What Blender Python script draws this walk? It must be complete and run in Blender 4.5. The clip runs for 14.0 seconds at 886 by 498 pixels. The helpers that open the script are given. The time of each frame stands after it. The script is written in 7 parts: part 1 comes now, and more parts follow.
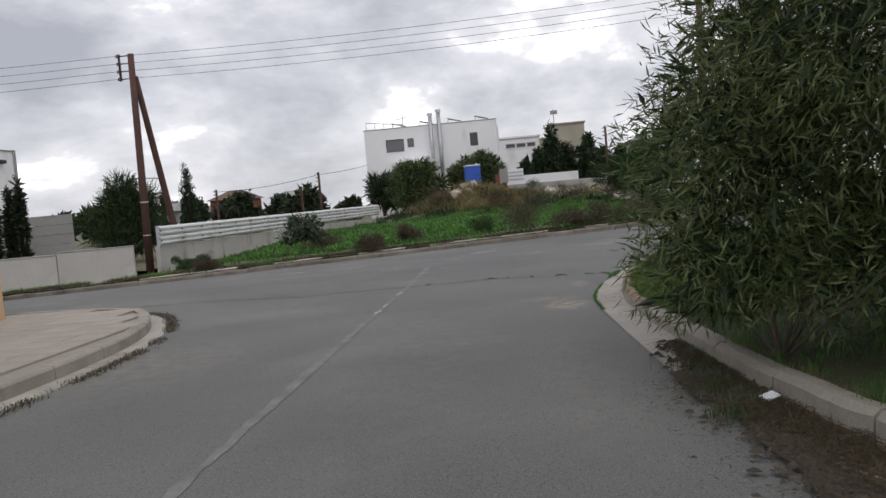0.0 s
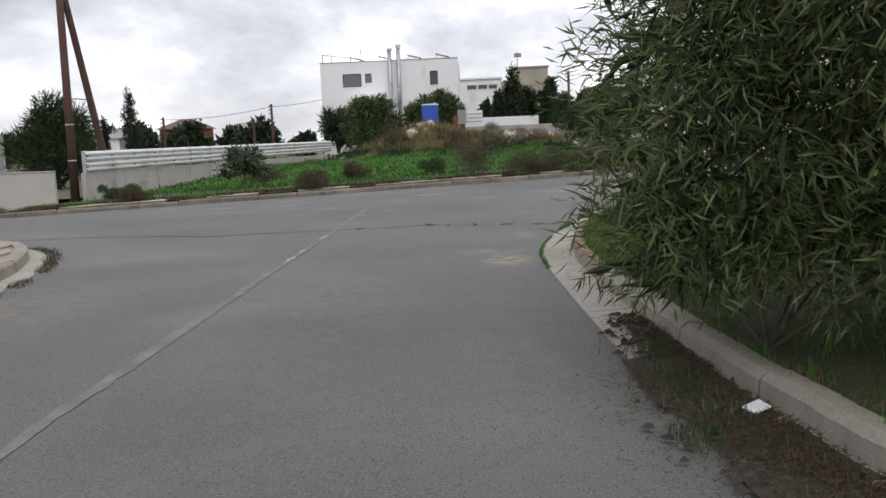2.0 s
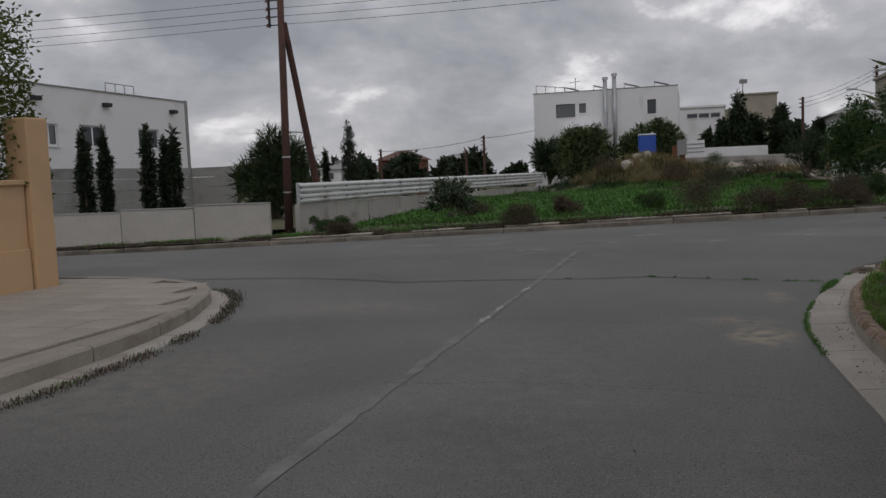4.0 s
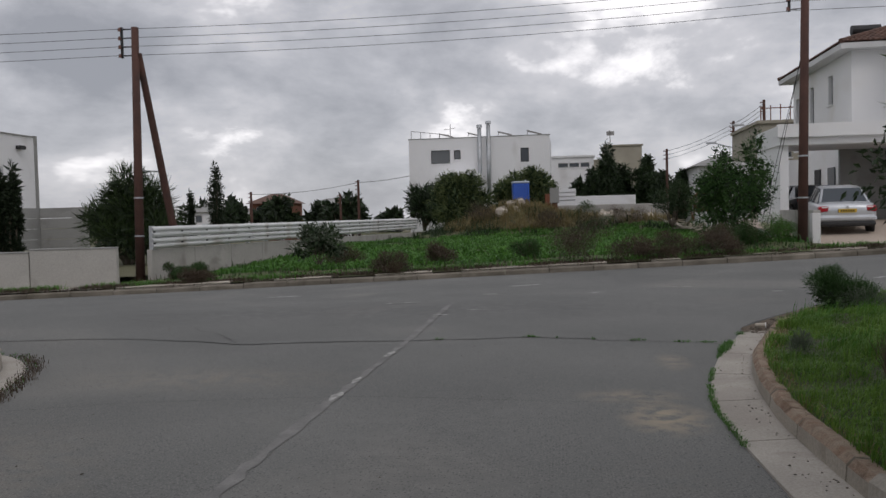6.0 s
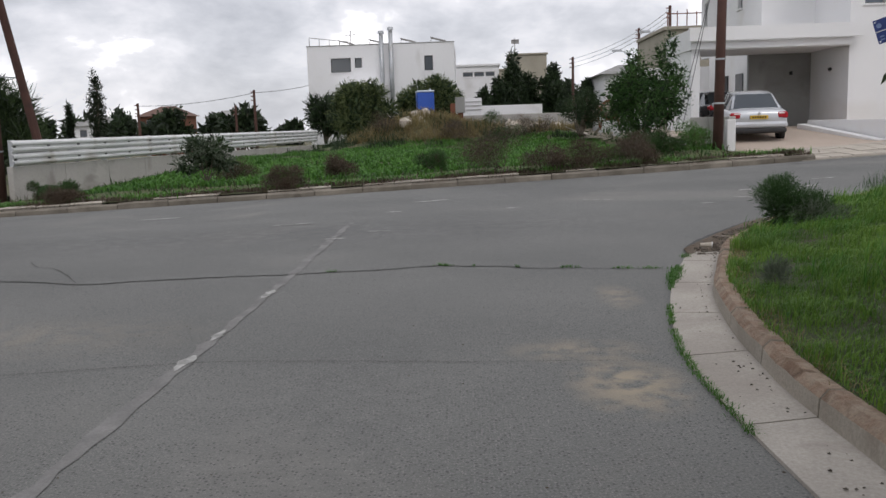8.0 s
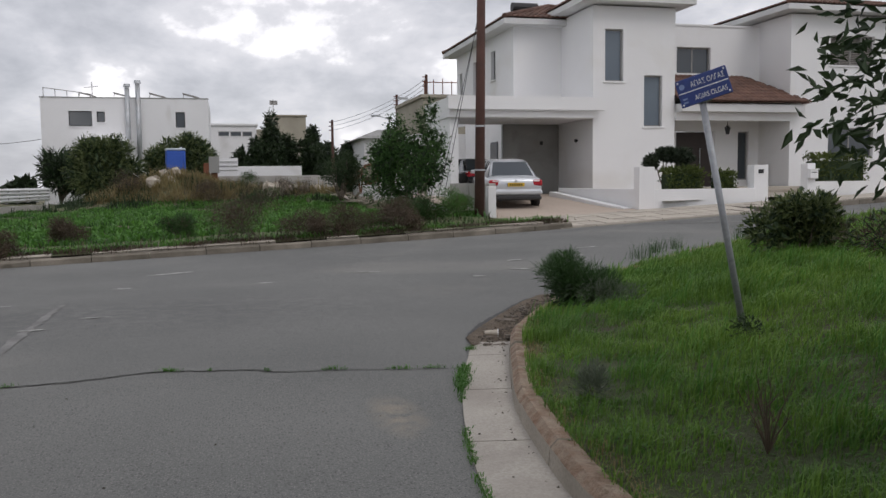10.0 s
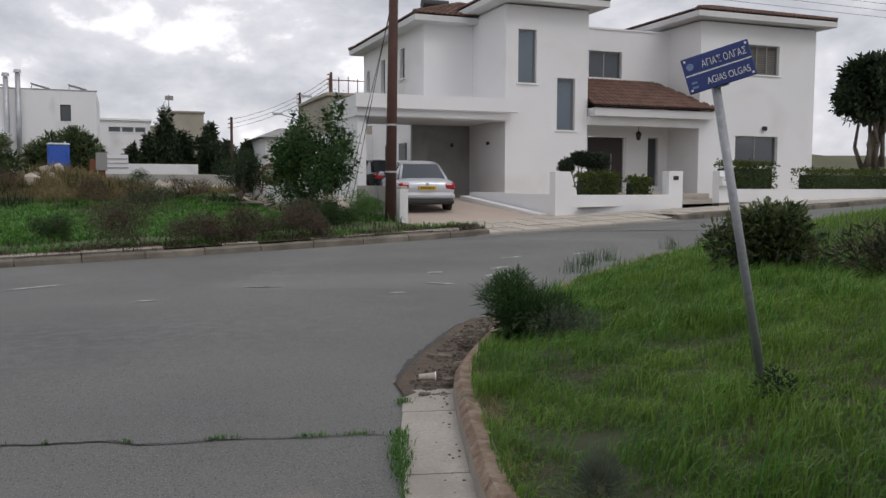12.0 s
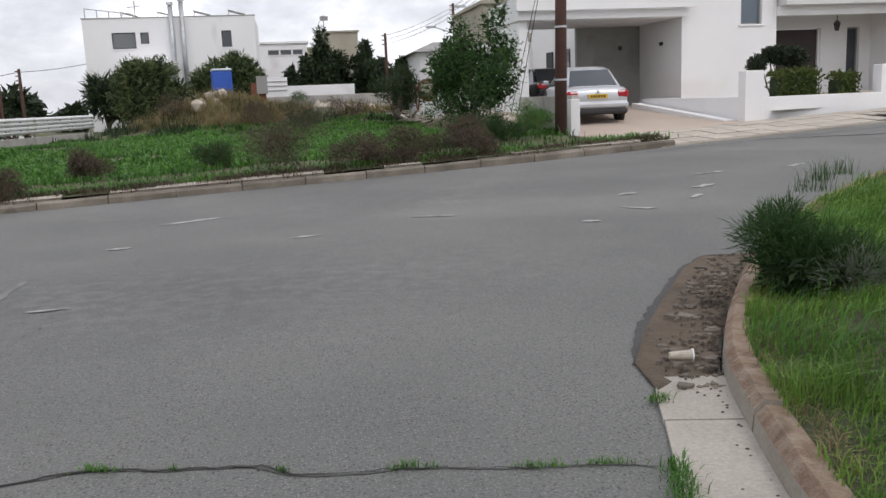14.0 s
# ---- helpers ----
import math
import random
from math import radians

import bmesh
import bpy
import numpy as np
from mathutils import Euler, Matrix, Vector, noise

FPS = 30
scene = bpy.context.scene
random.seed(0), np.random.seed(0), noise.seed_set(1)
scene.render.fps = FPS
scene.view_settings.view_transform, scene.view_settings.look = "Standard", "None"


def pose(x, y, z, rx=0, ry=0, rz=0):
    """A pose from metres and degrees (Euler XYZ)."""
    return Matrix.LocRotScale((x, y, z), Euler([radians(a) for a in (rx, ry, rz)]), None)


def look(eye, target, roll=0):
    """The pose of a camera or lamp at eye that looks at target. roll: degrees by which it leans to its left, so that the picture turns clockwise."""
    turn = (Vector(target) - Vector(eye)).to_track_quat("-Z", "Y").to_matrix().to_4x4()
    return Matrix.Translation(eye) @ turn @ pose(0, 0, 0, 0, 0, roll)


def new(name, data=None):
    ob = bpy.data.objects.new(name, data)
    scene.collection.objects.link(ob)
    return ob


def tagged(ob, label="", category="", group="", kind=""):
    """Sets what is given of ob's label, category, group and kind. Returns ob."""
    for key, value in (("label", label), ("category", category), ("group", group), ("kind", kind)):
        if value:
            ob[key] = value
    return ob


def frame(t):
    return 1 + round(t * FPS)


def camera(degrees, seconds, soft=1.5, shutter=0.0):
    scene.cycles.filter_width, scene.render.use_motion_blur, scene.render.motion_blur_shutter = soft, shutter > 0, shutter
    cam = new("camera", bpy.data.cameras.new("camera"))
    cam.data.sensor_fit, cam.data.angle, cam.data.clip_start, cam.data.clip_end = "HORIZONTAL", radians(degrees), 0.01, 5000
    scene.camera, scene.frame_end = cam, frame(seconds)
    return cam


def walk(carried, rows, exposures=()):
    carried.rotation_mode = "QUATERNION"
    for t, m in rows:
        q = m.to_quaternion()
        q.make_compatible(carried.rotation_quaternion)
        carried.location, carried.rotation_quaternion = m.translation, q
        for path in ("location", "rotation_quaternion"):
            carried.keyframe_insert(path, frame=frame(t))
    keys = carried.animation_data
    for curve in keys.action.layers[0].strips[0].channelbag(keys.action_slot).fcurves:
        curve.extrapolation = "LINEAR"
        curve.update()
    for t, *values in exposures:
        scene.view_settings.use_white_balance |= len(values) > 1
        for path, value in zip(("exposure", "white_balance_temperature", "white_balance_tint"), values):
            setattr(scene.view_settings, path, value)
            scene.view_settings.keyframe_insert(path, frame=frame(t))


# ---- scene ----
cam = camera(55.1, 14.0)
PATH = [
    (0, (1.792, -10.116, 1.332), (1.61, -8.128, 1.21), -5.0),
    (0.5, (1.876, -9.835, 1.299), (1.813, -7.84, 1.167), -4.0),
    (1, (1.958, -9.435, 1.261), (2.043, -7.443, 1.104), -3.5),
    (1.5, (2.01, -9.115, 1.244), (1.996, -7.127, 1.03), -2.6),
    (2, (2.001, -8.707, 1.222), (1.911, -6.726, 0.958), -2.3),
    (2.5, (1.986, -8.185, 1.203), (1.482, -6.27, 0.919), -2.9),
    (2.7, (1.948, -7.972, 1.197), (1.354, -6.082, 0.916), -2.4),
    (4.8, (1.737, -6.733, 1.331), (1.182, -4.812, 1.311), -1.7),
    (5, (1.716, -6.588, 1.326), (1.164, -4.666, 1.343), -1.8),
    (5.5, (1.673, -6.222, 1.301), (1.334, -4.251, 1.29), -1.9),
    (6, (1.659, -5.881, 1.289), (1.374, -3.903, 1.211), -1.4),
    (6.5, (1.59, -5.5, 1.283), (1.415, -3.51, 1.184), -0.9),
    (7, (1.573, -5.132, 1.257), (1.447, -3.142, 1.094), -0.6),
    (7.5, (1.532, -4.711, 1.245), (1.348, -2.729, 1.049), -1.0),
    (8, (1.549, -4.32, 1.213), (1.48, -2.342, 0.925), -1.9),
    (8.5, (1.554, -3.933, 1.215), (1.588, -1.958, 0.904), -1.1),
    (9, (1.569, -3.547, 1.221), (1.882, -1.592, 0.943), 0.1),
    (9.2, (1.603, -3.39, 1.219), (1.968, -1.44, 0.966), 0.0),
    (11.3, (1.832, -2.042, 1.276), (2.498, -0.158, 1.2), -1.0),
    (11.5, (1.871, -1.861, 1.261), (2.565, 0.012, 1.167), -0.7),
    (12, (1.92, -1.489, 1.251), (2.628, 0.375, 1.099), 0.2),
    (12.5, (1.942, -1.18, 1.27), (2.673, 0.664, 1.016), -0.4),
    (13, (1.928, -0.64, 1.208), (2.546, 1.243, 0.934), -0.5),
    (13.5, (1.94, -0.313, 1.208), (2.453, 1.596, 0.902), -1.0),
    (14, (2.015, 0.02, 1.222), (2.363, 1.959, 0.876), -2.4),
]
walk(cam, [(t, look(eye, target, roll)) for t, eye, target, roll in PATH],
     exposures=[(t, s, 6530, 14) for t, s in ((0, -0.35), (0.5, -0.3), (1, -0.15), (2.5, -0.02), (4.8, -1.62), (5.2, -1.57), (5.5, -0.97), (6, -0.8), (6.5, -0.78), (7, -0.5), (7.5, -0.52), (8, -0.27), (9, -0.2), (11.3, -0.8), (11.6, -0.7), (12, -0.45), (12.5, -0.12), (13.5, 0.0), (14, 0.06))])

# ---------- world, sun, exposure ----------
world = bpy.data.worlds.new("overcast_sky")
scene.world = world
world.use_nodes = True
wn, wl = world.node_tree.nodes, world.node_tree.links
wn.clear()
w_out = wn.new("ShaderNodeOutputWorld")
w_mix = wn.new("ShaderNodeMixShader")
w_sky = wn.new("ShaderNodeTexSky")
w_sky.sky_type, w_sky.sun_disc = "NISHITA", False
w_sky.sun_elevation, w_sky.sun_rotation = radians(48), radians(160)
w_bg = wn.new("ShaderNodeBackground")
w_bg.inputs["Strength"].default_value = 0.10
w_cl = wn.new("ShaderNodeBackground")
w_cl.inputs["Strength"].default_value = 2.1
w_tc = wn.new("ShaderNodeTexCoord")
w_map = wn.new("ShaderNodeMapping")
w_map.inputs["Scale"].default_value = (1.0, 1.0, 2.0)
w_n1 = wn.new("ShaderNodeTexNoise")
w_n1.inputs["Scale"].default_value = 4.3
w_n1.inputs["Detail"].default_value = 8
w_n1.inputs["Roughness"].default_value = 0.57
w_n1.inputs["Distortion"].default_value = 0.15
w_ramp = wn.new("ShaderNodeValToRGB")
for e, (p, c) in zip((w_ramp.color_ramp.elements[0], w_ramp.color_ramp.elements[1]), ((0.33, (0.28, 0.295, 0.32)), (0.63, (1.0, 1.0, 1.0)))):
    e.position, e.color = p, (*c, 1)
e = w_ramp.color_ramp.elements.new(0.47)
e.color = (0.42, 0.435, 0.46, 1)
e = w_ramp.color_ramp.elements.new(0.55)
e.color = (0.53, 0.54, 0.56, 1)
wl.new(w_tc.outputs["Generated"], w_map.inputs["Vector"])
wl.new(w_map.outputs["Vector"], w_n1.inputs["Vector"])
wl.new(w_n1.outputs["Fac"], w_ramp.inputs["Fac"])
wl.new(w_ramp.outputs["Color"], w_cl.inputs["Color"])
wl.new(w_sky.outputs["Color"], w_bg.inputs["Color"])
w_mix.inputs["Fac"].default_value = 0.9
wl.new(w_bg.outputs["Background"], w_mix.inputs[1])
wl.new(w_cl.outputs["Background"], w_mix.inputs[2])
wl.new(w_mix.outputs["Shader"], w_out.inputs["Surface"])

sun = new("sun", bpy.data.lights.new("sun", "SUN"))
sun.data.energy, sun.data.angle, sun.data.color = 0.9, radians(25), (1.0, 0.97, 0.92)
sun.matrix_world = look((6, -14, 18), (0, 0, 0))


# ---------- materials ----------
def mat(name, colour, rough=0.8, colour2=None, scale=3.0, fine=40.0, bump=0.2, metal=0.0, contrast=0.5, stain=None, stain_scale=0.6, spread=0.0, bump_dist=0.01, grain=(0.82, 1.15)):
    """A surface with grain at two scales: broad variation between two colours, fine speckle with relief, optional stains."""
    m = bpy.data.materials.new(name)
    m.use_nodes = True
    n, l = m.node_tree.nodes, m.node_tree.links
    b = n["Principled BSDF"]
    b.inputs["Roughness"].default_value, b.inputs["Metallic"].default_value = rough, metal
    c2 = colour2 or tuple(v * 0.78 for v in colour)
    tc = n.new("ShaderNodeTexCoord")
    n1, n2 = n.new("ShaderNodeTexNoise"), n.new("ShaderNodeTexNoise")
    n1.inputs["Scale"].default_value, n1.inputs["Detail"].default_value = scale, 6
    n2.inputs["Scale"].default_value, n2.inputs["Detail"].default_value, n2.inputs["Roughness"].default_value = fine, 4, 0.7
    l.new(tc.outputs["Object"], n1.inputs["Vector"])
    l.new(tc.outputs["Object"], n2.inputs["Vector"])
    r1 = n.new("ShaderNodeMapRange")
    r1.inputs["From Min"].default_value, r1.inputs["From Max"].default_value = 0.5 - 0.25 * contrast / 0.5, 0.5 + 0.25 * contrast / 0.5
    l.new(n1.outputs["Fac"], r1.inputs["Value"])
    mx = n.new("ShaderNodeMix")
    mx.data_type = "RGBA"
    mx.inputs["A"].default_value, mx.inputs["B"].default_value = (*c2, 1), (*colour, 1)
    l.new(r1.outputs["Result"], mx.inputs["Factor"])
    last = mx.outputs["Result"]
    r2 = n.new("ShaderNodeMapRange")
    r2.inputs["From Min"].default_value, r2.inputs["From Max"].default_value = 0.3, 0.7
    r2.inputs["To Min"].default_value, r2.inputs["To Max"].default_value = grain
    l.new(n2.outputs["Fac"], r2.inputs["Value"])
    mv = n.new("ShaderNodeMix")
    mv.data_type, mv.blend_type = "RGBA", "MULTIPLY"
    mv.inputs["Factor"].default_value = 1
    l.new(last, mv.inputs["A"])
    l.new(r2.outputs["Result"], mv.inputs["B"])
    last = mv.outputs["Result"]
    if stain:
        n3 = n.new("ShaderNodeTexNoise")
        n3.inputs["Scale"].default_value, n3.inputs["Detail"].default_value, n3.inputs["Distortion"].default_value = stain_scale, 7, 0.8
        l.new(tc.outputs["Object"], n3.inputs["Vector"])
        r3 = n.new("ShaderNodeMapRange")
        r3.inputs["From Min"].default_value, r3.inputs["From Max"].default_value = 0.54, 0.72
        l.new(n3.outputs["Fac"], r3.inputs["Value"])
        ms = n.new("ShaderNodeMix")
        ms.data_type = "RGBA"
        ms.inputs["B"].default_value = (*stain, 1)
        l.new(r3.outputs["Result"], ms.inputs["Factor"])
        l.new(last, ms.inputs["A"])
        last = ms.outputs["Result"]
    if spread:
        oi = n.new("ShaderNodeObjectInfo")
        ge = n.new("ShaderNodeNewGeometry")
        ad = n.new("ShaderNodeMath")
        ad.operation = "ADD"
        l.new(oi.outputs["Random"], ad.inputs[0])
        l.new(ge.outputs["Random Per Island"], ad.inputs[1])
        r4 = n.new("ShaderNodeMapRange")
        r4.inputs["From Max"].default_value = 2.0
        r4.inputs["To Min"].default_value, r4.inputs["To Max"].default_value = 1 - spread, 1 + spread
        l.new(ad.outputs["Value"], r4.inputs["Value"])
        mo = n.new("ShaderNodeMix")
        mo.data_type, mo.blend_type = "RGBA", "MULTIPLY"
        mo.inputs["Factor"].default_value = 1
        l.new(last, mo.inputs["A"])
        l.new(r4.outputs["Result"], mo.inputs["B"])
        last = mo.outputs["Result"]
    l.new(last, b.inputs["Base Color"])
    if bump:
        bp = n.new("ShaderNodeBump")
        bp.inputs["Strength"].default_value, bp.inputs["Distance"].default_value = bump, bump_dist
        l.new(n2.outputs["Fac"], bp.inputs["Height"])
        l.new(bp.outputs["Normal"], b.inputs["Normal"])
    return m


def leafmat(name, colour, colour2, rough=0.55, light=0.35):
    """Foliage: colour varies leaf by leaf; some light passes through."""
    m = bpy.data.materials.new(name)
    m.use_nodes = True
    n, l = m.node_tree.nodes, m.node_tree.links
    b = n["Principled BSDF"]
    b.inputs["Roughness"].default_value = rough
    b.inputs["Specular IOR Level"].default_value = 0.3
    ge = n.new("ShaderNodeNewGeometry")
    tc = n.new("ShaderNodeTexCoord")
    ns = n.new("ShaderNodeTexNoise")
    ns.inputs["Scale"].default_value = 1.3
    l.new(tc.outputs["Object"], ns.inputs["Vector"])
    av = n.new("ShaderNodeMath")
    av.operation = "MULTIPLY_ADD"
    av.inputs[1].default_value = 0.6
    l.new(ge.outputs["Random Per Island"], av.inputs[0])
    sc = n.new("ShaderNodeMath")
    sc.operation = "MULTIPLY_ADD"
    sc.inputs[1].default_value, sc.inputs[2].default_value = 1.6, -0.6
    l.new(ns.outputs["Fac"], sc.inputs[0])
    l.new(sc.outputs["Value"], av.inputs[2])
    mx = n.new("ShaderNodeMix")
    mx.data_type = "RGBA"
    mx.inputs["A"].default_value, mx.inputs["B"].default_value = (*colour2, 1), (*colour, 1)
    l.new(av.outputs["Value"], mx.inputs["Factor"])
    l.new(mx.outputs["Result"], b.inputs["Base Color"])
    tr = n.new("ShaderNodeBsdfTranslucent")
    l.new(mx.outputs["Result"], tr.inputs["Color"])
    ms = n.new("ShaderNodeMixShader")
    ms.inputs["Fac"].default_value = light
    l.new(b.outputs["BSDF"], ms.inputs[1])
    l.new(tr.outputs["BSDF"], ms.inputs[2])
    l.new(ms.outputs["Shader"], n["Material Output"].inputs["Surface"])
    return m


M = {}
M["asphalt"] = mat("asphalt", (0.158, 0.160, 0.152), 0.88, (0.117, 0.120, 0.115), 0.5, 85, 0.55, contrast=0.38, stain=(0.185, 0.182, 0.168), stain_scale=0.33, bump_dist=0.008, grain=(0.62, 1.38))


def aggregate(m, pale, dark, size=70.0):
    """Pale stones and dark pits showing in a worn surface, in drifts of their own."""
    n, l = m.node_tree.nodes, m.node_tree.links
    b = n["Principled BSDF"]
    last = b.inputs["Base Color"].links[0].from_socket
    tc = n.new("ShaderNodeTexCoord")
    drift = n.new("ShaderNodeTexNoise")
    drift.inputs["Scale"].default_value, drift.inputs["Detail"].default_value = 1.7, 5
    l.new(tc.outputs["Object"], drift.inputs["Vector"])
    for k, colour in enumerate((pale, dark)):
        vo = n.new("ShaderNodeTexVoronoi")
        vo.inputs["Scale"].default_value = size * (1.0 if k == 0 else 0.62)
        l.new(tc.outputs["Object"], vo.inputs["Vector"])
        gate = n.new("ShaderNodeSeparateColor")
        l.new(vo.outputs["Color"], gate.inputs["Color"])
        pick = n.new("ShaderNodeMath")
        pick.operation = "ADD"
        l.new(gate.outputs["Red"], pick.inputs[0])
        l.new(drift.outputs["Fac"], pick.inputs[1])
        few = n.new("ShaderNodeMapRange")
        few.inputs["From Min"].default_value, few.inputs["From Max"].default_value = 1.12, 1.2
        l.new(pick.outputs["Value"], few.inputs["Value"])
        spot = n.new("ShaderNodeMapRange")
        spot.inputs["From Min"].default_value, spot.inputs["From Max"].default_value = 0.42, 0.22
        l.new(vo.outputs["Distance"], spot.inputs["Value"])
        both = n.new("ShaderNodeMath")
        both.operation = "MULTIPLY"
        l.new(few.outputs["Result"], both.inputs[0])
        l.new(spot.outputs["Result"], both.inputs[1])
        mx = n.new("ShaderNodeMix")
        mx.data_type = "RGBA"
        mx.inputs["B"].default_value = (*colour, 1)
        l.new(both.outputs["Value"], mx.inputs["Factor"])
        l.new(last, mx.inputs["A"])
        last = mx.outputs["Result"]
    l.new(last, b.inputs["Base Color"])


aggregate(M["asphalt"], (0.23, 0.226, 0.215), (0.07, 0.07, 0.07), 95.0)


def add_patch(m, spots, colour):
    """Spilled sand on a surface: soft uneven patches about the given places (x, y, rx, ry)."""
    n, l = m.node_tree.nodes, m.node_tree.links
    b = n["Principled BSDF"]
    last = b.inputs["Base Color"].links[0].from_socket
    tc = n.new("ShaderNodeTexCoord")
    ns = n.new("ShaderNodeTexNoise")
    ns.inputs["Scale"].default_value, ns.inputs["Detail"].default_value = 7, 7
    l.new(tc.outputs["Object"], ns.inputs["Vector"])
    for x, y, rx, ry, much in spots:
        mp = n.new("ShaderNodeMapping")
        mp.inputs["Location"].default_value = (-x / rx, -y / ry, 0)
        mp.inputs["Scale"].default_value = (1 / rx, 1 / ry, 0)
        l.new(tc.outputs["Object"], mp.inputs["Vector"])
        ln = n.new("ShaderNodeVectorMath")
        ln.operation = "LENGTH"
        l.new(mp.outputs["Vector"], ln.inputs[0])
        mr = n.new("ShaderNodeMapRange")
        mr.inputs["From Min"].default_value, mr.inputs["From Max"].default_value = 1.25, 0.2
        l.new(ln.outputs["Value"], mr.inputs["Value"])
        ml = n.new("ShaderNodeMath")
        ml.operation = "MULTIPLY"
        l.new(mr.outputs["Result"], ml.inputs[0])
        nr = n.new("ShaderNodeMapRange")
        nr.inputs["From Min"].default_value, nr.inputs["From Max"].default_value, nr.inputs["To Max"].default_value = 0.38, 0.58, much
        l.new(ns.outputs["Fac"], nr.inputs["Value"])
        l.new(nr.outputs["Result"], ml.inputs[1])
        mx = n.new("ShaderNodeMix")
        mx.data_type = "RGBA"
        mx.inputs["B"].default_value = (*colour, 1)
        l.new(ml.outputs["Value"], mx.inputs["Factor"])
        l.new(last, mx.inputs["A"])
        last = mx.outputs["Result"]
    l.new(last, b.inputs["Base Color"])


add_patch(M["asphalt"], [(2.26, -0.5, 0.26, 0.42, 1.0), (2.1, 0.12, 0.35, 0.22, 0.55), (2.55, 1.5, 0.14, 0.4, 0.5), (-1.3, 0.7, 1.2, 0.5, 0.2), (-2.0, -2.5, 1.3, 1.5, 0.25), (2.2, -4.0, 0.5, 2.5, 0.12)], (0.33, 0.28, 0.205))
add_patch(M["asphalt"], [(1.0, 6.0, 3.5, 1.6, 0.55), (-3.0, 5.5, 2.5, 1.2, 0.5), (4.0, 11.0, 3.5, 1.2, 0.4), (0.9, -3.0, 0.8, 4.0, 0.3)], (0.085, 0.085, 0.085))
M["asphalt_dark"] = mat("asphalt_dark", (0.075, 0.074, 0.072), 0.9, (0.05, 0.05, 0.05), 2, 80, 0.6)
M["crack"] = mat("crack", (0.035, 0.033, 0.03), 0.95, None, 4, 60, 0.4)
M["crack_lip"] = mat("crack_lip", (0.115, 0.113, 0.108), 0.95, (0.07, 0.07, 0.068), 14, 70, 0.9)
M["paint_worn"] = mat("paint_worn", (0.42, 0.42, 0.4), 0.8, (0.2, 0.2, 0.19), 9, 60, 0.3, contrast=0.25)
M["seam"] = mat("seam", (0.215, 0.212, 0.205), 0.9, (0.14, 0.139, 0.135), 3.5, 60, 0.3, contrast=0.3)
M["kerb"] = mat("kerb", (0.37, 0.335, 0.285), 0.92, (0.26, 0.235, 0.195), 2.2, 55, 0.5, stain=(0.2, 0.17, 0.14), stain_scale=1.7, spread=0.1)
M["kerb_red"] = mat("kerb_red", (0.335, 0.27, 0.205), 0.95, (0.215, 0.13, 0.085), 11.0, 45, 1.0, contrast=0.4, stain=(0.13, 0.085, 0.055), stain_scale=6.0, spread=0.12, bump_dist=0.02)
M["kerb_dirty"] = mat("kerb_dirty", (0.24, 0.213, 0.175), 0.95, (0.12, 0.105, 0.082), 1.6, 40, 0.7, contrast=0.3, stain=(0.085, 0.075, 0.055), stain_scale=1.3, spread=0.25)
M["kerb_pale"] = mat("kerb_pale", (0.34, 0.315, 0.27), 0.92, (0.25, 0.23, 0.195), 3.0, 55, 0.5, stain=(0.2, 0.175, 0.14), stain_scale=2.2, spread=0.08)
M["gutter"] = mat("gutter", (0.42, 0.39, 0.345), 0.9, (0.32, 0.295, 0.26), 1.8, 60, 0.35, stain=(0.25, 0.22, 0.19), stain_scale=1.2, spread=0.06)
M["paving_joint"] = mat("paving_joint", (0.335, 0.303, 0.262), 0.95, (0.27, 0.243, 0.208), 1.2, 50, 0.5)
M["paving"] = mat("paving", (0.385, 0.35, 0.305), 0.9, (0.31, 0.28, 0.24), 1.2, 60, 0.35, stain=(0.27, 0.235, 0.2), stain_scale=0.9, spread=0.16)
M["slab"] = mat("slab", (0.46, 0.42, 0.36), 0.9, (0.36, 0.32, 0.27), 1.2, 50, 0.3, stain=(0.3, 0.25, 0.2), stain_scale=1.1, spread=0.2)
M["drive"] = mat("drive", (0.47, 0.385, 0.32), 0.85, (0.4, 0.33, 0.27), 0.7, 50, 0.25, spread=0.08)
M["soil"] = mat("soil", (0.17, 0.13, 0.095), 0.97, (0.09, 0.07, 0.05), 1.8, 40, 0.9, bump_dist=0.03)
M["grassground"] = mat("grassground", (0.045, 0.068, 0.02), 0.95, (0.055, 0.05, 0.026), 0.9, 45, 0.9, contrast=0.35, bump_dist=0.03)
M["lotground"] = mat("lotground", (0.07, 0.115, 0.03), 0.95, (0.12, 0.1, 0.06), 0.35, 25, 0.9, contrast=0.3, bump_dist=0.04)
M["dryground"] = mat("dryground", (0.16, 0.14, 0.08), 0.95, (0.08, 0.09, 0.045), 0.06, 8, 0.5, bump_dist=0.05)
M["litter"] = mat("litter", (0.12, 0.098, 0.075), 0.97, (0.06, 0.05, 0.04), 9, 60, 1.0, spread=0.35, bump_dist=0.02)
M["white"] = mat("white", (0.82, 0.82, 0.82), 0.85, (0.77, 0.77, 0.775), 0.5, 60, 0.12, stain=(0.72, 0.71, 0.69), stain_scale=0.4)
M["white_far"] = mat("white_far", (0.82, 0.82, 0.83), 0.85, (0.77, 0.77, 0.78), 0.3, 30, 0.05, stain=(0.62, 0.61, 0.6), stain_scale=0.3)
M["greywall"] = mat("greywall", (0.33, 0.33, 0.32), 0.9, (0.27, 0.27, 0.26), 0.8, 40, 0.3, stain=(0.2, 0.195, 0.185), stain_scale=0.7)
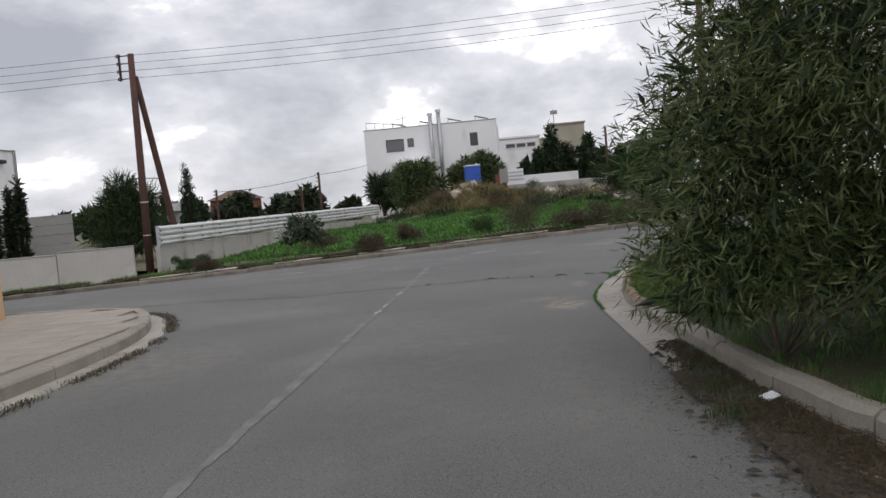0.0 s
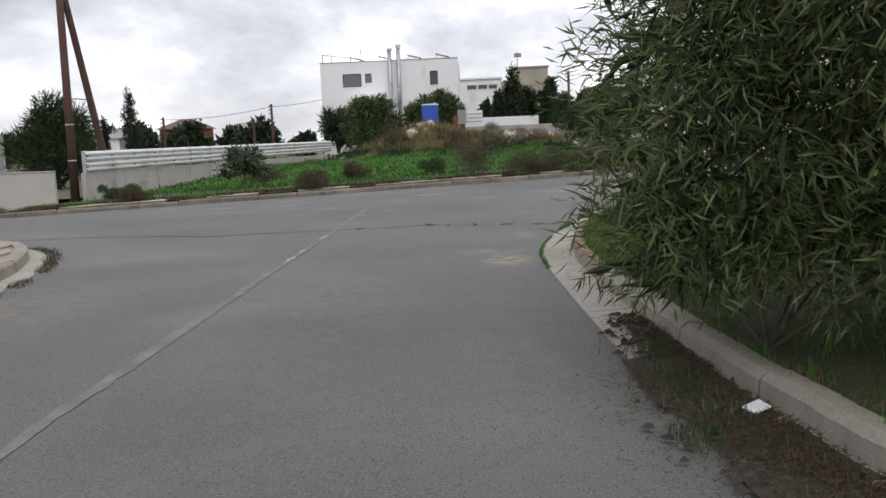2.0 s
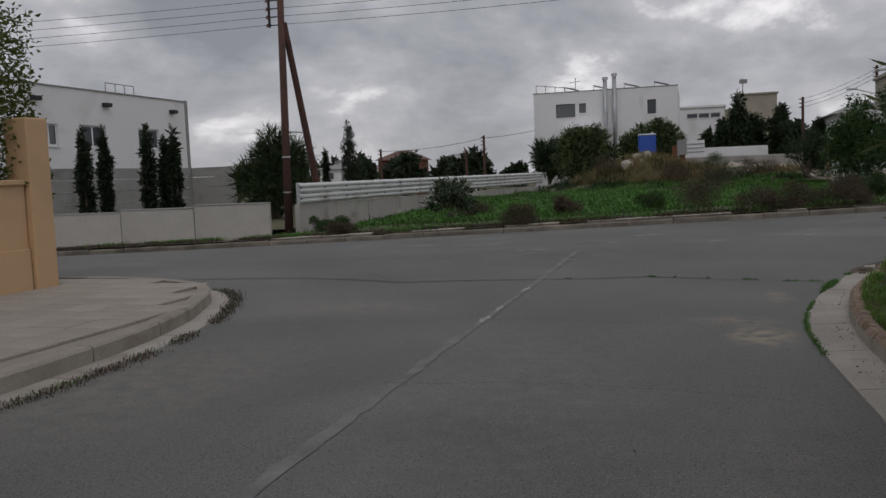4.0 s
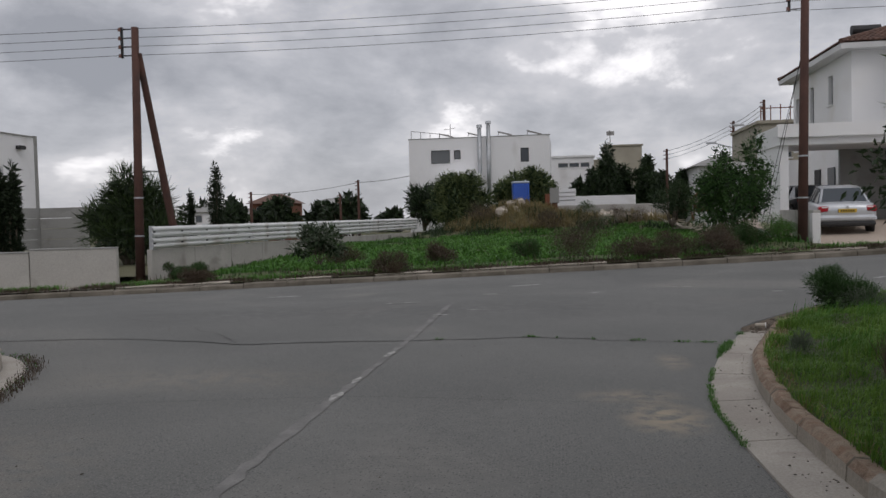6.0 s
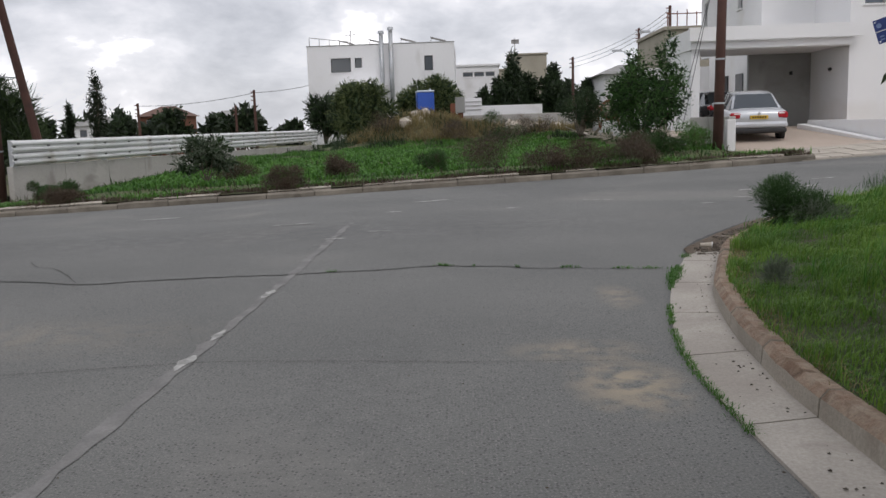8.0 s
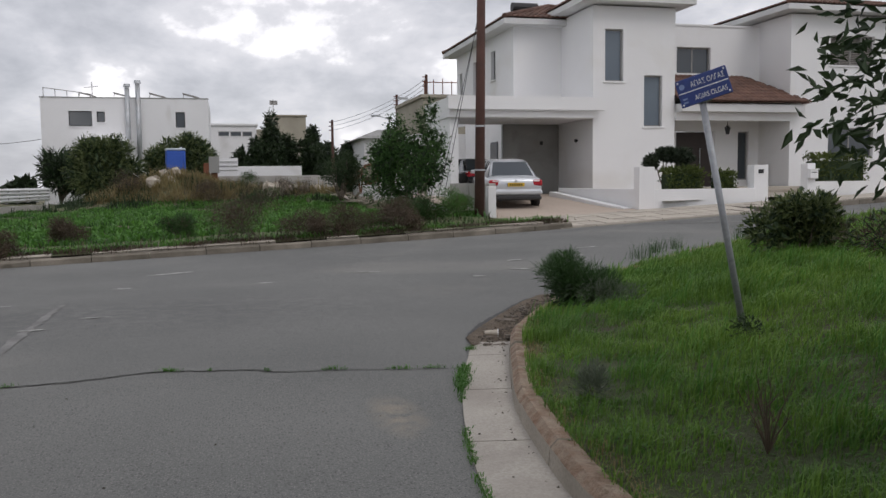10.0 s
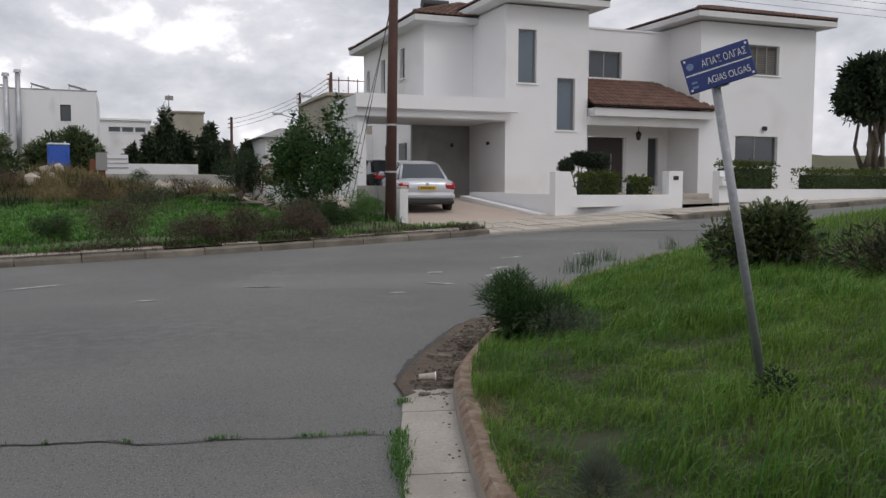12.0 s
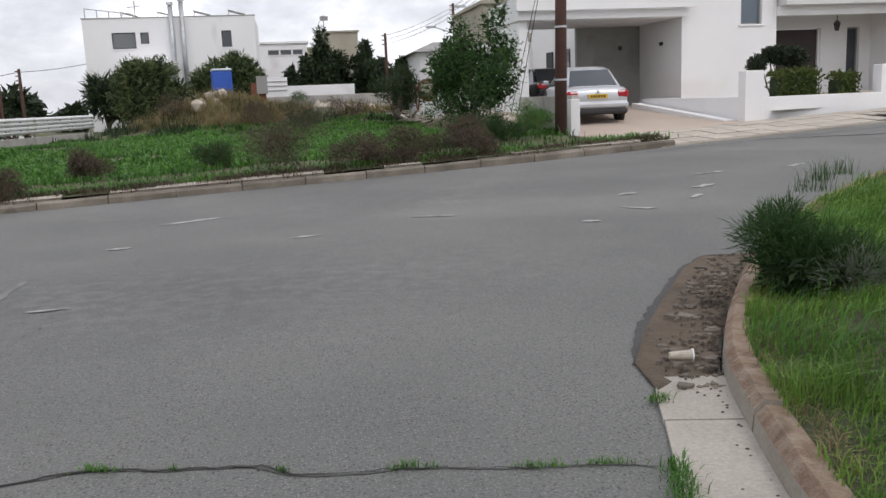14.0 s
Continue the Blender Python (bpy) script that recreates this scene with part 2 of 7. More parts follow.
M["concrete"] = mat("concrete", (0.45, 0.435, 0.405), 0.9, (0.37, 0.355, 0.33), 0.8, 45, 0.35, stain=(0.28, 0.265, 0.24), stain_scale=0.9, spread=0.05)
M["beige"] = mat("beige", (0.4, 0.37, 0.3), 0.9, None, 0.6, 20, 0.15)
M["peach"] = mat("peach", (0.62, 0.41, 0.235), 0.9, (0.56, 0.37, 0.21), 0.9, 120, 0.45, stain=(0.5, 0.34, 0.2), stain_scale=0.8)
M["tile"] = mat("tile", (0.165, 0.09, 0.065), 0.85, (0.1, 0.058, 0.046), 2.5, 30, 0.4, spread=0.35)
M["soffit"] = mat("soffit", (0.72, 0.72, 0.72), 0.85, None, 0.6, 40, 0.1)
M["pole"] = mat("pole", (0.115, 0.055, 0.042), 0.9, (0.065, 0.034, 0.028), 1.4, 25, 0.7, stain=(0.06, 0.035, 0.03), stain_scale=1.5)
M["door"] = mat("door", (0.035, 0.02, 0.015), 0.5, (0.022, 0.013, 0.01), 2, 30, 0.15)
M["alu"] = mat("alu", (0.33, 0.32, 0.31), 0.45, None, 3, 80, 0.05, metal=0.5)
M["galv_dull"] = mat("galv_dull", (0.34, 0.36, 0.38), 0.55, (0.27, 0.28, 0.3), 2.0, 40, 0.1, metal=0.4, stain=(0.24, 0.23, 0.22), stain_scale=1.0)
M["galv"] = mat("galv", (0.52, 0.54, 0.56), 0.5, (0.42, 0.44, 0.46), 2.0, 40, 0.1, metal=0.55, stain=(0.35, 0.34, 0.33), stain_scale=1.0)
M["rail"] = mat("rail", (0.72, 0.73, 0.73), 0.55, (0.6, 0.61, 0.61), 0.9, 40, 0.12, metal=0.1, stain=(0.45, 0.43, 0.4), stain_scale=0.9)
M["darkmetal"] = mat("darkmetal", (0.04, 0.04, 0.042), 0.6, None, 3, 60, 0.1, metal=0.3)
M["blue"] = mat("blue", (0.03, 0.11, 0.5), 0.5, (0.025, 0.09, 0.42), 0.9, 30, 0.08)
M["paleblue"] = mat("paleblue", (0.6, 0.66, 0.72), 0.6)
M["signblue"] = mat("signblue", (0.012, 0.035, 0.2), 0.4, (0.015, 0.04, 0.17), 3, 40, 0.03)
M["emblem"] = mat("emblem", (0.2, 0.28, 0.5), 0.5)
M["signwhite"] = mat("signwhite", (0.8, 0.82, 0.84), 0.5)
M["rust"] = mat("rust", (0.22, 0.085, 0.045), 0.9, (0.13, 0.05, 0.03), 2, 30, 0.5)
M["curtain"] = mat("curtain", (0.32, 0.32, 0.31), 0.9, (0.24, 0.24, 0.235), 4, 30, 0.1)
M["shutter"] = mat("shutter", (0.32, 0.3, 0.27), 0.8)
# Dark tone of the sheets behind windows, standing in for the dimness indoors.
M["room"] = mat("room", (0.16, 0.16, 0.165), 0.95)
M["carpaint"] = mat("carpaint", (0.6, 0.62, 0.65), 0.28, (0.57, 0.59, 0.62), 1, 200, 0.0, metal=0.45)
M["carblack"] = mat("carblack", (0.018, 0.019, 0.022), 0.25, None, 1, 60, 0.0)
M["plastic_dark"] = mat("plastic_dark", (0.03, 0.03, 0.032), 0.65, None, 3, 50, 0.1)
M["rubber"] = mat("rubber", (0.022, 0.022, 0.022), 0.85, None, 5, 60, 0.2)
M["redlens"] = mat("redlens", (0.42, 0.02, 0.03), 0.2, None, 3, 60, 0.0)
M["lenswhite"] = mat("lenswhite", (0.75, 0.68, 0.68), 0.2, None, 3, 60, 0.0)
M["plateyellow"] = mat("plateyellow", (0.72, 0.47, 0.03), 0.5, None, 3, 60, 0.0)
M["twig"] = mat("twig", (0.13, 0.095, 0.065), 0.95, (0.08, 0.06, 0.045), 6, 40, 0.6)
M["bark"] = mat("bark", (0.16, 0.13, 0.1), 0.95, (0.09, 0.075, 0.06), 4, 30, 0.9, bump_dist=0.02)
M["wire"] = mat("wire", (0.05, 0.05, 0.055), 0.7, None, 3, 40, 0.0)
M["insulator"] = mat("insulator", (0.16, 0.07, 0.05), 0.3, None, 3, 40, 0.0)
M["card"] = mat("card", (0.5, 0.45, 0.38), 0.8, None, 3, 40, 0.1)
M["rubble"] = mat("rubble", (0.45, 0.41, 0.35), 0.95, (0.3, 0.26, 0.21), 2, 25, 0.5, spread=0.3)
M["rubble_dull"] = mat("rubble_dull", (0.235, 0.2, 0.165), 0.95, (0.13, 0.11, 0.09), 6, 40, 0.6, spread=0.35)
M["glass"] = bpy.data.materials.new("glass")
M["glass"].use_nodes = True
gb = M["glass"].node_tree.nodes["Principled BSDF"]
gb.inputs["Base Color"].default_value, gb.inputs["Roughness"].default_value = (0.035, 0.045, 0.055, 1), 0.04
gb.inputs["Specular IOR Level"].default_value = 0.8
M["glassclear"] = bpy.data.materials.new("glassclear")
M["glassclear"].use_nodes = True
gc = M["glassclear"].node_tree.nodes["Principled BSDF"]
gc.inputs["Base Color"].default_value, gc.inputs["Roughness"].default_value, gc.inputs["Transmission Weight"].default_value = (0.9, 0.93, 0.95, 1), 0.02, 1.0
M["frosted"] = mat("frosted", (0.13, 0.165, 0.2), 0.18, (0.11, 0.14, 0.175), 0.5, 60, 0.02)
M["lf_bush"] = leafmat("lf_bush", (0.165, 0.2, 0.078), (0.07, 0.1, 0.038), light=0.25)
M["lf_bright"] = leafmat("lf_bright", (0.085, 0.175, 0.045), (0.032, 0.085, 0.026))
# Dark foliage, and the shade inside bushes and hedges put into leaf colour.
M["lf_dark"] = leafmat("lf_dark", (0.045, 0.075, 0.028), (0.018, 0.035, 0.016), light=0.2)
M["lf_cypress"] = leafmat("lf_cypress", (0.03, 0.045, 0.022), (0.014, 0.024, 0.013), light=0.1)
M["lf_pine"] = leafmat("lf_pine", (0.06, 0.095, 0.03), (0.028, 0.05, 0.02), light=0.15)
M["lf_hedge"] = leafmat("lf_hedge", (0.12, 0.15, 0.035), (0.055, 0.085, 0.022))
M["lf_grass"] = leafmat("lf_grass", (0.185, 0.31, 0.048), (0.06, 0.145, 0.024))
M["lf_lush"] = leafmat("lf_lush", (0.105, 0.26, 0.035), (0.05, 0.15, 0.025))
M["lf_scrub"] = leafmat("lf_scrub", (0.105, 0.075, 0.05), (0.055, 0.042, 0.03), light=0.15)
M["lf_grass_dry"] = leafmat("lf_grass_dry", (0.3, 0.25, 0.12), (0.17, 0.13, 0.06))
M["lf_lot"] = leafmat("lf_lot", (0.115, 0.27, 0.045), (0.055, 0.15, 0.03))
M["lf_clover"] = leafmat("lf_clover", (0.095, 0.225, 0.04), (0.05, 0.135, 0.026))
M["lf_brown"] = leafmat("lf_brown", (0.13, 0.1, 0.055), (0.075, 0.055, 0.033))
M["lf_fennel"] = leafmat("lf_fennel", (0.055, 0.118, 0.032), (0.026, 0.062, 0.019))
M["lf_grey"] = leafmat("lf_grey", (0.17, 0.2, 0.15), (0.09, 0.115, 0.075))


# ---------- builders ----------
def link(name, bm, material, parent=None, smooth=False):
    """One mesh object from a bmesh; normals outward."""
    me = bpy.data.meshes.new(name)
    bm.normal_update()
    bm.to_mesh(me)
    bm.free()
    if smooth:
        me.shade_smooth()
    for one in material if isinstance(material, (list, tuple)) else (material,):
        me.materials.append(M[one])
    ob = new(name, me)
    if parent:
        ob.parent = parent
    return ob


def part(name, bm, material, parent, label="", smooth=False):
    ob = link(name, bm, material, parent, smooth)
    return tagged(ob, label) if label else ob


def empty(name, x, y, z, label, category, group="", kind="", rz=0.0):
    ob = new(name)
    ob.matrix_basis = pose(x, y, z, 0, 0, rz)
    return tagged(ob, label, category, group, kind)


def box(x0, y0, z0, x1, y1, z1, bevel=0.0, bm=None, m=None):
    bm = bm or bmesh.new()
    mm = Matrix.Translation(((x0 + x1) / 2, (y0 + y1) / 2, (z0 + z1) / 2)) @ Matrix.Diagonal((abs(x1 - x0), abs(y1 - y0), abs(z1 - z0), 1))
    r = bmesh.ops.create_cube(bm, size=1, matrix=(m or Matrix()) @ mm)
    if bevel:
        edges = list({e for v in r["verts"] for e in v.link_edges})
        bmesh.ops.bevel(bm, geom=edges, offset=bevel, segments=1, affect="EDGES")
    return bm


def tube(a, b, r0, r1=None, seg=8, bm=None, caps=True):
    """A tapered round bar from a to b."""
    bm = bm or bmesh.new()
    a, b = Vector(a), Vector(b)
    d = b - a
    q = d.to_track_quat("Z", "Y").to_matrix().to_4x4()
    bmesh.ops.create_cone(bm, cap_ends=caps, segments=seg, radius1=r0, radius2=r0 if r1 is None else r1, depth=d.length, matrix=Matrix.Translation((a + b) / 2) @ q)
    return bm


def panel(x0, x1, z0, z1, y, thick, holes=(), bm=None):
    """An upright wall along x whose front face lies at y, going back by thick, with rectangular openings (x0, x1, z0, z1) right through."""
    bm = bm or bmesh.new()
    xs = sorted({x0, x1, *[v for h in holes for v in h[:2]]})
    zs = sorted({z0, z1, *[v for h in holes for v in h[2:]]})
    solid = lambda a, b: 0 <= a < len(xs) - 1 and 0 <= b < len(zs) - 1 and not any(h[0] <= (xs[a] + xs[a + 1]) / 2 <= h[1] and h[2] <= (zs[b] + zs[b + 1]) / 2 <= h[3] for h in holes)
    vs = {}

    def v(a, b, k):
        if (a, b, k) not in vs:
            vs[(a, b, k)] = bm.verts.new((xs[a], y + k * thick, zs[b]))
        return vs[(a, b, k)]

    for a in range(len(xs) - 1):
        for b in range(len(zs) - 1):
            if not solid(a, b):
                continue
            bm.faces.new((v(a, b, 0), v(a + 1, b, 0), v(a + 1, b + 1, 0), v(a, b + 1, 0)))
            bm.faces.new((v(a, b, 1), v(a, b + 1, 1), v(a + 1, b + 1, 1), v(a + 1, b, 1)))
            if not solid(a - 1, b):
                bm.faces.new((v(a, b, 0), v(a, b + 1, 0), v(a, b + 1, 1), v(a, b, 1)))
            if not solid(a + 1, b):
                bm.faces.new((v(a + 1, b, 0), v(a + 1, b, 1), v(a + 1, b + 1, 1), v(a + 1, b + 1, 0)))
            if not solid(a, b - 1):
                bm.faces.new((v(a, b, 0), v(a, b, 1), v(a + 1, b, 1), v(a + 1, b, 0)))
            if not solid(a, b + 1):
                bm.faces.new((v(a, b + 1, 0), v(a + 1, b + 1, 0), v(a + 1, b + 1, 1), v(a, b + 1, 1)))
    return bm


def turned(bm, m):
    bmesh.ops.transform(bm, matrix=m, verts=bm.verts)
    return bm


def soup(name, verts, faces, material, parent=None, label=""):
    """A mesh from computed arrays: leaves, blades, gravel."""
    me = bpy.data.meshes.new(name)
    me.from_pydata(verts, [], faces)
    me.materials.append(M[material])
    ob = new(name, me)
    if parent:
        ob.parent = parent
    return tagged(ob, label) if label else ob


def smoothstep(a, b, v):
    s = min(1.0, max(0.0, (v - a) / (b - a)))
    return s * s * (3 - 2 * s)


def road_z(x, y):
    """Height of the road surface: level at the junction, falling to the west and rising to the east further on."""
    return smoothstep(3, 15, y) * (0.0315 * max(-40.0, min(x, 40.0)) - 0.17)


def curve_points(pts, step=0.4):
    """Points at even steps along a smooth line through the given ones."""
    pts = [np.array(p, float) for p in pts]
    dense = []
    for i in range(len(pts) - 1):
        p0, p1, p2, p3 = pts[max(i - 1, 0)], pts[i], pts[i + 1], pts[min(i + 2, len(pts) - 1)]
        for t in np.linspace(0, 1, 24, endpoint=False):
            dense.append(0.5 * (2 * p1 + (p2 - p0) * t + (2 * p0 - 5 * p1 + 4 * p2 - p3) * t * t + (3 * p1 - p0 - 3 * p2 + p3) * t**3))
    dense = np.array(dense + [pts[-1]])
    s = np.r_[0, np.cumsum(np.hypot(*np.diff(dense, axis=0).T))]
    n = max(2, int(s[-1] / step) + 1)
    at = np.linspace(0, s[-1], n)
    return np.stack([np.interp(at, s, dense[:, 0]), np.interp(at, s, dense[:, 1])], 1)


def offset(line, d):
    """The line moved sideways to its left by d."""
    t = np.gradient(line, axis=0)
    t /= np.hypot(t[:, 0], t[:, 1])[:, None]
    return line + d * np.stack([-t[:, 1], t[:, 0]], 1)


def inside(poly, x, y):
    n, c, j = len(poly), False, len(poly) - 1
    for i in range(n):
        (xi, yi), (xj, yj) = poly[i], poly[j]
        if (yi > y) != (yj > y) and x < (xj - xi) * (y - yi) / (yj - yi) + xi:
            c = not c
        j = i
    return c


def sheet(name, poly, spacing, height, material, label, category, kind="structure", jitter=0.0):
    """A ground surface over a polygon, with inner points so that it follows the height."""
    from mathutils.geometry import delaunay_2d_cdt
    poly = [tuple(map(float, p)) for p in poly]
    pts = [Vector(p) for p in poly]
    xs, ys = [p[0] for p in poly], [p[1] for p in poly]
    rng = random.Random(7)
    for x in np.arange(min(xs), max(xs), spacing):
        for y in np.arange(min(ys), max(ys), spacing):
            px, py = x + rng.uniform(-0.2, 0.2) * spacing, y + rng.uniform(-0.2, 0.2) * spacing
            if inside(poly, px, py):
                pts.append(Vector((px, py)))
    n = len(poly)
    vs, _, fs, *_ = delaunay_2d_cdt(pts, [], [list(range(n))], 1, 1e-5)
    me = bpy.data.meshes.new(name)
    me.from_pydata([(v.x, v.y, height(v.x, v.y) + (rng.uniform(-jitter, jitter) if jitter else 0)) for v in vs], [], [list(f) for f in fs])
    bm = bmesh.new()
    bm.from_mesh(me)
    for f in bm.faces:
        if f.normal.z < 0:
            f.normal_flip()
    bm.to_mesh(me)
    bm.free()
    me.shade_smooth()
    me.materials.append(M[material])
    return tagged(new(name, me), label, category, "", kind)


# ---------- plan lines ----------
KERB_RIGHT = curve_points([(3.5, -16), (3.42, -7), (3.3, -5.8), (3.15, -4.8), (3.02, -3.5), (2.92, -2.2), (2.88, -0.9), (2.91, -0.3), (2.98, 0.4), (3.14, 1.3), (3.35, 2.0), (3.56, 2.65), (3.84, 3.36), (4.45, 4.35), (5.25, 5.45), (6.6, 7.0), (8.2, 8.4), (10.2, 9.8), (14, 11.6), (20, 13.6), (32, 17), (60, 24)], 0.125)
GUTTER_RIGHT = curve_points([(2.98, -16), (2.93, -6.3), (2.80, -5.2), (2.75, -4.2), (2.66, -2.6), (2.60, -1.2), (2.60, -0.3), (2.67, 0.35), (2.84, 1.2), (3.08, 2.1), (3.3, 2.75), (3.5, 3.3), (3.95, 4.25), (4.9, 5.55), (6.3, 7.2), (8.0, 8.75), (10.0, 10.1)], 0.25)
KERB_LEFT = curve_points([(-2.4, -16), (-2.4, -4), (-2.42, -2.4), (-2.5, -1.4), (-2.69, -0.5), (-2.95, 0.2), (-3.32, 0.98), (-3.8, 1.52), (-4.7, 1.92), (-6.0, 2.1), (-9, 1.8), (-14, 0.7), (-24, -2), (-60, -12)], 0.25)
KERB_FAR = curve_points([(-60, -1), (-30, 8), (-20, 10.9), (-15.4, 12.3), (-11.4, 12.9), (-7.6, 13.4), (-4.5, 13.85), (-1.3, 14.2), (2.8, 14.6), (6.5, 15.05), (8.4, 15.45), (12.1, 16.3), (15.8, 17.3), (26, 20.0), (60, 29)], 0.35)


def lot_z(x, y):
    """The empty lot: level with the kerb, with a mound of rubble towards the back."""
    base = road_z(x, min(y, 17)) + 0.16
    base = base * (1 - smoothstep(18, 34, y)) + 0.02 * smoothstep(18, 34, y)
    m = math.exp(-(((x + 1.0) / 3.6) ** 2 + ((y - 45.0) / 3.5) ** 2))
    m2 = math.exp(-(((x - 5.5) / 3.5) ** 2 + ((y - 43.0) / 4.0) ** 2))
    edge = 0.25 * math.exp(-(((x - 6.8) / 1.6) ** 2 + ((y - 18.5) / 2.0) ** 2))
    bump = 0.05 * noise.noise((x * 0.7, y * 0.7, 1.0)) + 0.10 * noise.noise((x * 0.23, y * 0.23, 5.0))
    return base + 1.75 * m + 0.8 * m2 + edge + bump * smoothstep(15.8, 17.5, y)


def verge_z(x, y):
    d = x - float(np.interp(y, KERB_RIGHT[:, 1], KERB_RIGHT[:, 0]))
    return road_z(x, y) + 0.125 + 0.03 * noise.noise((x * 1.1, y * 1.1, 3.0)) * smoothstep(0.1, 0.6, d) + 0.36 * smoothstep(0.1, 3.2, d)


# ---------- ground, road ----------
def ground_z(x, y):
    far = math.hypot(x, y)
    z = road_z(x, min(y, 40)) - 0.10
    if y > 14:
        z = min(z, lot_z(x, min(y, 46)) - 0.25) if -12 < x < 30 else z
    return z - smoothstep(60, 250, far) * 3.0 * (1 if x < 10 else -0.6)


def build_ground():
    gx = sorted({*np.r_[-2200, -1200, -600, -300, -180, -120, -80, np.arange(-60, 61, 4), 80, 120, 180, 300, 600, 1200, 2200].tolist()})
    gy = sorted({*np.r_[-1200, -600, -250, -120, -60, np.arange(-30, 81, 4), 100, 130, 180, 260, 400, 700, 1200, 2600].tolist()})
    bm = bmesh.new()
    vs = [[bm.verts.new((x, y, ground_z(x, y))) for x in gx] for y in gy]
    for j in range(len(gy) - 1):
        for i in range(len(gx) - 1):
            bm.faces.new((vs[j][i], vs[j][i + 1], vs[j + 1][i + 1], vs[j + 1][i]))
    tagged(link("ground", bm, "dryground", None, True), "dry grassy open land reaching to the horizon", "ground", "", "structure")


build_ground()
ROAD_POLY = [*map(tuple, KERB_RIGHT), *map(tuple, KERB_FAR[::-1]), *map(tuple, KERB_LEFT[::-1])]
sheet("road", ROAD_POLY, 1.2, road_z, "asphalt", "worn grey asphalt road junction with cracks", "road")
VERGE_POLY = [*map(tuple, offset(KERB_RIGHT, -0.12)), (60, -16), (8, -16)]
sheet("verge", VERGE_POLY, 0.6, verge_z, "grassground", "grassy verge with weeds behind the kerb", "verge")
LOT_POLY = [p for p in map(tuple, offset(KERB_FAR, 0.14)) if -10.3 < p[0] < 8.2] + [(8.4, 17.5), (8.9, 26), (9.2, 34), (14, 50), (14, 62), (-16, 62), (-7.4, 47), (-10.2, 17)]
sheet("lot_ground", LOT_POLY, 0.8, lot_z, "lotground", "overgrown empty building lot with weeds", "ground")


# ---------- kerbs and gutters ----------
def strip_pieces(name, parent, line, inner, outer, z0, z1, length, material, height, gap=0.008, start=0, stop=None, lean=0.0, rough=0.0, top=None, worn=0.0):
    """Concrete pieces laid end to end along a line, each an object of its own."""
    a, b = offset(line, inner), offset(line, outer)
    n = max(1, int(round(length / float(np.hypot(*(line[1] - line[0]))))))
    rng = random.Random(3)
    for i in range(start, min(len(line) - 1, stop or 10**6), n):
        j = min(i + n, len(line) - 1)
        if j <= i:
            continue
        bm = bmesh.new()
        rows = []
        dz = rng.uniform(-rough, rough)
        for k in range(i, j + 1):
            pa, pb = Vector((*a[k], 0)), Vector((*b[k], 0))
            t = Vector((*(line[min(k + 1, len(line) - 1)] - line[max(k - 1, 0)]), 0)).normalized()
            if k == i:
                pa, pb = pa + t * gap, pb + t * gap
            if k == j:
                pa, pb = pa - t * gap, pb - t * gap
            h = height(*line[k])
            if worn:
                chip = noise.noise((pa.x * 5.0, pa.y * 5.0, 2.0)) + 0.7 * noise.noise((pa.x * 14.0, pa.y * 14.0, 8.0))
                top_z = h + z1 + dz + worn * chip
                back = Vector((pb.x, pb.y, 0))
                edge = pa.lerp(back, max(0.02, lean + worn * 9 * chip * 0.5))
                shoulder = pa.lerp(back, lean + 0.28 + worn * 6 * chip)
                rows.append([bm.verts.new(p) for p in ((pa.x, pa.y, h + z0), (edge.x, edge.y, top_z - 0.04), (shoulder.x, shoulder.y, top_z - 0.004), (pb.x, pb.y, top_z - 0.008), (pb.x, pb.y, h + z0))])
                continue
            c = (pb - pa) * 0.14
            rows.append([bm.verts.new(p) for p in ((pa.x, pa.y, h + z0), (pa.x + lean * (pb.x - pa.x), pa.y + lean * (pb.y - pa.y), h + z1 - 0.02 + dz), (pa.x + c.x, pa.y + c.y, h + z1 + dz), (pb.x, pb.y, h + z1 + dz), (pb.x, pb.y, h + z0))])
        for r, s in zip(rows, rows[1:]):
            for q in range(4):
                bm.faces.new((r[q], s[q], s[q + 1], r[q + 1]))
        bm.faces.new(rows[0])
        bm.faces.new(rows[-1][::-1])
        bmesh.ops.recalc_face_normals(bm, faces=bm.faces)
        if top:
            for f in bm.faces:
                f.material_index = 1 if f.normal.z > 0.5 else 0
        link(name, bm, (material, top) if top else material, parent)


kerb_r = empty("kerb_right", 0, 0, 0, "weathered reddish concrete kerb round the grassy corner", "kerb", "", "structure")
TURN = next(i for i, p in enumerate(KERB_RIGHT) if p[1] > -2.6)
strip_pieces("kerb_stone", kerb_r, KERB_RIGHT, 0.0, -0.15, -0.1, 0.15, 1.0, "kerb_pale", road_z, rough=0.006, stop=TURN, lean=0.1, worn=0.006)
strip_pieces("kerb_stone", kerb_r, KERB_RIGHT, 0.0, -0.12, -0.1, 0.145, 0.75, "kerb", road_z, rough=0.008, start=TURN, stop=TURN + 130, lean=0.14, top="kerb_red", worn=0.006)
gut_r = empty("gutter_right", 0, 0, 0, "pale concrete gutter strip beside the kerb", "gutter", "", "structure")


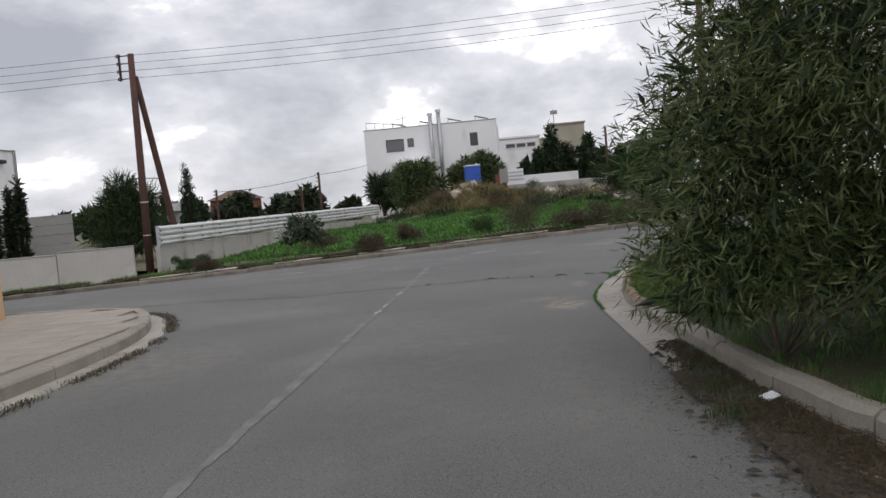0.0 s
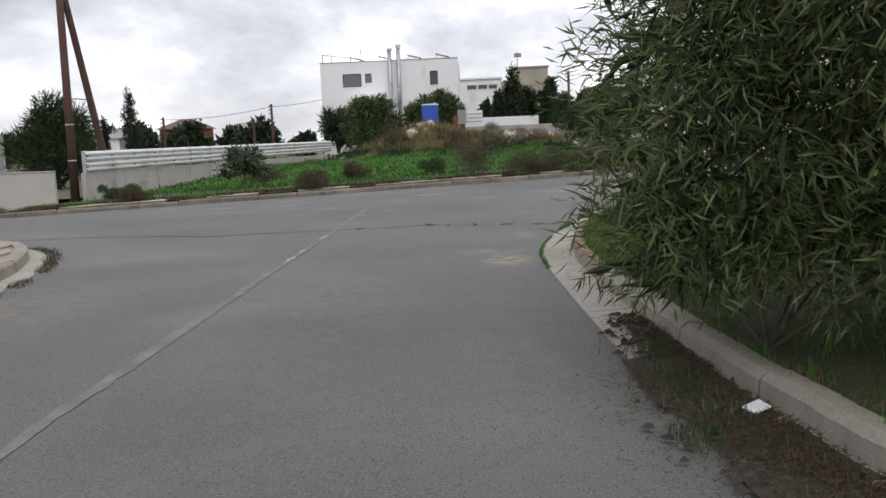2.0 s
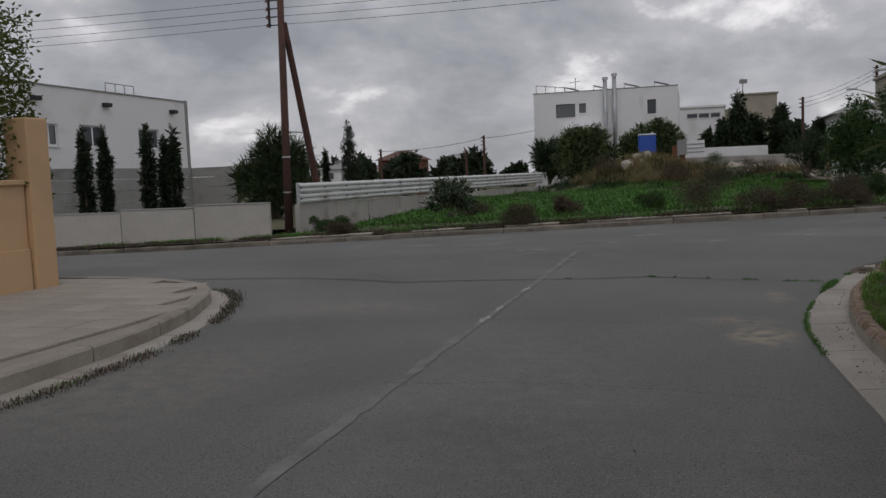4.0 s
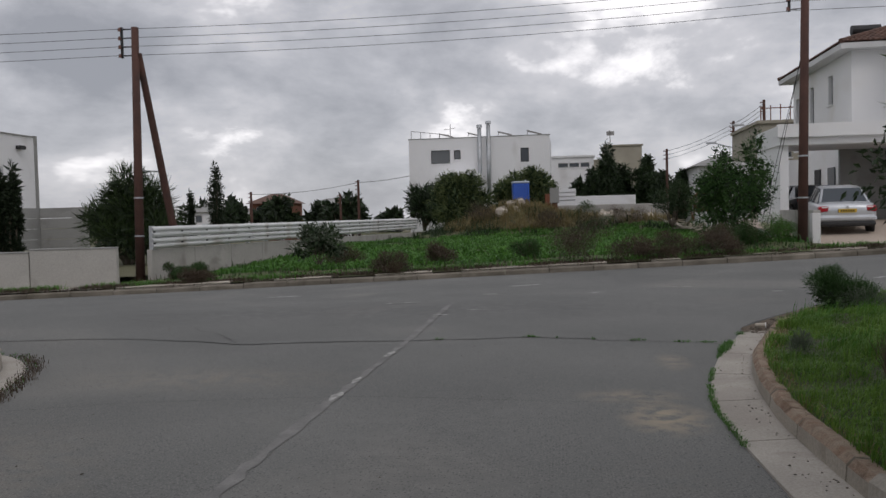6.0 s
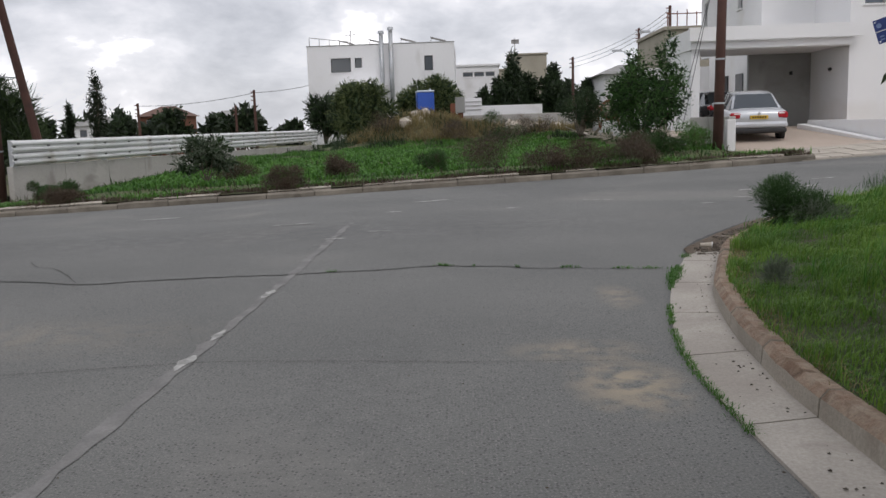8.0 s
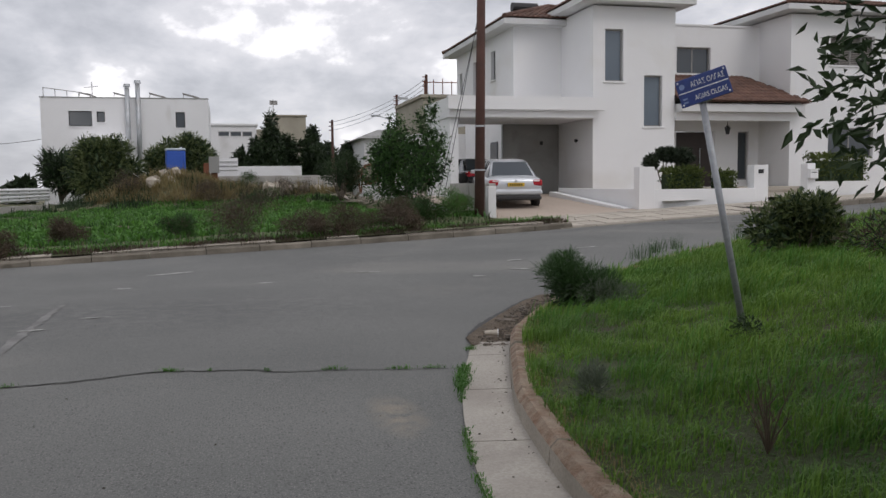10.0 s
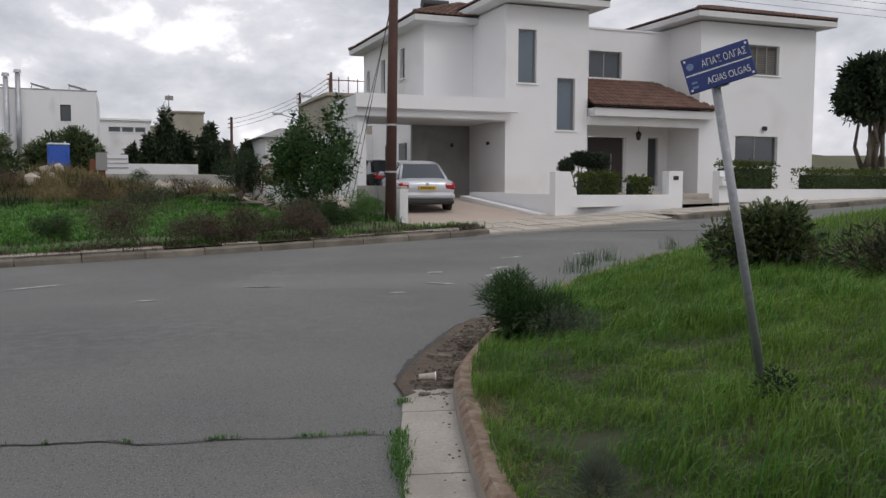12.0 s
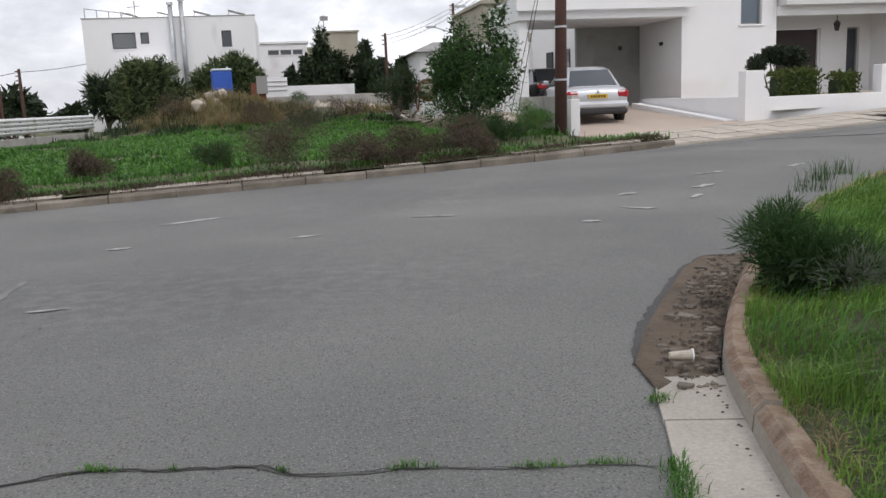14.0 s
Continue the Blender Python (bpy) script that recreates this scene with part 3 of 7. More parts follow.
def gutter_pieces():
    m = next(i for i, p in enumerate(GUTTER_RIGHT) if p[1] > 3.15)
    for i in range(0, m, 4):
        j = min(i + 4, m)
        bm = bmesh.new()
        rows = []
        for k in range(i, j + 1):
            p = GUTTER_RIGHT[k]
            q = KERB_RIGHT[int(np.argmin(np.hypot(*(KERB_RIGHT - p).T)))]
            s = 0.006 if k == i else -0.006 if k == j else 0
            rows.append([bm.verts.new((p[0], p[1] + s, -0.05)), bm.verts.new((p[0], p[1] + s, 0.016)), bm.verts.new((q[0] + 0.01, q[1] + s, 0.026)), bm.verts.new((q[0] + 0.01, q[1] + s, -0.05))])
        for r, s in zip(rows, rows[1:]):
            for c in range(3):
                bm.faces.new((r[c], s[c], s[c + 1], r[c + 1]))
        bm.faces.new(rows[0])
        bm.faces.new(rows[-1][::-1])
        bmesh.ops.recalc_face_normals(bm, faces=bm.faces)
        link("gutter_slab", bm, "gutter", gut_r)


gutter_pieces()
kerb_l = empty("kerb_left", 0, 0, 0, "pale concrete kerb round the paved corner", "kerb", "", "structure")
strip_pieces("kerb_stone", kerb_l, KERB_LEFT, 0.0, 0.14, -0.1, 0.14, 1.0, "kerb", road_z, stop=150)
gut_l = empty("gutter_left", 0, 0, 0, "narrow pale concrete gutter edged with weeds", "gutter", "", "structure")
strip_pieces("gutter_slab", gut_l, KERB_LEFT, -0.2, -0.004, -0.1, 0.018, 1.5, "gutter", road_z, stop=110)
kerb_f = empty("kerb_far", 0, 0, 0, "dirty concrete kerb along the far side of the street", "kerb", "", "structure")
DROP = [next(i for i, p in enumerate(KERB_FAR) if p[0] > v) for v in (8.9, 15.4)]
strip_pieces("kerb_stone", kerb_f, KERB_FAR, 0.0, 0.15, -0.15, 0.13, 0.9, "kerb_dirty", road_z, rough=0.012, start=40, stop=DROP[0], lean=0.08, worn=0.012)
strip_pieces("kerb_stone", kerb_f, KERB_FAR, 0.0, 0.15, -0.15, 0.035, 0.9, "kerb", road_z, rough=0.004, start=DROP[0], stop=DROP[1])
strip_pieces("kerb_stone", kerb_f, KERB_FAR, 0.0, 0.15, -0.15, 0.145, 0.9, "kerb_dirty", road_z, rough=0.008, start=DROP[1])

buried = empty("buried_footway", 0, 0, 0, "pale concrete slabs of an overgrown footway behind the kerb", "pavement", "", "structure")
for x0, x1 in ((-9.4, -7.0), (-5.6, -4.4), (-3.2, -2.2), (-0.9, 2.0), (3.4, 4.2), (5.3, 8.4)):
    a0, a1 = (next(i for i, p in enumerate(KERB_FAR) if p[0] > v) for v in (x0, x1))
    strip_pieces("slab", buried, KERB_FAR, 0.17, 0.5, 0.02, 0.18, 0.7, "slab", road_z, rough=0.02, start=a0, stop=a1)

# ---------- pavements ----------
PAVE_L = [*map(tuple, offset(KERB_LEFT, 0.135)), (-60, -16)]
sheet("pavement_left", PAVE_L, 1.5, lambda x, y: road_z(x, y) + 0.115, "paving_joint", "paved corner footway of pale concrete tiles", "pavement")
pave = bpy.data.objects["pavement_left"]


def pave_tiles():
    me = bpy.data.meshes.new("tile")
    bm = box(-0.195, -0.195, 0, 0.195, 0.195, 0.03, 0.006)
    bm.to_mesh(me)
    bm.free()
    me.materials.append(M["paving"])
    poly = [tuple(p) for p in offset(KERB_LEFT, 0.2)] + [(-60, -16)]
    rng = random.Random(5)
    n = 0
    for x in np.arange(-8.2, -2.2, 0.4)[::-1]:
        for y in np.arange(-6.4, 2.2, 0.4):
            if n < 300 and inside(poly, x, y) and x > -7.8 and not (x < -5.4 and y < 1.35):
                ob = new("tile", me)
                ob.parent = pave
                ob.matrix_basis = pose(x, y, road_z(x, y) + 0.113 + rng.uniform(-0.002, 0.004), rng.uniform(-0.15, 0.15), rng.uniform(-0.15, 0.15), 0)
                n += 1


pave_tiles()
fl = offset(KERB_FAR, 0.14)
fl2 = offset(KERB_FAR, 2.1)
west = [i for i, p in enumerate(KERB_FAR) if -40 < p[0] < -9.2]
sheet("pavement_far", [tuple(fl[i]) for i in west] + [tuple(fl2[i]) for i in west[::-1]], 1.0, lambda x, y: road_z(x, y) + 0.17, "paving", "dusty narrow footway before the concrete wall", "pavement")
east = [i for i, p in enumerate(KERB_FAR) if 8.2 < p[0] < 45]


def apron_z(x, y):
    d = y - float(np.interp(x, KERB_FAR[:, 0], KERB_FAR[:, 1]))
    rise = 0.03 + 0.13 * smoothstep(0.1, 1.9, d)
    level = smoothstep(15.2, 16.4, x) + 1 - smoothstep(8.6, 9.2, x)
    return road_z(x, y) + rise * (1 - level) + 0.15 * level


fl3 = offset(KERB_FAR, 1.9)
sheet("pavement_house", [tuple(fl[i]) for i in east] + [tuple(fl3[i]) for i in east[::-1]], 0.4, apron_z, "asphalt_dark", "pale paved footway and drive crossing", "pavement")
pave_h = bpy.data.objects["pavement_house"]


def apron_slabs():
    me = bpy.data.meshes.new("slab")
    bm = box(-0.272, -0.272, 0, 0.272, 0.272, 0.03, 0.008)
    bm.to_mesh(me)
    bm.free()
    me.materials.append(M["slab"])
    rng = random.Random(9)
    for r in range(3):
        ln = offset(KERB_FAR, 0.45 + 0.6 * r)
        s = np.r_[0, np.cumsum(np.hypot(*np.diff(ln, axis=0).T))]
        for d in np.arange(s[0], s[-1], 0.6):
            x, y = np.interp(d, s, ln[:, 0]), np.interp(d, s, ln[:, 1])
            if 8.6 < x < 27:
                ob = new("slab", me)
                ob.parent = pave_h
                ob.matrix_basis = pose(x, y, apron_z(x, y) - 0.004 + rng.uniform(-0.003, 0.006), math.degrees(math.atan2(apron_z(x, y + 0.2) - apron_z(x, y - 0.2), 0.4)), -1.8, 12)


apron_slabs()
FLOOR = 0.74
sheet("driveway", [(8.55, 18.1), (13.9, 19.3), (15.6, 26.2), (15.6, 32), (9.0, 38), (8.6, 30)], 0.8, lambda x, y: (road_z(x, 17) + 0.13) * (1 - smoothstep(19, 28, y)) + FLOOR * smoothstep(19, 28, y), "drive", "pale pinkish paved driveway sloping up to the carport", "driveway")
sheet("house_yard", [(14.0, 19.4), (18, 20.2), (32, 23.6), (32, 45), (15.6, 45), (15.6, 26.2)], 2.0, lambda x, y: 0.62 + 0.012 * (x - 14), "slab", "pale paved front yard of the house", "yard")


# ---------- house with carport ----------
def window(parent, x0, x1, z0, z1, y, panes=2, glass="glass", frame_m="alu", sill=True, depth=0.14, shutter=False, back=True):
    """A recessed window in an opening: frame bars, panes, sill."""
    w = new("window")
    w.parent = parent
    w.matrix_basis = pose(x0, y, z0)
    W, H, f = x1 - x0, z1 - z0, 0.05
    bm = bmesh.new()
    box(0, depth, 0, W, depth + 0.06, f, bm=bm)
    box(0, depth, H - f, W, depth + 0.06, H, bm=bm)
    for i in range(panes + 1):
        c = i * (W - f) / panes
        box(c, depth - 0.002, f, c + f, depth + 0.058, H - f, bm=bm)
    part("window_frame", bm, frame_m, w)
    for i in range(panes):
        a, b = i * (W - f) / panes + f, (i + 1) * (W - f) / panes
        if shutter:
            bm = bmesh.new()
            for k in range(int((H - 2 * f) / 0.07)):
                z = f + 0.02 + 0.07 * k
                box(a + 0.02, -0.03, -0.004, b - 0.02, 0.03, 0.004, bm=bm, m=Matrix.Translation((0, depth + 0.03, z + 0.02)) @ Euler((0.7, 0, 0)).to_matrix().to_4x4())
            part("shutter", bm, "shutter", w)
        else:
            part("pane", box(a, depth + 0.02, f, b, depth + 0.035, H - f), glass, w)
    if back:
        # Behind shutters this is a dark sheet for the dimness inside, not cloth.
        part("curtain", box(0.02, depth + 0.11, 0.02, W - 0.02, depth + 0.13, H - 0.02), "curtain" if not shutter else "room", w)
    if sill:
        part("sill", box(-0.07, -0.05, -0.06, W + 0.07, depth, 0.0, 0.008), "white", w)
    return w


def roof_face(bm, a, b, c, d, pitch=0.21, row=0.36):
    """Barrel tiles over a roof plane: eave a to b, ridge d to c above it (c over b, d over a). Columns of half-round tiles in stepped rows."""
    a, b, c, d = map(Vector, (a, b, c, d))
    e = (b - a).normalized()
    n = e.cross((c + d) / 2 - (a + b) / 2).normalized()
    if n.z < 0:
        n = -n
    u = n.cross(e)
    if u.z < 0:
        u = -u
    L = (b - a).length
    hc, hd = (c - a), (d - a)
    sc, hc, sd, hd = hc.dot(e), hc.dot(u), hd.dot(e), hd.dot(u)
    top = max(hc, hd)
    for i in range(int(L / pitch)):
        s = (i + 0.5) * pitch
        if s < sd:
            h = hd * s / max(sd, 1e-6)
        elif s > sc:
            h = hc * (L - s) / max(L - sc, 1e-6)
        else:
            h = hd + (hc - hd) * (s - sd) / max(sc - sd, 1e-6)
        k = 0
        while k * row < h - 0.02:
            z0, z1 = k * row, min((k + 1) * row + 0.04, h + 0.03)
            prof = ((-0.105, 0.0), (-0.06, 0.045), (0.0, 0.062), (0.06, 0.045), (0.105, 0.0))
            lo = [bm.verts.new(a + e * (s + px) + u * z0 + n * (pz + 0.035)) for px, pz in prof]
            hi = [bm.verts.new(a + e * (s + px) + u * z1 + n * (pz + 0.008)) for px, pz in prof]
            for q in range(4):
                bm.faces.new((lo[q], lo[q + 1], hi[q + 1], hi[q]))
            bm.faces.new(lo[::-1])
            k += 1


def hip_roof(parent, x0, x1, y0, y1, z, rise, over=0.55, name="roof", ridge=True):
    """A hipped roof: eaves board and soffit, tile planes, hip tiles."""
    X0, X1, Y0, Y1 = x0 - over, x1 + over, y0 - over, y1 + over
    half = min(X1 - X0, Y1 - Y0) / 2
    if X1 - X0 >= Y1 - Y0:
        r0, r1 = Vector((X0 + half, (Y0 + Y1) / 2, z + rise)), Vector((X1 - half, (Y0 + Y1) / 2, z + rise))
    else:
        r0, r1 = Vector(((X0 + X1) / 2, Y0 + half, z + rise)), Vector(((X0 + X1) / 2, Y1 - half, z + rise))
    A, B, C, D = Vector((X0, Y0, z)), Vector((X1, Y0, z)), Vector((X1, Y1, z)), Vector((X0, Y1, z))
    bm = box(X0, Y0, z - 0.24, X1, Y1, z - 0.02, 0.01)
    eaves = part("eave_slab", bm, "soffit", parent, "white rendered eaves slab")
    bm = bmesh.new()
    vs = [bm.verts.new(v) for v in (A, B, C, D, r0, r1)]
    if X1 - X0 >= Y1 - Y0:
        planes = [(0, 1, 5, 4), (1, 2, 5), (2, 3, 4, 5), (3, 0, 4)]
        faces = [(A, B, r1, r0), (B, C, r1, r1), (C, D, r0, r1), (D, A, r0, r0)]
    else:
        planes = [(0, 1, 4), (1, 2, 5, 4), (2, 3, 5), (3, 0, 4, 5)]
        faces = [(A, B, r0, r0), (B, C, r1, r0), (C, D, r1, r1), (D, A, r0, r1)]
    for p in planes:
        bm.faces.new([vs[i] for i in p])
    for f in faces:
        roof_face(bm, *f)
    hips = [(A, r0), (B, r1 if X1 - X0 >= Y1 - Y0 else r0), (C, r1), (D, r0 if X1 - X0 >= Y1 - Y0 else r1)]
    if (r1 - r0).length > 0.05:
        hips.append((r0, r1))
    up = Vector((0, 0, 0.05))
    for p, q in hips:
        nseg = max(1, int((q - p).length / 0.4))
        for i in range(nseg):
            s, t = p.lerp(q, i / nseg) + up, p.lerp(q, (i + 1.1) / nseg) + up
            tube(s, t, 0.10, 0.085, 8, bm)
    return part(name, bm, "tile", parent, "brown clay barrel roof tiles")


def wall_lamp(parent, x, y, z):
    lamp = new("wall_lamp")
    lamp.parent = parent
    lamp.matrix_basis = pose(x, y, z)
    part("bracket", box(-0.04, -0.03, -0.05, 0.04, 0.0, 0.05), "darkmetal", lamp)
    part("shade", tube((0, -0.09, -0.07), (0, -0.09, 0.07), 0.06, 0.05), "darkmetal", lamp)


def build_house():
    h = empty("house", 0, 0, 0, "two-storey white rendered house with brown tiled hip roofs and a carport", "house")
    fy, my, ry = 26.0, 28.0, 26.0
    # tower and wall beside the carport
    part("wall", panel(14.7, 18.0, 0.5, 7.55, fy, 0.25, [(15.18, 15.9, 4.85, 6.73), (16.74, 17.48, 3.22, 5.09)]), "white", h)
    part("wall", box(14.7, fy + 0.25, 3.4, 14.95, 33, 7.55), "white", h)
    part("wall", box(14.7, fy + 0.25, 0.5, 14.95, 29.3, 3.4), "white", h)
    part("wall", box(17.75, fy + 0.25, 0.5, 18.0, 33, 7.55), "white", h)
    part("wall", box(14.95, 32.75, 0.5, 17.75, 33, 7.55), "white", h)
    window(h, 15.18, 15.9, 4.85, 6.73, fy, 1, "frosted", back=False)
    window(h, 16.74, 17.48, 3.22, 5.09, fy, 1, "frosted", back=False)
    # Added dark sheet close behind the windows, coloured as an unlit interior.
    part("dark_room_sheet", box(15.0, fy + 0.5, 0.8, 17.7, fy + 0.56, 7.4), "room", h)
    hip_roof(h, 14.7, 18.0, fy, 32.0, 7.85, 0.95)
    # upper block behind the carport
    part("wall", panel(12.7, 14.7, 3.9, 7.3, 29.0, 0.25), "white", h)
    bm = panel(29.25, 37.4, 3.9, 7.3, 0, 0.25, [(31.3, 31.9, 5.5, 6.7), (34.0, 34.6, 5.0, 6.6), (36.4, 36.9, 4.6, 6.4)])
    part("wall", turned(bm, Matrix(((0, -1, 0, 12.95), (1, 0, 0, 0), (0, 0, 1, 0), (0, 0, 0, 1)))), "white", h)
    part("dark_room_sheet", box(13.3, 29.4, 3.9, 13.36, 37.2, 7.2), "room", h)
    for y0, y1, z0, z1 in ((31.3, 31.9, 5.5, 6.7), (34.0, 34.6, 5.0, 6.6), (36.4, 36.9, 4.6, 6.4)):
        part("side_window", box(12.83, y0, z0, 12.87, y1, z1), "glass", h)
        part("side_sill", box(12.62, y0 - 0.05, z0 - 0.06, 12.8, y1 + 0.05, z0), "white", h)
    hip_roof(h, 12.7, 17.5, 29.0, 37.4, 7.5, 1.05)
    # carport
    part("canopy", panel(9.15, 15.0, 3.76, 4.22, 25.55, 0.2), "white", h, "white fascia of the carport roof")
    part("canopy_roof", box(9.25, 25.75, 3.5, 14.68, 29.5, 3.75), "white", h)
    part("beam", box(9.3, 25.9, 3.47, 14.7, 26.15, 3.76), "white", h)
    part("pillar", box(9.3, 25.95, 0.4, 9.6, 26.4, 3.5, 0.01), "white", h)
    part("side_wall", box(9.3, 26.4, 0.2, 9.55, 29.5, 3.5), "white", h)
    part("wall", box(12.7, 29.5, 0.5, 12.95, 36.0, 3.9), "white", h)
    part("parapet", box(9.25, 25.75, 3.75, 9.5, 29.5, 4.2), "white", h)
    part("back_wall", panel(12.35, 14.7, 0.5, 3.5, 29.3, 0.2), "greywall", h, "grey rendered carport back wall")
    part("rear_wall", panel(9.3, 14.7, 0.5, 3.5, 36.0, 0.2, [(10.4, 11.0, 0.7, 2.9)]), "white", h)
    part("rear_door", box(12.64, 33.0, 0.75, 12.69, 33.8, 2.9), "darkmetal", h)
    part("rear_window", box(12.64, 31.0, 1.6, 12.69, 31.9, 2.9), "glass", h)
    wall_lamp(h, 13.9, 26.0 + 3.2, 2.75)
    part("wall_lamp", tube((14.6, 27.4, 2.75), (14.69, 27.4, 2.78), 0.07, 0.05, 8), "darkmetal", h)
    # recessed middle with entrance
    part("wall", panel(18.0, 23.0, 0.5, 7.35, my, 0.25, [(19.2, 20.7, 5.46, 6.5), (19.2, 20.95, 0.95, 3.17), (22.0, 22.5, 1.2, 3.17)]), "white", h)
    window(h, 19.2, 20.7, 5.46, 6.5, my, 2)
    window(h, 22.0, 22.5, 1.2, 3.17, my, 1, "glass")
    door = part("front_door", box(19.22, my + 0.1, 0.95, 20.86, my + 0.16, 3.14, 0.008), "door", h, "dark brown wooden front door")
    bm = bmesh.new()
    tube((20.3, my + 0.04, 1.4), (20.3, my + 0.04, 2.5), 0.018, None, 8, bm)
    for z in (1.5, 2.4):
        tube((20.3, my + 0.04, z), (20.3, my + 0.11, z), 0.012, None, 6, bm)
    part("handle", bm, "galv", door, "long steel pull handle")
    for i in range(4):
        part("door_panel", box(19.32, my + 0.085, 1.05 + 0.52 * i, 20.1, my + 0.098, 1.5 + 0.52 * i, 0.004), "door", door)
    part("door_jamb", box(20.87, my + 0.02, 0.95, 20.94, my + 0.15, 3.14), "white", h)
    part("coping", box(17.9, my - 0.04, 7.33, 22.6, my + 0.3, 7.4), "white", h)
    # porch
    part("porch_slab", box(18.05, 25.55, 3.75, 23.3, my, 4.05, 0.01), "soffit", h, "white rendered porch eaves")
    bm = bmesh.new()
    roof_face(bm, (18.0, 25.45, 4.12), (23.5, 25.45, 4.12), (22.2, my - 0.02, 5.35), (18.0, my - 0.02, 5.35))
    roof_face(bm, (23.5, 25.45, 4.12), (23.5, my - 0.02, 4.12), (22.2, my - 0.02, 5.35), (22.2, my - 0.02, 5.35))
    vs = [bm.verts.new(p) for p in ((18.0, 25.45, 4.1), (23.5, 25.45, 4.1), (22.2, my, 5.33), (18.0, my, 5.33), (23.5, my, 4.1))]
    bm.faces.new((vs[0], vs[1], vs[2], vs[3]))
    bm.faces.new((vs[1], vs[4], vs[2]))
    part("porch_roof", bm, "tile", h, "brown clay porch roof tiles")
    part("porch_beam", box(18.0, 25.9, 3.45, 22.9, 26.15, 3.75), "white", h)
    part("porch_floor", box(18.0, 25.2, 0.4, 22.9, my, 0.94, 0.01), "slab", h)
    for i in range(3):
        part("step", box(19.6, 24.2 + 0.33 * i, 0.3, 22.6, 24.55 + 0.33 * i, 0.6 + 0.12 * i, 0.01), "slab", h)
    lantern = new("porch_lantern")
    lantern.parent = h
    lantern.matrix_basis = pose(20.75, 26.8, 3.1)
    part("rod", tube((0, 0, 0.2), (0, 0, 0.65), 0.012), "darkmetal", lantern)
    part("body", tube((0, 0, -0.12), (0, 0, 0.12), 0.06, 0.11, 6), "darkmetal", lantern)
    part("cap", tube((0, 0, 0.12), (0, 0, 0.24), 0.13, 0.02, 6), "darkmetal", lantern)
    # right block
    part("wall", panel(22.95, 28.6, 0.5, 7.55, ry, 0.25, [(24.72, 26.75, 5.63, 6.79), (24.7, 26.8, 2.02, 3.2)]), "white", h)
    part("wall", box(22.95, ry + 0.25, 0.5, 23.2, 34, 7.55), "white", h)
    part("wall", box(28.35, ry + 0.25, 0.5, 28.6, 34, 7.55), "white", h)
    part("dark_room_sheet", box(23.3, ry + 0.6, 0.8, 28.3, ry + 0.66, 7.4), "room", h)
    window(h, 24.72, 26.75, 5.63, 6.79, ry, 4, shutter=True)
    window(h, 24.7, 26.8, 2.02, 3.2, ry, 2)
    part("wall_light", tube((26.05, ry - 0.14, 3.5), (26.05, ry, 3.54), 0.1, 0.07, 8), "darkmetal", h)
    hip_roof(h, 22.95, 28.6, ry, 34.0, 7.85, 0.9)
    # aerial
    a = new("aerial")
    a.parent = h
    a.matrix_basis = pose(17.2, 28.6, 8.7)
    part("mast", tube((0, 0, 0), (0, 0, 0.55), 0.02), "darkmetal", a)
    part("boom", tube((-0.5, 0, 0.45), (0.6, 0, 0.55), 0.015), "darkmetal", a)
    for i in range(5):
        part("element", tube((-0.4 + 0.22 * i, -0.25, 0.46 + 0.02 * i), (-0.4 + 0.22 * i, 0.25, 0.46 + 0.02 * i), 0.008), "darkmetal", a)
    part("boiler", tube((13.4, 31.2, 8.45), (14.5, 31.2, 8.45), 0.2, None, 12), "darkmetal", h, "dark rooftop water tank")
    return h


build_house()


# ---------- garden wall of the house ----------
def build_garden_wall():
    w = empty("garden_wall", 0, 0, 0, "low white rendered garden wall with gate pillars", "garden wall", "", "structure")
    part("wall", box(13.35, 19.7, -0.35, 17.2, 19.95, 0.96, 0.008), "white", w)
    part("pillar", box(13.3, 19.65, -0.35, 13.8, 20.0, 1.62, 0.01), "white", w)
    part("pillar", box(17.15, 19.75, -0.35, 17.65, 20.1, 1.66, 0.01), "white", w)
    part("house_number", box(17.3, 19.735, 1.4, 17.48, 19.748, 1.52), "darkmetal", w)
    part("pillar", box(19.9, 20.9, 0.3, 20.2, 21.25, 1.72, 0.01), "white", w)
    bm = panel(20.2, 36.0, 0.2, 1.13, 21.0, 0.22)
    part("wall", bm, "white", w)
    part("side_wall", box(13.35, 19.95, 0.3, 13.55, 26.0, 0.98, 0.008), "white", w)
    ramp = box(13.0, 20.1, 0.05, 13.3, 26.0, 0.86)
    for v in ramp.verts:
        if v.co.z > 0.5 and v.co.y < 21:
            v.co.z = 0.42
    part("ramp_kerb", ramp, "white", w)
    mb = new("letterbox")
    tagged(mb, "white metal letterbox on the gate pillar", "letterbox")
    mb.matrix_basis = pose(20.05, 20.88, 1.35)
    part("body", box(-0.16, -0.12, -0.13, 0.16, 0.02, 0.16, 0.02), "white", mb)
    part("slot", box(-0.1, -0.125, 0.06, 0.1, -0.118, 0.085), "darkmetal", mb)
    part("lid", box(-0.18, -0.14, 0.16, 0.18, 0.02, 0.19, 0.006), "white", mb)
    gp = tagged(link("gate_post", box(8.2, 18.0, 0.1, 8.42, 18.22, 1.12, 0.012), "white"), "short white rendered gate post beside the driveway", "gate post")
    tagged(link("side_boundary", turned(box(0, 0, 0.0, 0.18, 7.9, 1.2, 0.01), pose(8.3, 18.24, 0, 0, 0, -7.3)), "concrete"), "grey concrete boundary wall along the drive", "wall", "", "structure")


build_garden_wall()


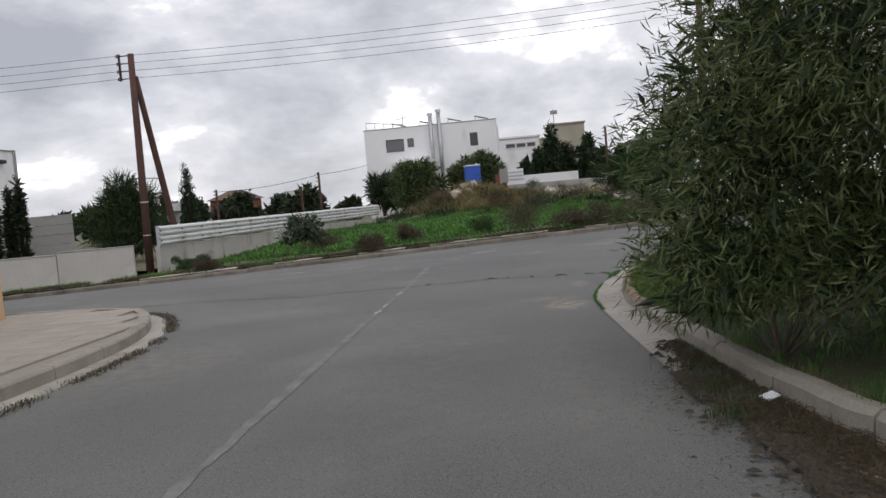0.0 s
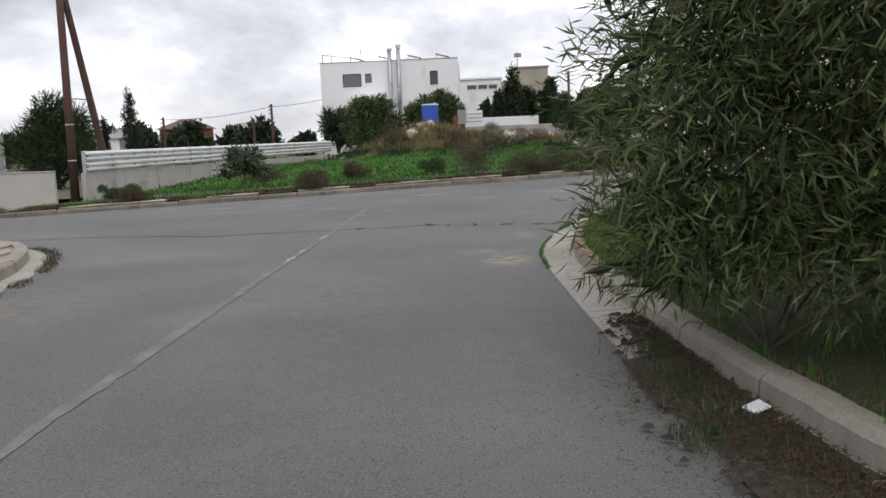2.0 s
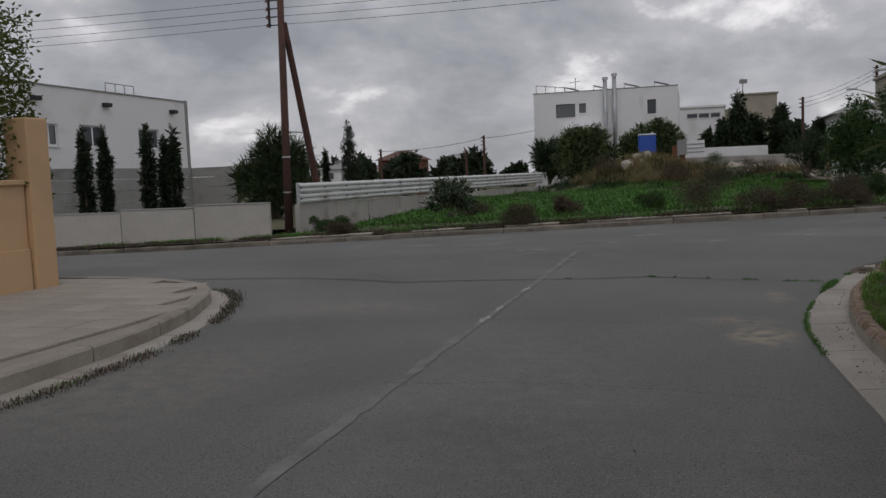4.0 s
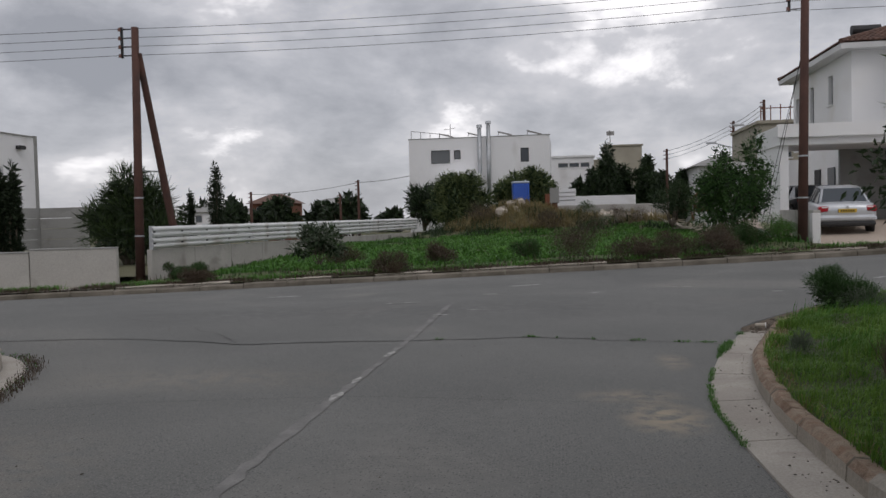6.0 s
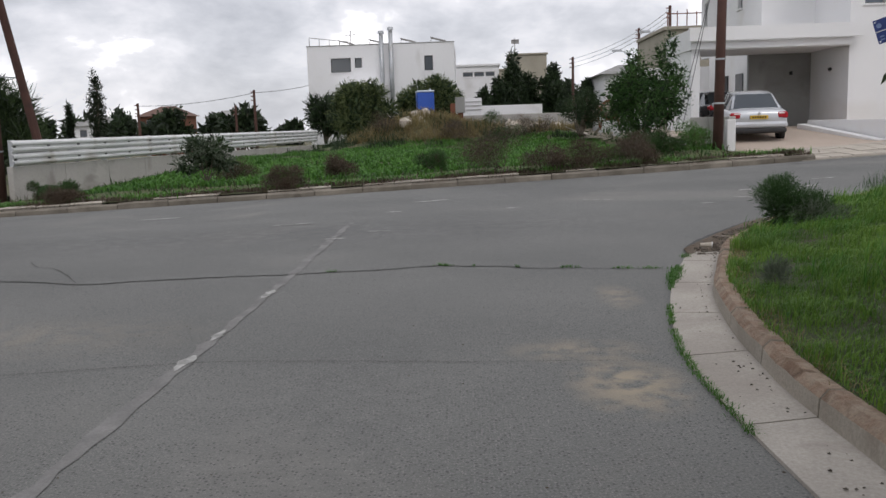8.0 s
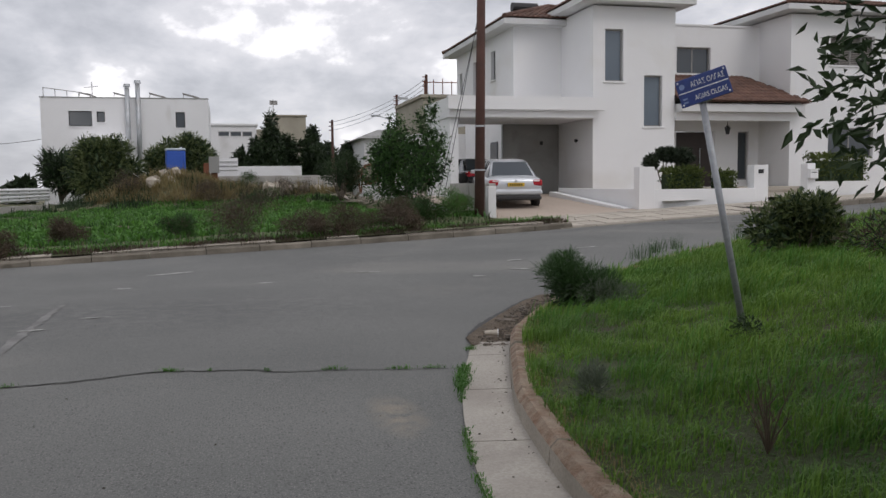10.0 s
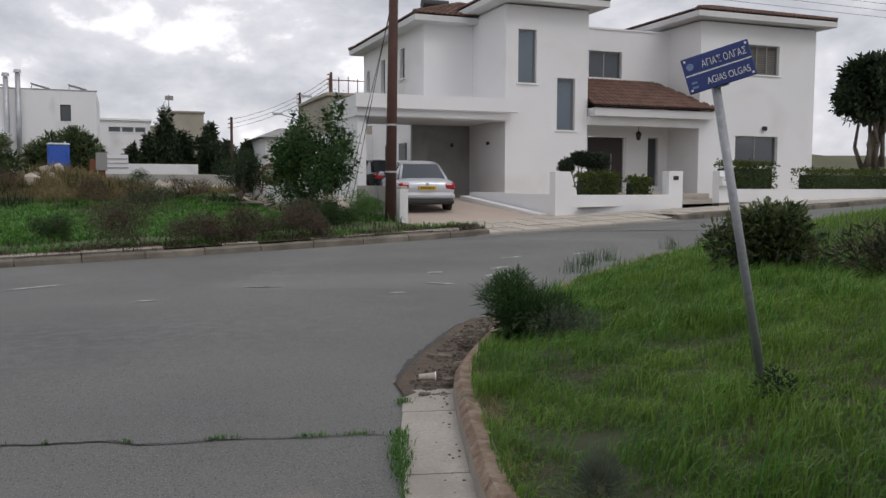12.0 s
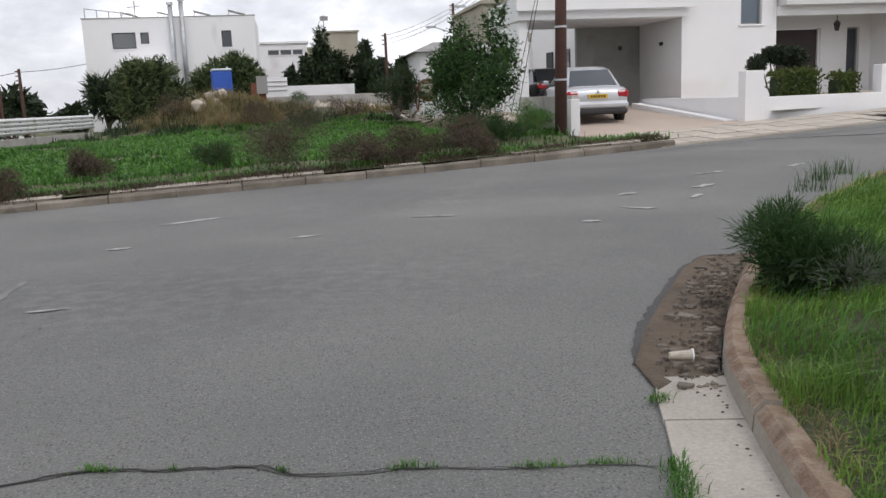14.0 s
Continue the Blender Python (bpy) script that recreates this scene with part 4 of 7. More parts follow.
# ---------- car ----------
def build_car(name, x, y, z, rz, paint, label, scale=1.0):
    """A saloon: body lofted through cross sections, glasshouse, lamps, wheels; rear towards -y."""
    c = empty(name, x, y, z, label, "car", "", "", rz)
    c.scale = (scale, scale, scale)
    # (y, half width, lower z, belt z)
    prof = [(-2.27, 0.70, 0.5, 0.78), (-2.22, 0.80, 0.42, 0.96), (-2.0, 0.87, 0.36, 0.99), (-1.3, 0.885, 0.24, 0.985), (0.0, 0.885, 0.18, 0.95), (1.0, 0.88, 0.20, 0.90), (1.7, 0.86, 0.24, 0.80), (2.1, 0.78, 0.30, 0.66), (2.25, 0.62, 0.38, 0.55)]
    bm = bmesh.new()
    rings = []
    for py, w, z0, z1 in prof:
        zz = [(w * 0.9, z0), (w, z0 + 0.14), (w * 1.0, (z0 + z1) / 2), (w * 0.97, z1 - 0.08), (w * 0.9, z1)]
        ring = [bm.verts.new((px, py, pz)) for px, pz in zz] + [bm.verts.new((-px, py, pz)) for px, pz in zz[::-1]]
        rings.append(ring)
    for r, s in zip(rings, rings[1:]):
        for q in range(10):
            bm.faces.new((r[q], s[q], s[(q + 1) % 10], r[(q + 1) % 10]))
    bm.faces.new(rings[0])
    bm.faces.new(rings[-1][::-1])
    bmesh.ops.recalc_face_normals(bm, faces=bm.faces)
    body = part("body", bm, paint, c, "", True)
    bev = body.modifiers.new("smooth", "SUBSURF")
    bev.levels, bev.render_levels = 1, 2
    # glasshouse
    roofy = [(-1.62, 0.74, 0.96), (-0.95, 0.585, 1.385), (-0.2, 0.58, 1.43), (0.35, 0.59, 1.40), (1.15, 0.74, 0.93)]
    bm = bmesh.new()
    rings = [[bm.verts.new((-w * 1.0, py, pz)), bm.verts.new((-w * 0.5, py, pz + 0.02)), bm.verts.new((w * 0.5, py, pz + 0.02)), bm.verts.new((w * 1.0, py, pz))] for py, w, pz in roofy]
    for r, s in zip(rings, rings[1:]):
        for q in range(3):
            bm.faces.new((r[q], r[q + 1], s[q + 1], s[q]))
    roof = part("roof", bm, paint, c, "", True)
    sol = roof.modifiers.new("thick", "SOLIDIFY")
    sol.thickness = 0.03
    for s in (-1, 1):
        bm = bmesh.new()
        low = [bm.verts.new((s * 0.80, py, 0.93)) for py in (-1.62, -0.9, 0.0, 0.6, 1.15)]
        top = [bm.verts.new((s * (0.72 if i in (0, 4) else 0.60), py, pz)) for i, (py, pz) in enumerate(((-1.6, 0.95), (-0.93, 1.36), (-0.2, 1.40), (0.35, 1.37), (1.13, 0.94)))]
        for i in range(4):
            bm.faces.new((low[i], low[i + 1], top[i + 1], top[i]))
        bmesh.ops.recalc_face_normals(bm, faces=bm.faces)
        part("side_glass", bm, "glass", c)
        for py0, py1 in ((-0.62, -0.52), (0.28, 0.36)):
            bm = bmesh.new()
            v = [bm.verts.new(p) for p in ((s * 0.812, py0, 0.93), (s * 0.812, py1, 0.93), (s * 0.615, py1, 1.39), (s * 0.615, py0, 1.39))]
            bm.faces.new(v)
            p = part("door_pillar", bm, "plastic_dark", c)
            p.modifiers.new("thick", "SOLIDIFY").thickness = 0.02
        mirror = part("mirror", box(s * 0.86, 0.72, 0.93, s * 1.02, 0.80, 1.05, 0.02), paint, c)
        part("handle", box(s * 0.872, -0.75, 0.80, s * 0.895, -0.58, 0.83, 0.006), paint, c)
        part("door_trim", box(s * 0.87, -1.2, 0.50, s * 0.897, 1.0, 0.55, 0.008), "plastic_dark", c)
        part("tail_light", box(s * 0.53, -2.275, 0.71, s * 0.83, -1.96, 0.9, 0.04), "redlens", c, "red tail light")
        part("reverse_lens", box(s * 0.55, -2.283, 0.83, s * 0.74, -2.2, 0.885, 0.02), "lenswhite", c, "pale reversing lamp lens")
        part("headlight", box(s * 0.38, 2.03, 0.52, s * 0.74, 2.17, 0.64, 0.03), "galv", c)
    bm = bmesh.new()
    v = [bm.verts.new(p) for p in ((-0.66, -1.60, 0.995), (0.66, -1.60, 0.995), (0.53, -1.0, 1.395), (-0.53, -1.0, 1.395))]
    bm.faces.new(v)
    p = part("rear_window", bm, "glass", c)
    p.modifiers.new("thick", "SOLIDIFY").thickness = 0.04
    bm = bmesh.new()
    v = [bm.verts.new(p) for p in ((-0.66, 1.13, 0.97), (0.66, 1.13, 0.97), (0.53, 0.42, 1.40), (-0.53, 0.42, 1.40))]
    bm.faces.new(v)
    p = part("windscreen", bm, "glass", c)
    p.modifiers.new("thick", "SOLIDIFY").thickness = 0.04
    part("rear_bumper", box(-0.83, -2.34, 0.41, 0.83, -2.05, 0.62, 0.07), paint, c)
    part("bumper_skirt", box(-0.8, -2.345, 0.27, 0.8, -1.8, 0.43, 0.05), "plastic_dark", c)
    plate = part("number_plate", box(-0.26, -2.30, 0.70, 0.26, -2.272, 0.81, 0.004), "plateyellow", c, "yellow number plate")
    part("plate_band", box(-0.275, -2.298, 0.70, -0.262, -2.28, 0.81), "signblue", plate)
    for i in range(6):
        part("character", box(-0.2 + 0.07 * i, -2.304, 0.725, -0.155 + 0.07 * i, -2.299, 0.785), "rubber", plate)
    part("badge", tube((0, -2.285, 0.865), (0, -2.25, 0.865), 0.04, None, 12), "galv", c)
    part("exhaust", tube((-0.5, -2.32, 0.27), (-0.5, -2.1, 0.27), 0.03), "darkmetal", c)
    for sx in (-1, 1):
        for wy in (-1.32, 1.33):
            wheel = new("wheel")
            wheel.parent = c
            wheel.matrix_basis = pose(sx * 0.78, wy, 0.315)
            bm = tube((-0.1, 0, 0), (0.1, 0, 0), 0.315, None, 24)
            bmesh.ops.bevel(bm, geom=[e for e in bm.edges if len(e.link_faces) == 2 and min(len(f.verts) for f in e.link_faces) != max(len(f.verts) for f in e.link_faces)], offset=0.03, segments=2, affect="EDGES")
            part("tyre", bm, "rubber", wheel)
            part("rim", tube((sx * 0.09, 0, 0), (sx * 0.112, 0, 0), 0.2, 0.17, 16), "galv", wheel)
            part("arch", tube((sx * 0.02, 0, 0.02), (sx * 0.106, 0, 0.02), 0.37, None, 20), "plastic_dark", c).matrix_basis = pose(sx * 0.775, wy, 0.315)
    return c


build_car("silver_car", 10.68, 24.2, 0.55, -9, "carpaint", "silver saloon car parked on the sloping drive", 1.0)
bpy.data.objects["silver_car"].rotation_euler.x = radians(4.0)
build_car("dark_car", 10.9, 29.0, FLOOR, 2, "carblack", "dark car parked inside the carport", 0.97)


# ---------- plants ----------
def leaf_arrays(rng, pos, out, length, width, spread=0.9, up=0.0, curl=0.25):
    """Pointed leaves at the given places, leaning outward: two faces each."""
    n = len(pos)
    d = out + rng.normal(0, spread, (n, 3)) + np.array([0, 0, up])
    d /= np.linalg.norm(d, axis=1)[:, None] + 1e-9
    r = rng.normal(0, 1, (n, 3))
    s = np.cross(d, r)
    s /= np.linalg.norm(s, axis=1)[:, None] + 1e-9
    nn = np.cross(d, s)
    L = (length * rng.uniform(0.6, 1.25, n))[:, None]
    W = (width * rng.uniform(0.7, 1.25, n))[:, None]
    v = np.stack([pos, pos + d * L * 0.45 + s * W * 0.5 + nn * curl * W, pos + d * L - nn * curl * L * 0.3, pos + d * L * 0.45 - s * W * 0.5 + nn * curl * W], 1).reshape(-1, 3)
    k = np.arange(n)[:, None] * 4
    f = (k + np.array([[0, 1, 2, 3]]))
    return v, f


def cloud(rng, clumps, n, shell=0.45):
    """Places and outward directions spread over a set of ellipsoids (cx, cy, cz, rx, ry, rz), denser towards their surface."""
    vol = np.array([c[3] * c[4] * c[5] for c in clumps]) ** 0.67
    which = rng.choice(len(clumps), n, p=vol / vol.sum())
    c = np.array(clumps)[which]
    d = rng.normal(0, 1, (n, 3))
    d /= np.linalg.norm(d, axis=1)[:, None]
    lump = np.array([noise.noise((float(q[0] * 2.3 + w), float(q[1] * 2.3), float(q[2] * 2.3))) for q, w in zip(d, which)])
    r = (rng.uniform(0, 1, n) ** shell * (1 + 0.35 * lump))[:, None]
    return c[:, :3] + d * r * c[:, 3:], d


def foliage(name, parent, clumps, n, length, width, material, seed=1, shell=0.45, spread=0.9, up=0.0, floor=0.02, label=""):
    rng = np.random.default_rng(seed)
    p, o = cloud(rng, clumps, n, shell)
    keep = p[:, 2] > floor
    v, f = leaf_arrays(rng, p[keep], o[keep], length, width, spread, up)
    return soup(name, v.tolist(), f.tolist(), material, parent, label)


def limbs(name, parent, base, tips, r0, material="bark", seg=6, seed=1):
    """A tapered trunk that forks into limbs towards the tips."""
    rng = random.Random(seed)
    bm = bmesh.new()
    base = Vector(base)
    for t in tips:
        t = Vector(t)
        a, r = base.copy(), r0
        for k in range(1, 5):
            b = base.lerp(t, k / 4) + Vector((rng.uniform(-1, 1), rng.uniform(-1, 1), 0)) * 0.06 * (t - base).length * (k < 4)
            tube(a, b, r, r * 0.68, seg, bm)
            a, r = b, r * 0.68
    return part(name, bm, material, parent, "", True)


def plant(name, label, category, x, y, z, clumps, n, length, width, material, trunk=0.05, seed=1, shell=0.45, spread=0.9, up=0.0, group="", core=0, core_mat="lf_dark"):
    """A bush or tree: limbs and a crown of single leaves; clumps are given relative to its foot."""
    t = empty(name, x, y, z, label, category, group)
    tips = [(c[0], c[1], c[2] + 0.3 * c[5]) for c in clumps][:10]
    limbs("trunk", t, (0, 0, -0.05), tips, trunk, seed=seed)
    foliage("crown", t, clumps, n, length, width, material, seed, shell, spread, up)
    # Larger inner leaves, mostly a darker colour, stand in for the crown's inner shade.
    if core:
        foliage("inner_shade_leaves", t, [(c[0], c[1], c[2], c[3] * 0.8, c[4] * 0.8, c[5] * 0.8) for c in clumps], core, length * 1.8, width * 3.0, core_mat, seed + 50, 0.6, 1.2)
    return t


def ball(cx, cy, cz, r, n, squash, seed):
    """Uneven clumps scattered about a centre."""
    rng = random.Random(seed)
    out = []
    for _ in range(n):
        a, b = rng.uniform(0, 2 * math.pi), rng.uniform(-0.6, 1.0)
        q = r * rng.uniform(0.45, 0.8)
        s = r * rng.uniform(0.38, 0.6)
        out.append((cx + q * math.cos(a) * math.sqrt(1 - b * b * 0.8), cy + q * math.sin(a) * math.sqrt(1 - b * b * 0.8), cz + q * b * squash, s, s, s * squash))
    return out


def blades(name, places, height, width, material, seed, lean=0.5, parent=None, label="", category="", vary=0.0, wind=0.0):
    """Grass blades at the given (x, y, z), each bent over; height can vary from tuft to tuft, and the wind lean them one way."""
    rng = np.random.default_rng(seed)
    p = np.asarray(places, float)
    n = len(p)
    a = rng.uniform(0, 2 * np.pi, n)
    d = np.stack([np.cos(a), np.sin(a), np.zeros(n)], 1)
    s = np.stack([-np.sin(a), np.cos(a), np.zeros(n)], 1)
    h = (height * rng.uniform(0.4, 1.3, n))[:, None]
    if vary:
        tuft = np.array([noise.noise((q[0] * 2.1, q[1] * 2.1, 31.0)) + 0.6 * noise.noise((q[0] * 6.0, q[1] * 6.0, 33.0)) for q in p.tolist()])
        h = h * np.clip(1 + vary * tuft, 0.25, 2.6)[:, None]
    if wind:
        d = d + np.array([[wind, -0.35 * wind, 0.0]])
    w = (width * rng.uniform(0.6, 1.2, n))[:, None]
    le = (lean * rng.uniform(0.1, 1.2, n))[:, None]
    up = np.array([[0, 0, 1.0]])
    mid = p + up * h * 0.6 + d * h * le * 0.3
    tip = p + up * h * (1 - 0.25 * le) + d * h * le
    v = np.stack([p - s * w / 2, p + s * w / 2, mid + s * w * 0.4, mid - s * w * 0.4, tip], 1).reshape(-1, 3)
    k = (np.arange(n) * 5)
    f = [[i, i + 1, i + 2, i + 3] for i in k.tolist()] + [[i + 3, i + 2, i + 4] for i in k.tolist()]
    ob = soup(name, v.tolist(), f, material, parent)
    if category:
        tagged(ob, label, category, "", "stuff")
    return ob


# big overhanging bush at the corner
# Last two clumps, largely unseen at the right, are added to shade the verge.
bush_clumps = [(1.45, 0.0, 2.2, 1.85, 2.1, 1.8), (-0.1, 0.2, 1.2, 0.85, 1.2, 0.8), (0.8, -1.0, 3.1, 1.3, 1.3, 1.2), (2.3, -1.9, 2.1, 2.0, 1.7, 1.7), (0.2, 0.95, 2.2, 0.55, 0.8, 1.1), (0.4, -0.6, 2.2, 0.85, 1.2, 1.3), (-0.25, 0.1, 0.7, 0.68, 0.9, 0.5), (1.6, 0.6, 3.6, 1.6, 1.5, 0.9), (-0.35, 0.5, 0.45, 0.5, 0.6, 0.35), (1.2, 0.3, 0.9, 1.1, 1.2, 0.6), (2.1, -0.6, 0.9, 1.3, 1.2, 0.6), (0.5, -0.2, 0.62, 0.9, 0.9, 0.5), (1.7, 0.3, 0.6, 1.0, 1.0, 0.5), (0.0, 0.3, 1.6, 0.8, 1.0, 0.7), (3.0, -3.0, 2.2, 1.8, 1.6, 1.6), (3.8, 0.0, 2.4, 1.8, 1.8, 1.6)]
# Core in lf_dark: the shade among the leaves, put into their colour.
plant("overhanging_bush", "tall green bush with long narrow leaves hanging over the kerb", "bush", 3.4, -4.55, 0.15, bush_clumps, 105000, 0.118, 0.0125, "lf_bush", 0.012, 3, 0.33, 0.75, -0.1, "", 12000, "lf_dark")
olive_clumps = [(-1.3, 0.2, 1.2, 0.33, 0.3, 0.28), (-1.0, 0.3, 1.45, 0.4, 0.4, 0.3), (0, 0, 1.7, 1.1, 1.0, 0.7), (-0.75, 0.35, 1.35, 0.75, 0.6, 0.55), (0.5, -0.3, 2.2, 0.9, 0.9, 0.6), (-0.5, -0.2, 1.0, 0.5, 0.5, 0.4)]
plant("verge_tree", "small broad-leaved tree with dark green leaves on the verge", "tree", 4.9, -1.15, verge_z(4.9, -1.15) - 0.12, olive_clumps, 9500, 0.06, 0.021, "lf_dark", 0.06, 11, 0.4, 0.9, -0.1)

# hedge on the peach wall
hedge = empty("hedge", -6.55, -2.6, 0.13, "dense clipped hedge rising behind the peach wall", "hedge")
limbs("stem", hedge, (0.1, -1, 0), [(0, 1, 2), (0, 3, 2.2), (0, -3, 2.0), (0.1, -1, 2.4)], 0.06)
rng_h = np.random.default_rng(5)
hp = np.stack([rng_h.uniform(-0.75, 0.82, 16000), rng_h.uniform(-7.0, 4.0, 16000), rng_h.uniform(1.05, 3.35, 16000)], 1)
hp[:, 2] += 0.25 * np.sin(hp[:, 1] * 1.7) - 0.15
face = rng_h.uniform(0, 1, 16000)
hp[face < 0.55, 0] = 0.72 + rng_h.normal(0, 0.09, (face < 0.55).sum())
sel = (face > 0.55) & (face < 0.72)
hp[sel, 1] = 3.9 + rng_h.normal(0, 0.08, sel.sum())
hp[:, 0] += 0.08 * np.sin(hp[:, 1] * 3.1 + hp[:, 2] * 2.0)
hv, hf = leaf_arrays(rng_h, hp, np.tile([0.7, 0.2, 0.2], (16000, 1)), 0.075, 0.042, 0.8)
soup("leaves", hv.tolist(), hf.tolist(), "lf_hedge", hedge)
# Dark box filling the hedge; its colour stands in for the shade within.
part("inner_shade_box", box(-0.7, -7.0, 0.2, 0.55, 3.75, 2.9, 0.2), "lf_dark", hedge)

peach = empty("peach_wall", 0, 0, 0, "peach rendered garden wall with recessed panels and an end pillar", "wall", "", "structure")
PX, PY = -5.5, 1.2
part("wall", turned(panel(-16, PY - 0.36, 0.05, 1.35, 0, 0.2), Matrix(((0, -1, 0, PX - 0.08), (1, 0, 0, 0), (0, 0, 1, 0), (0, 0, 0, 1)))), "peach", peach)
part("pillar", box(PX - 0.34, PY - 0.34, 0.05, PX, PY, 2.12, 0.015), "peach", peach)
part("coping", box(PX - 0.34, -16, 1.35, PX - 0.04, PY - 0.34, 1.41, 0.01), "peach", peach)
part("plinth", box(PX - 0.08, -16, 0.05, PX - 0.05, PY - 0.36, 0.62, 0.008), "peach", peach)
for y0 in (-3.8, -7.4, -11.0):
    part("panel_frame", box(PX - 0.08, y0 + 0.3, 1.12, PX - 0.055, y0 + 3.6, 1.16), "peach", peach)
    part("panel_frame", box(PX - 0.08, y0 + 3.56, 0.66, PX - 0.055, y0 + 3.6, 1.12), "peach", peach)
post = empty("meter_post", -3.0, -3.25, 0.13, "grey metal post carrying a box beside the wall", "post")
part("post", tube((0, 0, 0), (0, 0, 2.4), 0.035, None, 10), "galv", post)
part("box", box(-0.12, -0.06, 2.2, 0.06, 0.06, 2.75, 0.01), "darkmetal", post)


# ---------- utility poles and cables ----------
def catenary(name, a, b, sag, r=0.007, n=14):
    a, b = Vector(a), Vector(b)
    cu = bpy.data.curves.new(name, "CURVE")
    cu.dimensions, cu.bevel_depth, cu.bevel_resolution = "3D", r, 1
    sp = cu.splines.new("POLY")
    sp.points.add(n)
    for i in range(n + 1):
        t = i / n
        p = a.lerp(b, t)
        sp.points[i].co = (p.x, p.y, p.z - 4 * sag * t * (1 - t), 1)
    cu.materials.append(M["wire"])
    return tagged(new(name, cu), "thin dark overhead power cable between wooden poles", "cable", "overhead cables")


def utility_pole(x, y, z, top, label, brace=None, lean=(0, 0)):
    p = empty("utility_pole", x, y, z, label, "utility pole", "wooden utility poles")
    part("shaft", tube((0, 0, -0.2), (lean[0], lean[1], top - z), 0.135, 0.10, 14), "pole", p, "", True)
    if brace:
        part("brace", tube((brace[0], brace[1], -0.2), (lean[0] + 0.05, lean[1] + 0.05, (top - z) * 0.90), 0.125, 0.095, 12), "pole", p, "dark leaning timber brace")
        h = (top - z) * 0.44
        part("tie", tube((0.1, 0, h), (brace[0] * 0.56, brace[1] * 0.56, h), 0.02), "galv", p)
    arm = part("insulator_bracket", box(-0.32, -0.03, top - z - 0.86, -0.26, 0.03, top - z + 0.02), "darkmetal", p)
    for i in range(4):
        part("spacer", tube((-0.29, 0, top - z - 0.05 - 0.25 * i), (0, 0, top - z - 0.05 - 0.25 * i), 0.015), "darkmetal", p)
        part("insulator", tube((-0.33, -0.05, top - z - 0.1 - 0.25 * i), (-0.33, -0.05, top - z - 0.0 - 0.25 * i), 0.05, 0.035, 8), "insulator", p)
    for zz in (1.3, 2.4):
        part("band", tube((lean[0] * zz / (top - z), 0, zz), (lean[0] * zz / (top - z), 0, zz + 0.04), 0.137, None, 14), "galv", p)
    return p


PW, PE = (-10.55, 17.2, -0.4), (7.9, 17.8, 0.22)
utility_pole(*PW, 6.9, "reddish brown wooden utility pole with a leaning brace", (0.5, 1.8), (0.12, 0.0))
utility_pole(*PE, 7.3, "reddish brown wooden utility pole beside the drive", None, (0.12, 0.0))
part("stay_wire", tube((0.15, 0, 5.8), (-0.62, 1.2, 0.6), 0.008), "wire", bpy.data.objects["utility_pole.001"])
part("stay_wire", tube((0.15, 0, 5.6), (-0.78, 1.2, 0.6), 0.008), "wire", bpy.data.objects["utility_pole.001"])
for i in range(4):
    a = (PW[0] - 0.25, PW[1] - 0.05, 6.86 - 0.25 * i)
    b = (PE[0] - 0.2, PE[1] - 0.05, 7.2 - 0.25 * i)
    catenary("power_cable", a, b, 0.18)
    catenary("power_cable", (-44, 5.5, 6.3 - 0.25 * i), a, 0.5)
    catenary("power_cable", b, (80, 36, 12.5 - 0.25 * i), 0.5)


# ---------- concrete boundary wall and rail fence ----------
def west_wall():
    w = empty("boundary_wall", 0, 0, 0, "grey precast concrete boundary wall with panel joints", "wall", "", "structure")
    ln = offset(KERB_FAR, 2.15)
    ln = ln[(ln[:, 0] > -42) & (ln[:, 0] < -9.8)][::-1]
    s = np.r_[0, np.cumsum(np.hypot(*np.diff(ln, axis=0).T))]
    L = 2.35
    for i in range(13):
        p = [np.array((np.interp(d, s, ln[:, 0]), np.interp(d, s, ln[:, 1]))) for d in (i * L + 0.012, (i + 1) * L - 0.012)]
        mid = (p[0] + p[1]) / 2
        ang = math.degrees(math.atan2(*(p[0] - p[1])[::-1]))
        z = road_z(*mid)
        half = np.hypot(*(p[1] - p[0])) / 2
        bm = box(-half, -0.08, -0.1, half, 0.08, 1.06, 0.012)
        ob = part("panel", bm, "concrete", w)
        ob.matrix_basis = pose(mid[0], mid[1], z + 0.1, 0, 0, ang)
        bm = box(-half, -0.10, 1.06, half, 0.10, 1.10, 0.01)
        cp = part("coping", bm, "greywall", w)
        cp.matrix_basis = pose(mid[0], mid[1], z + 0.1, 0, 0, ang)


west_wall()


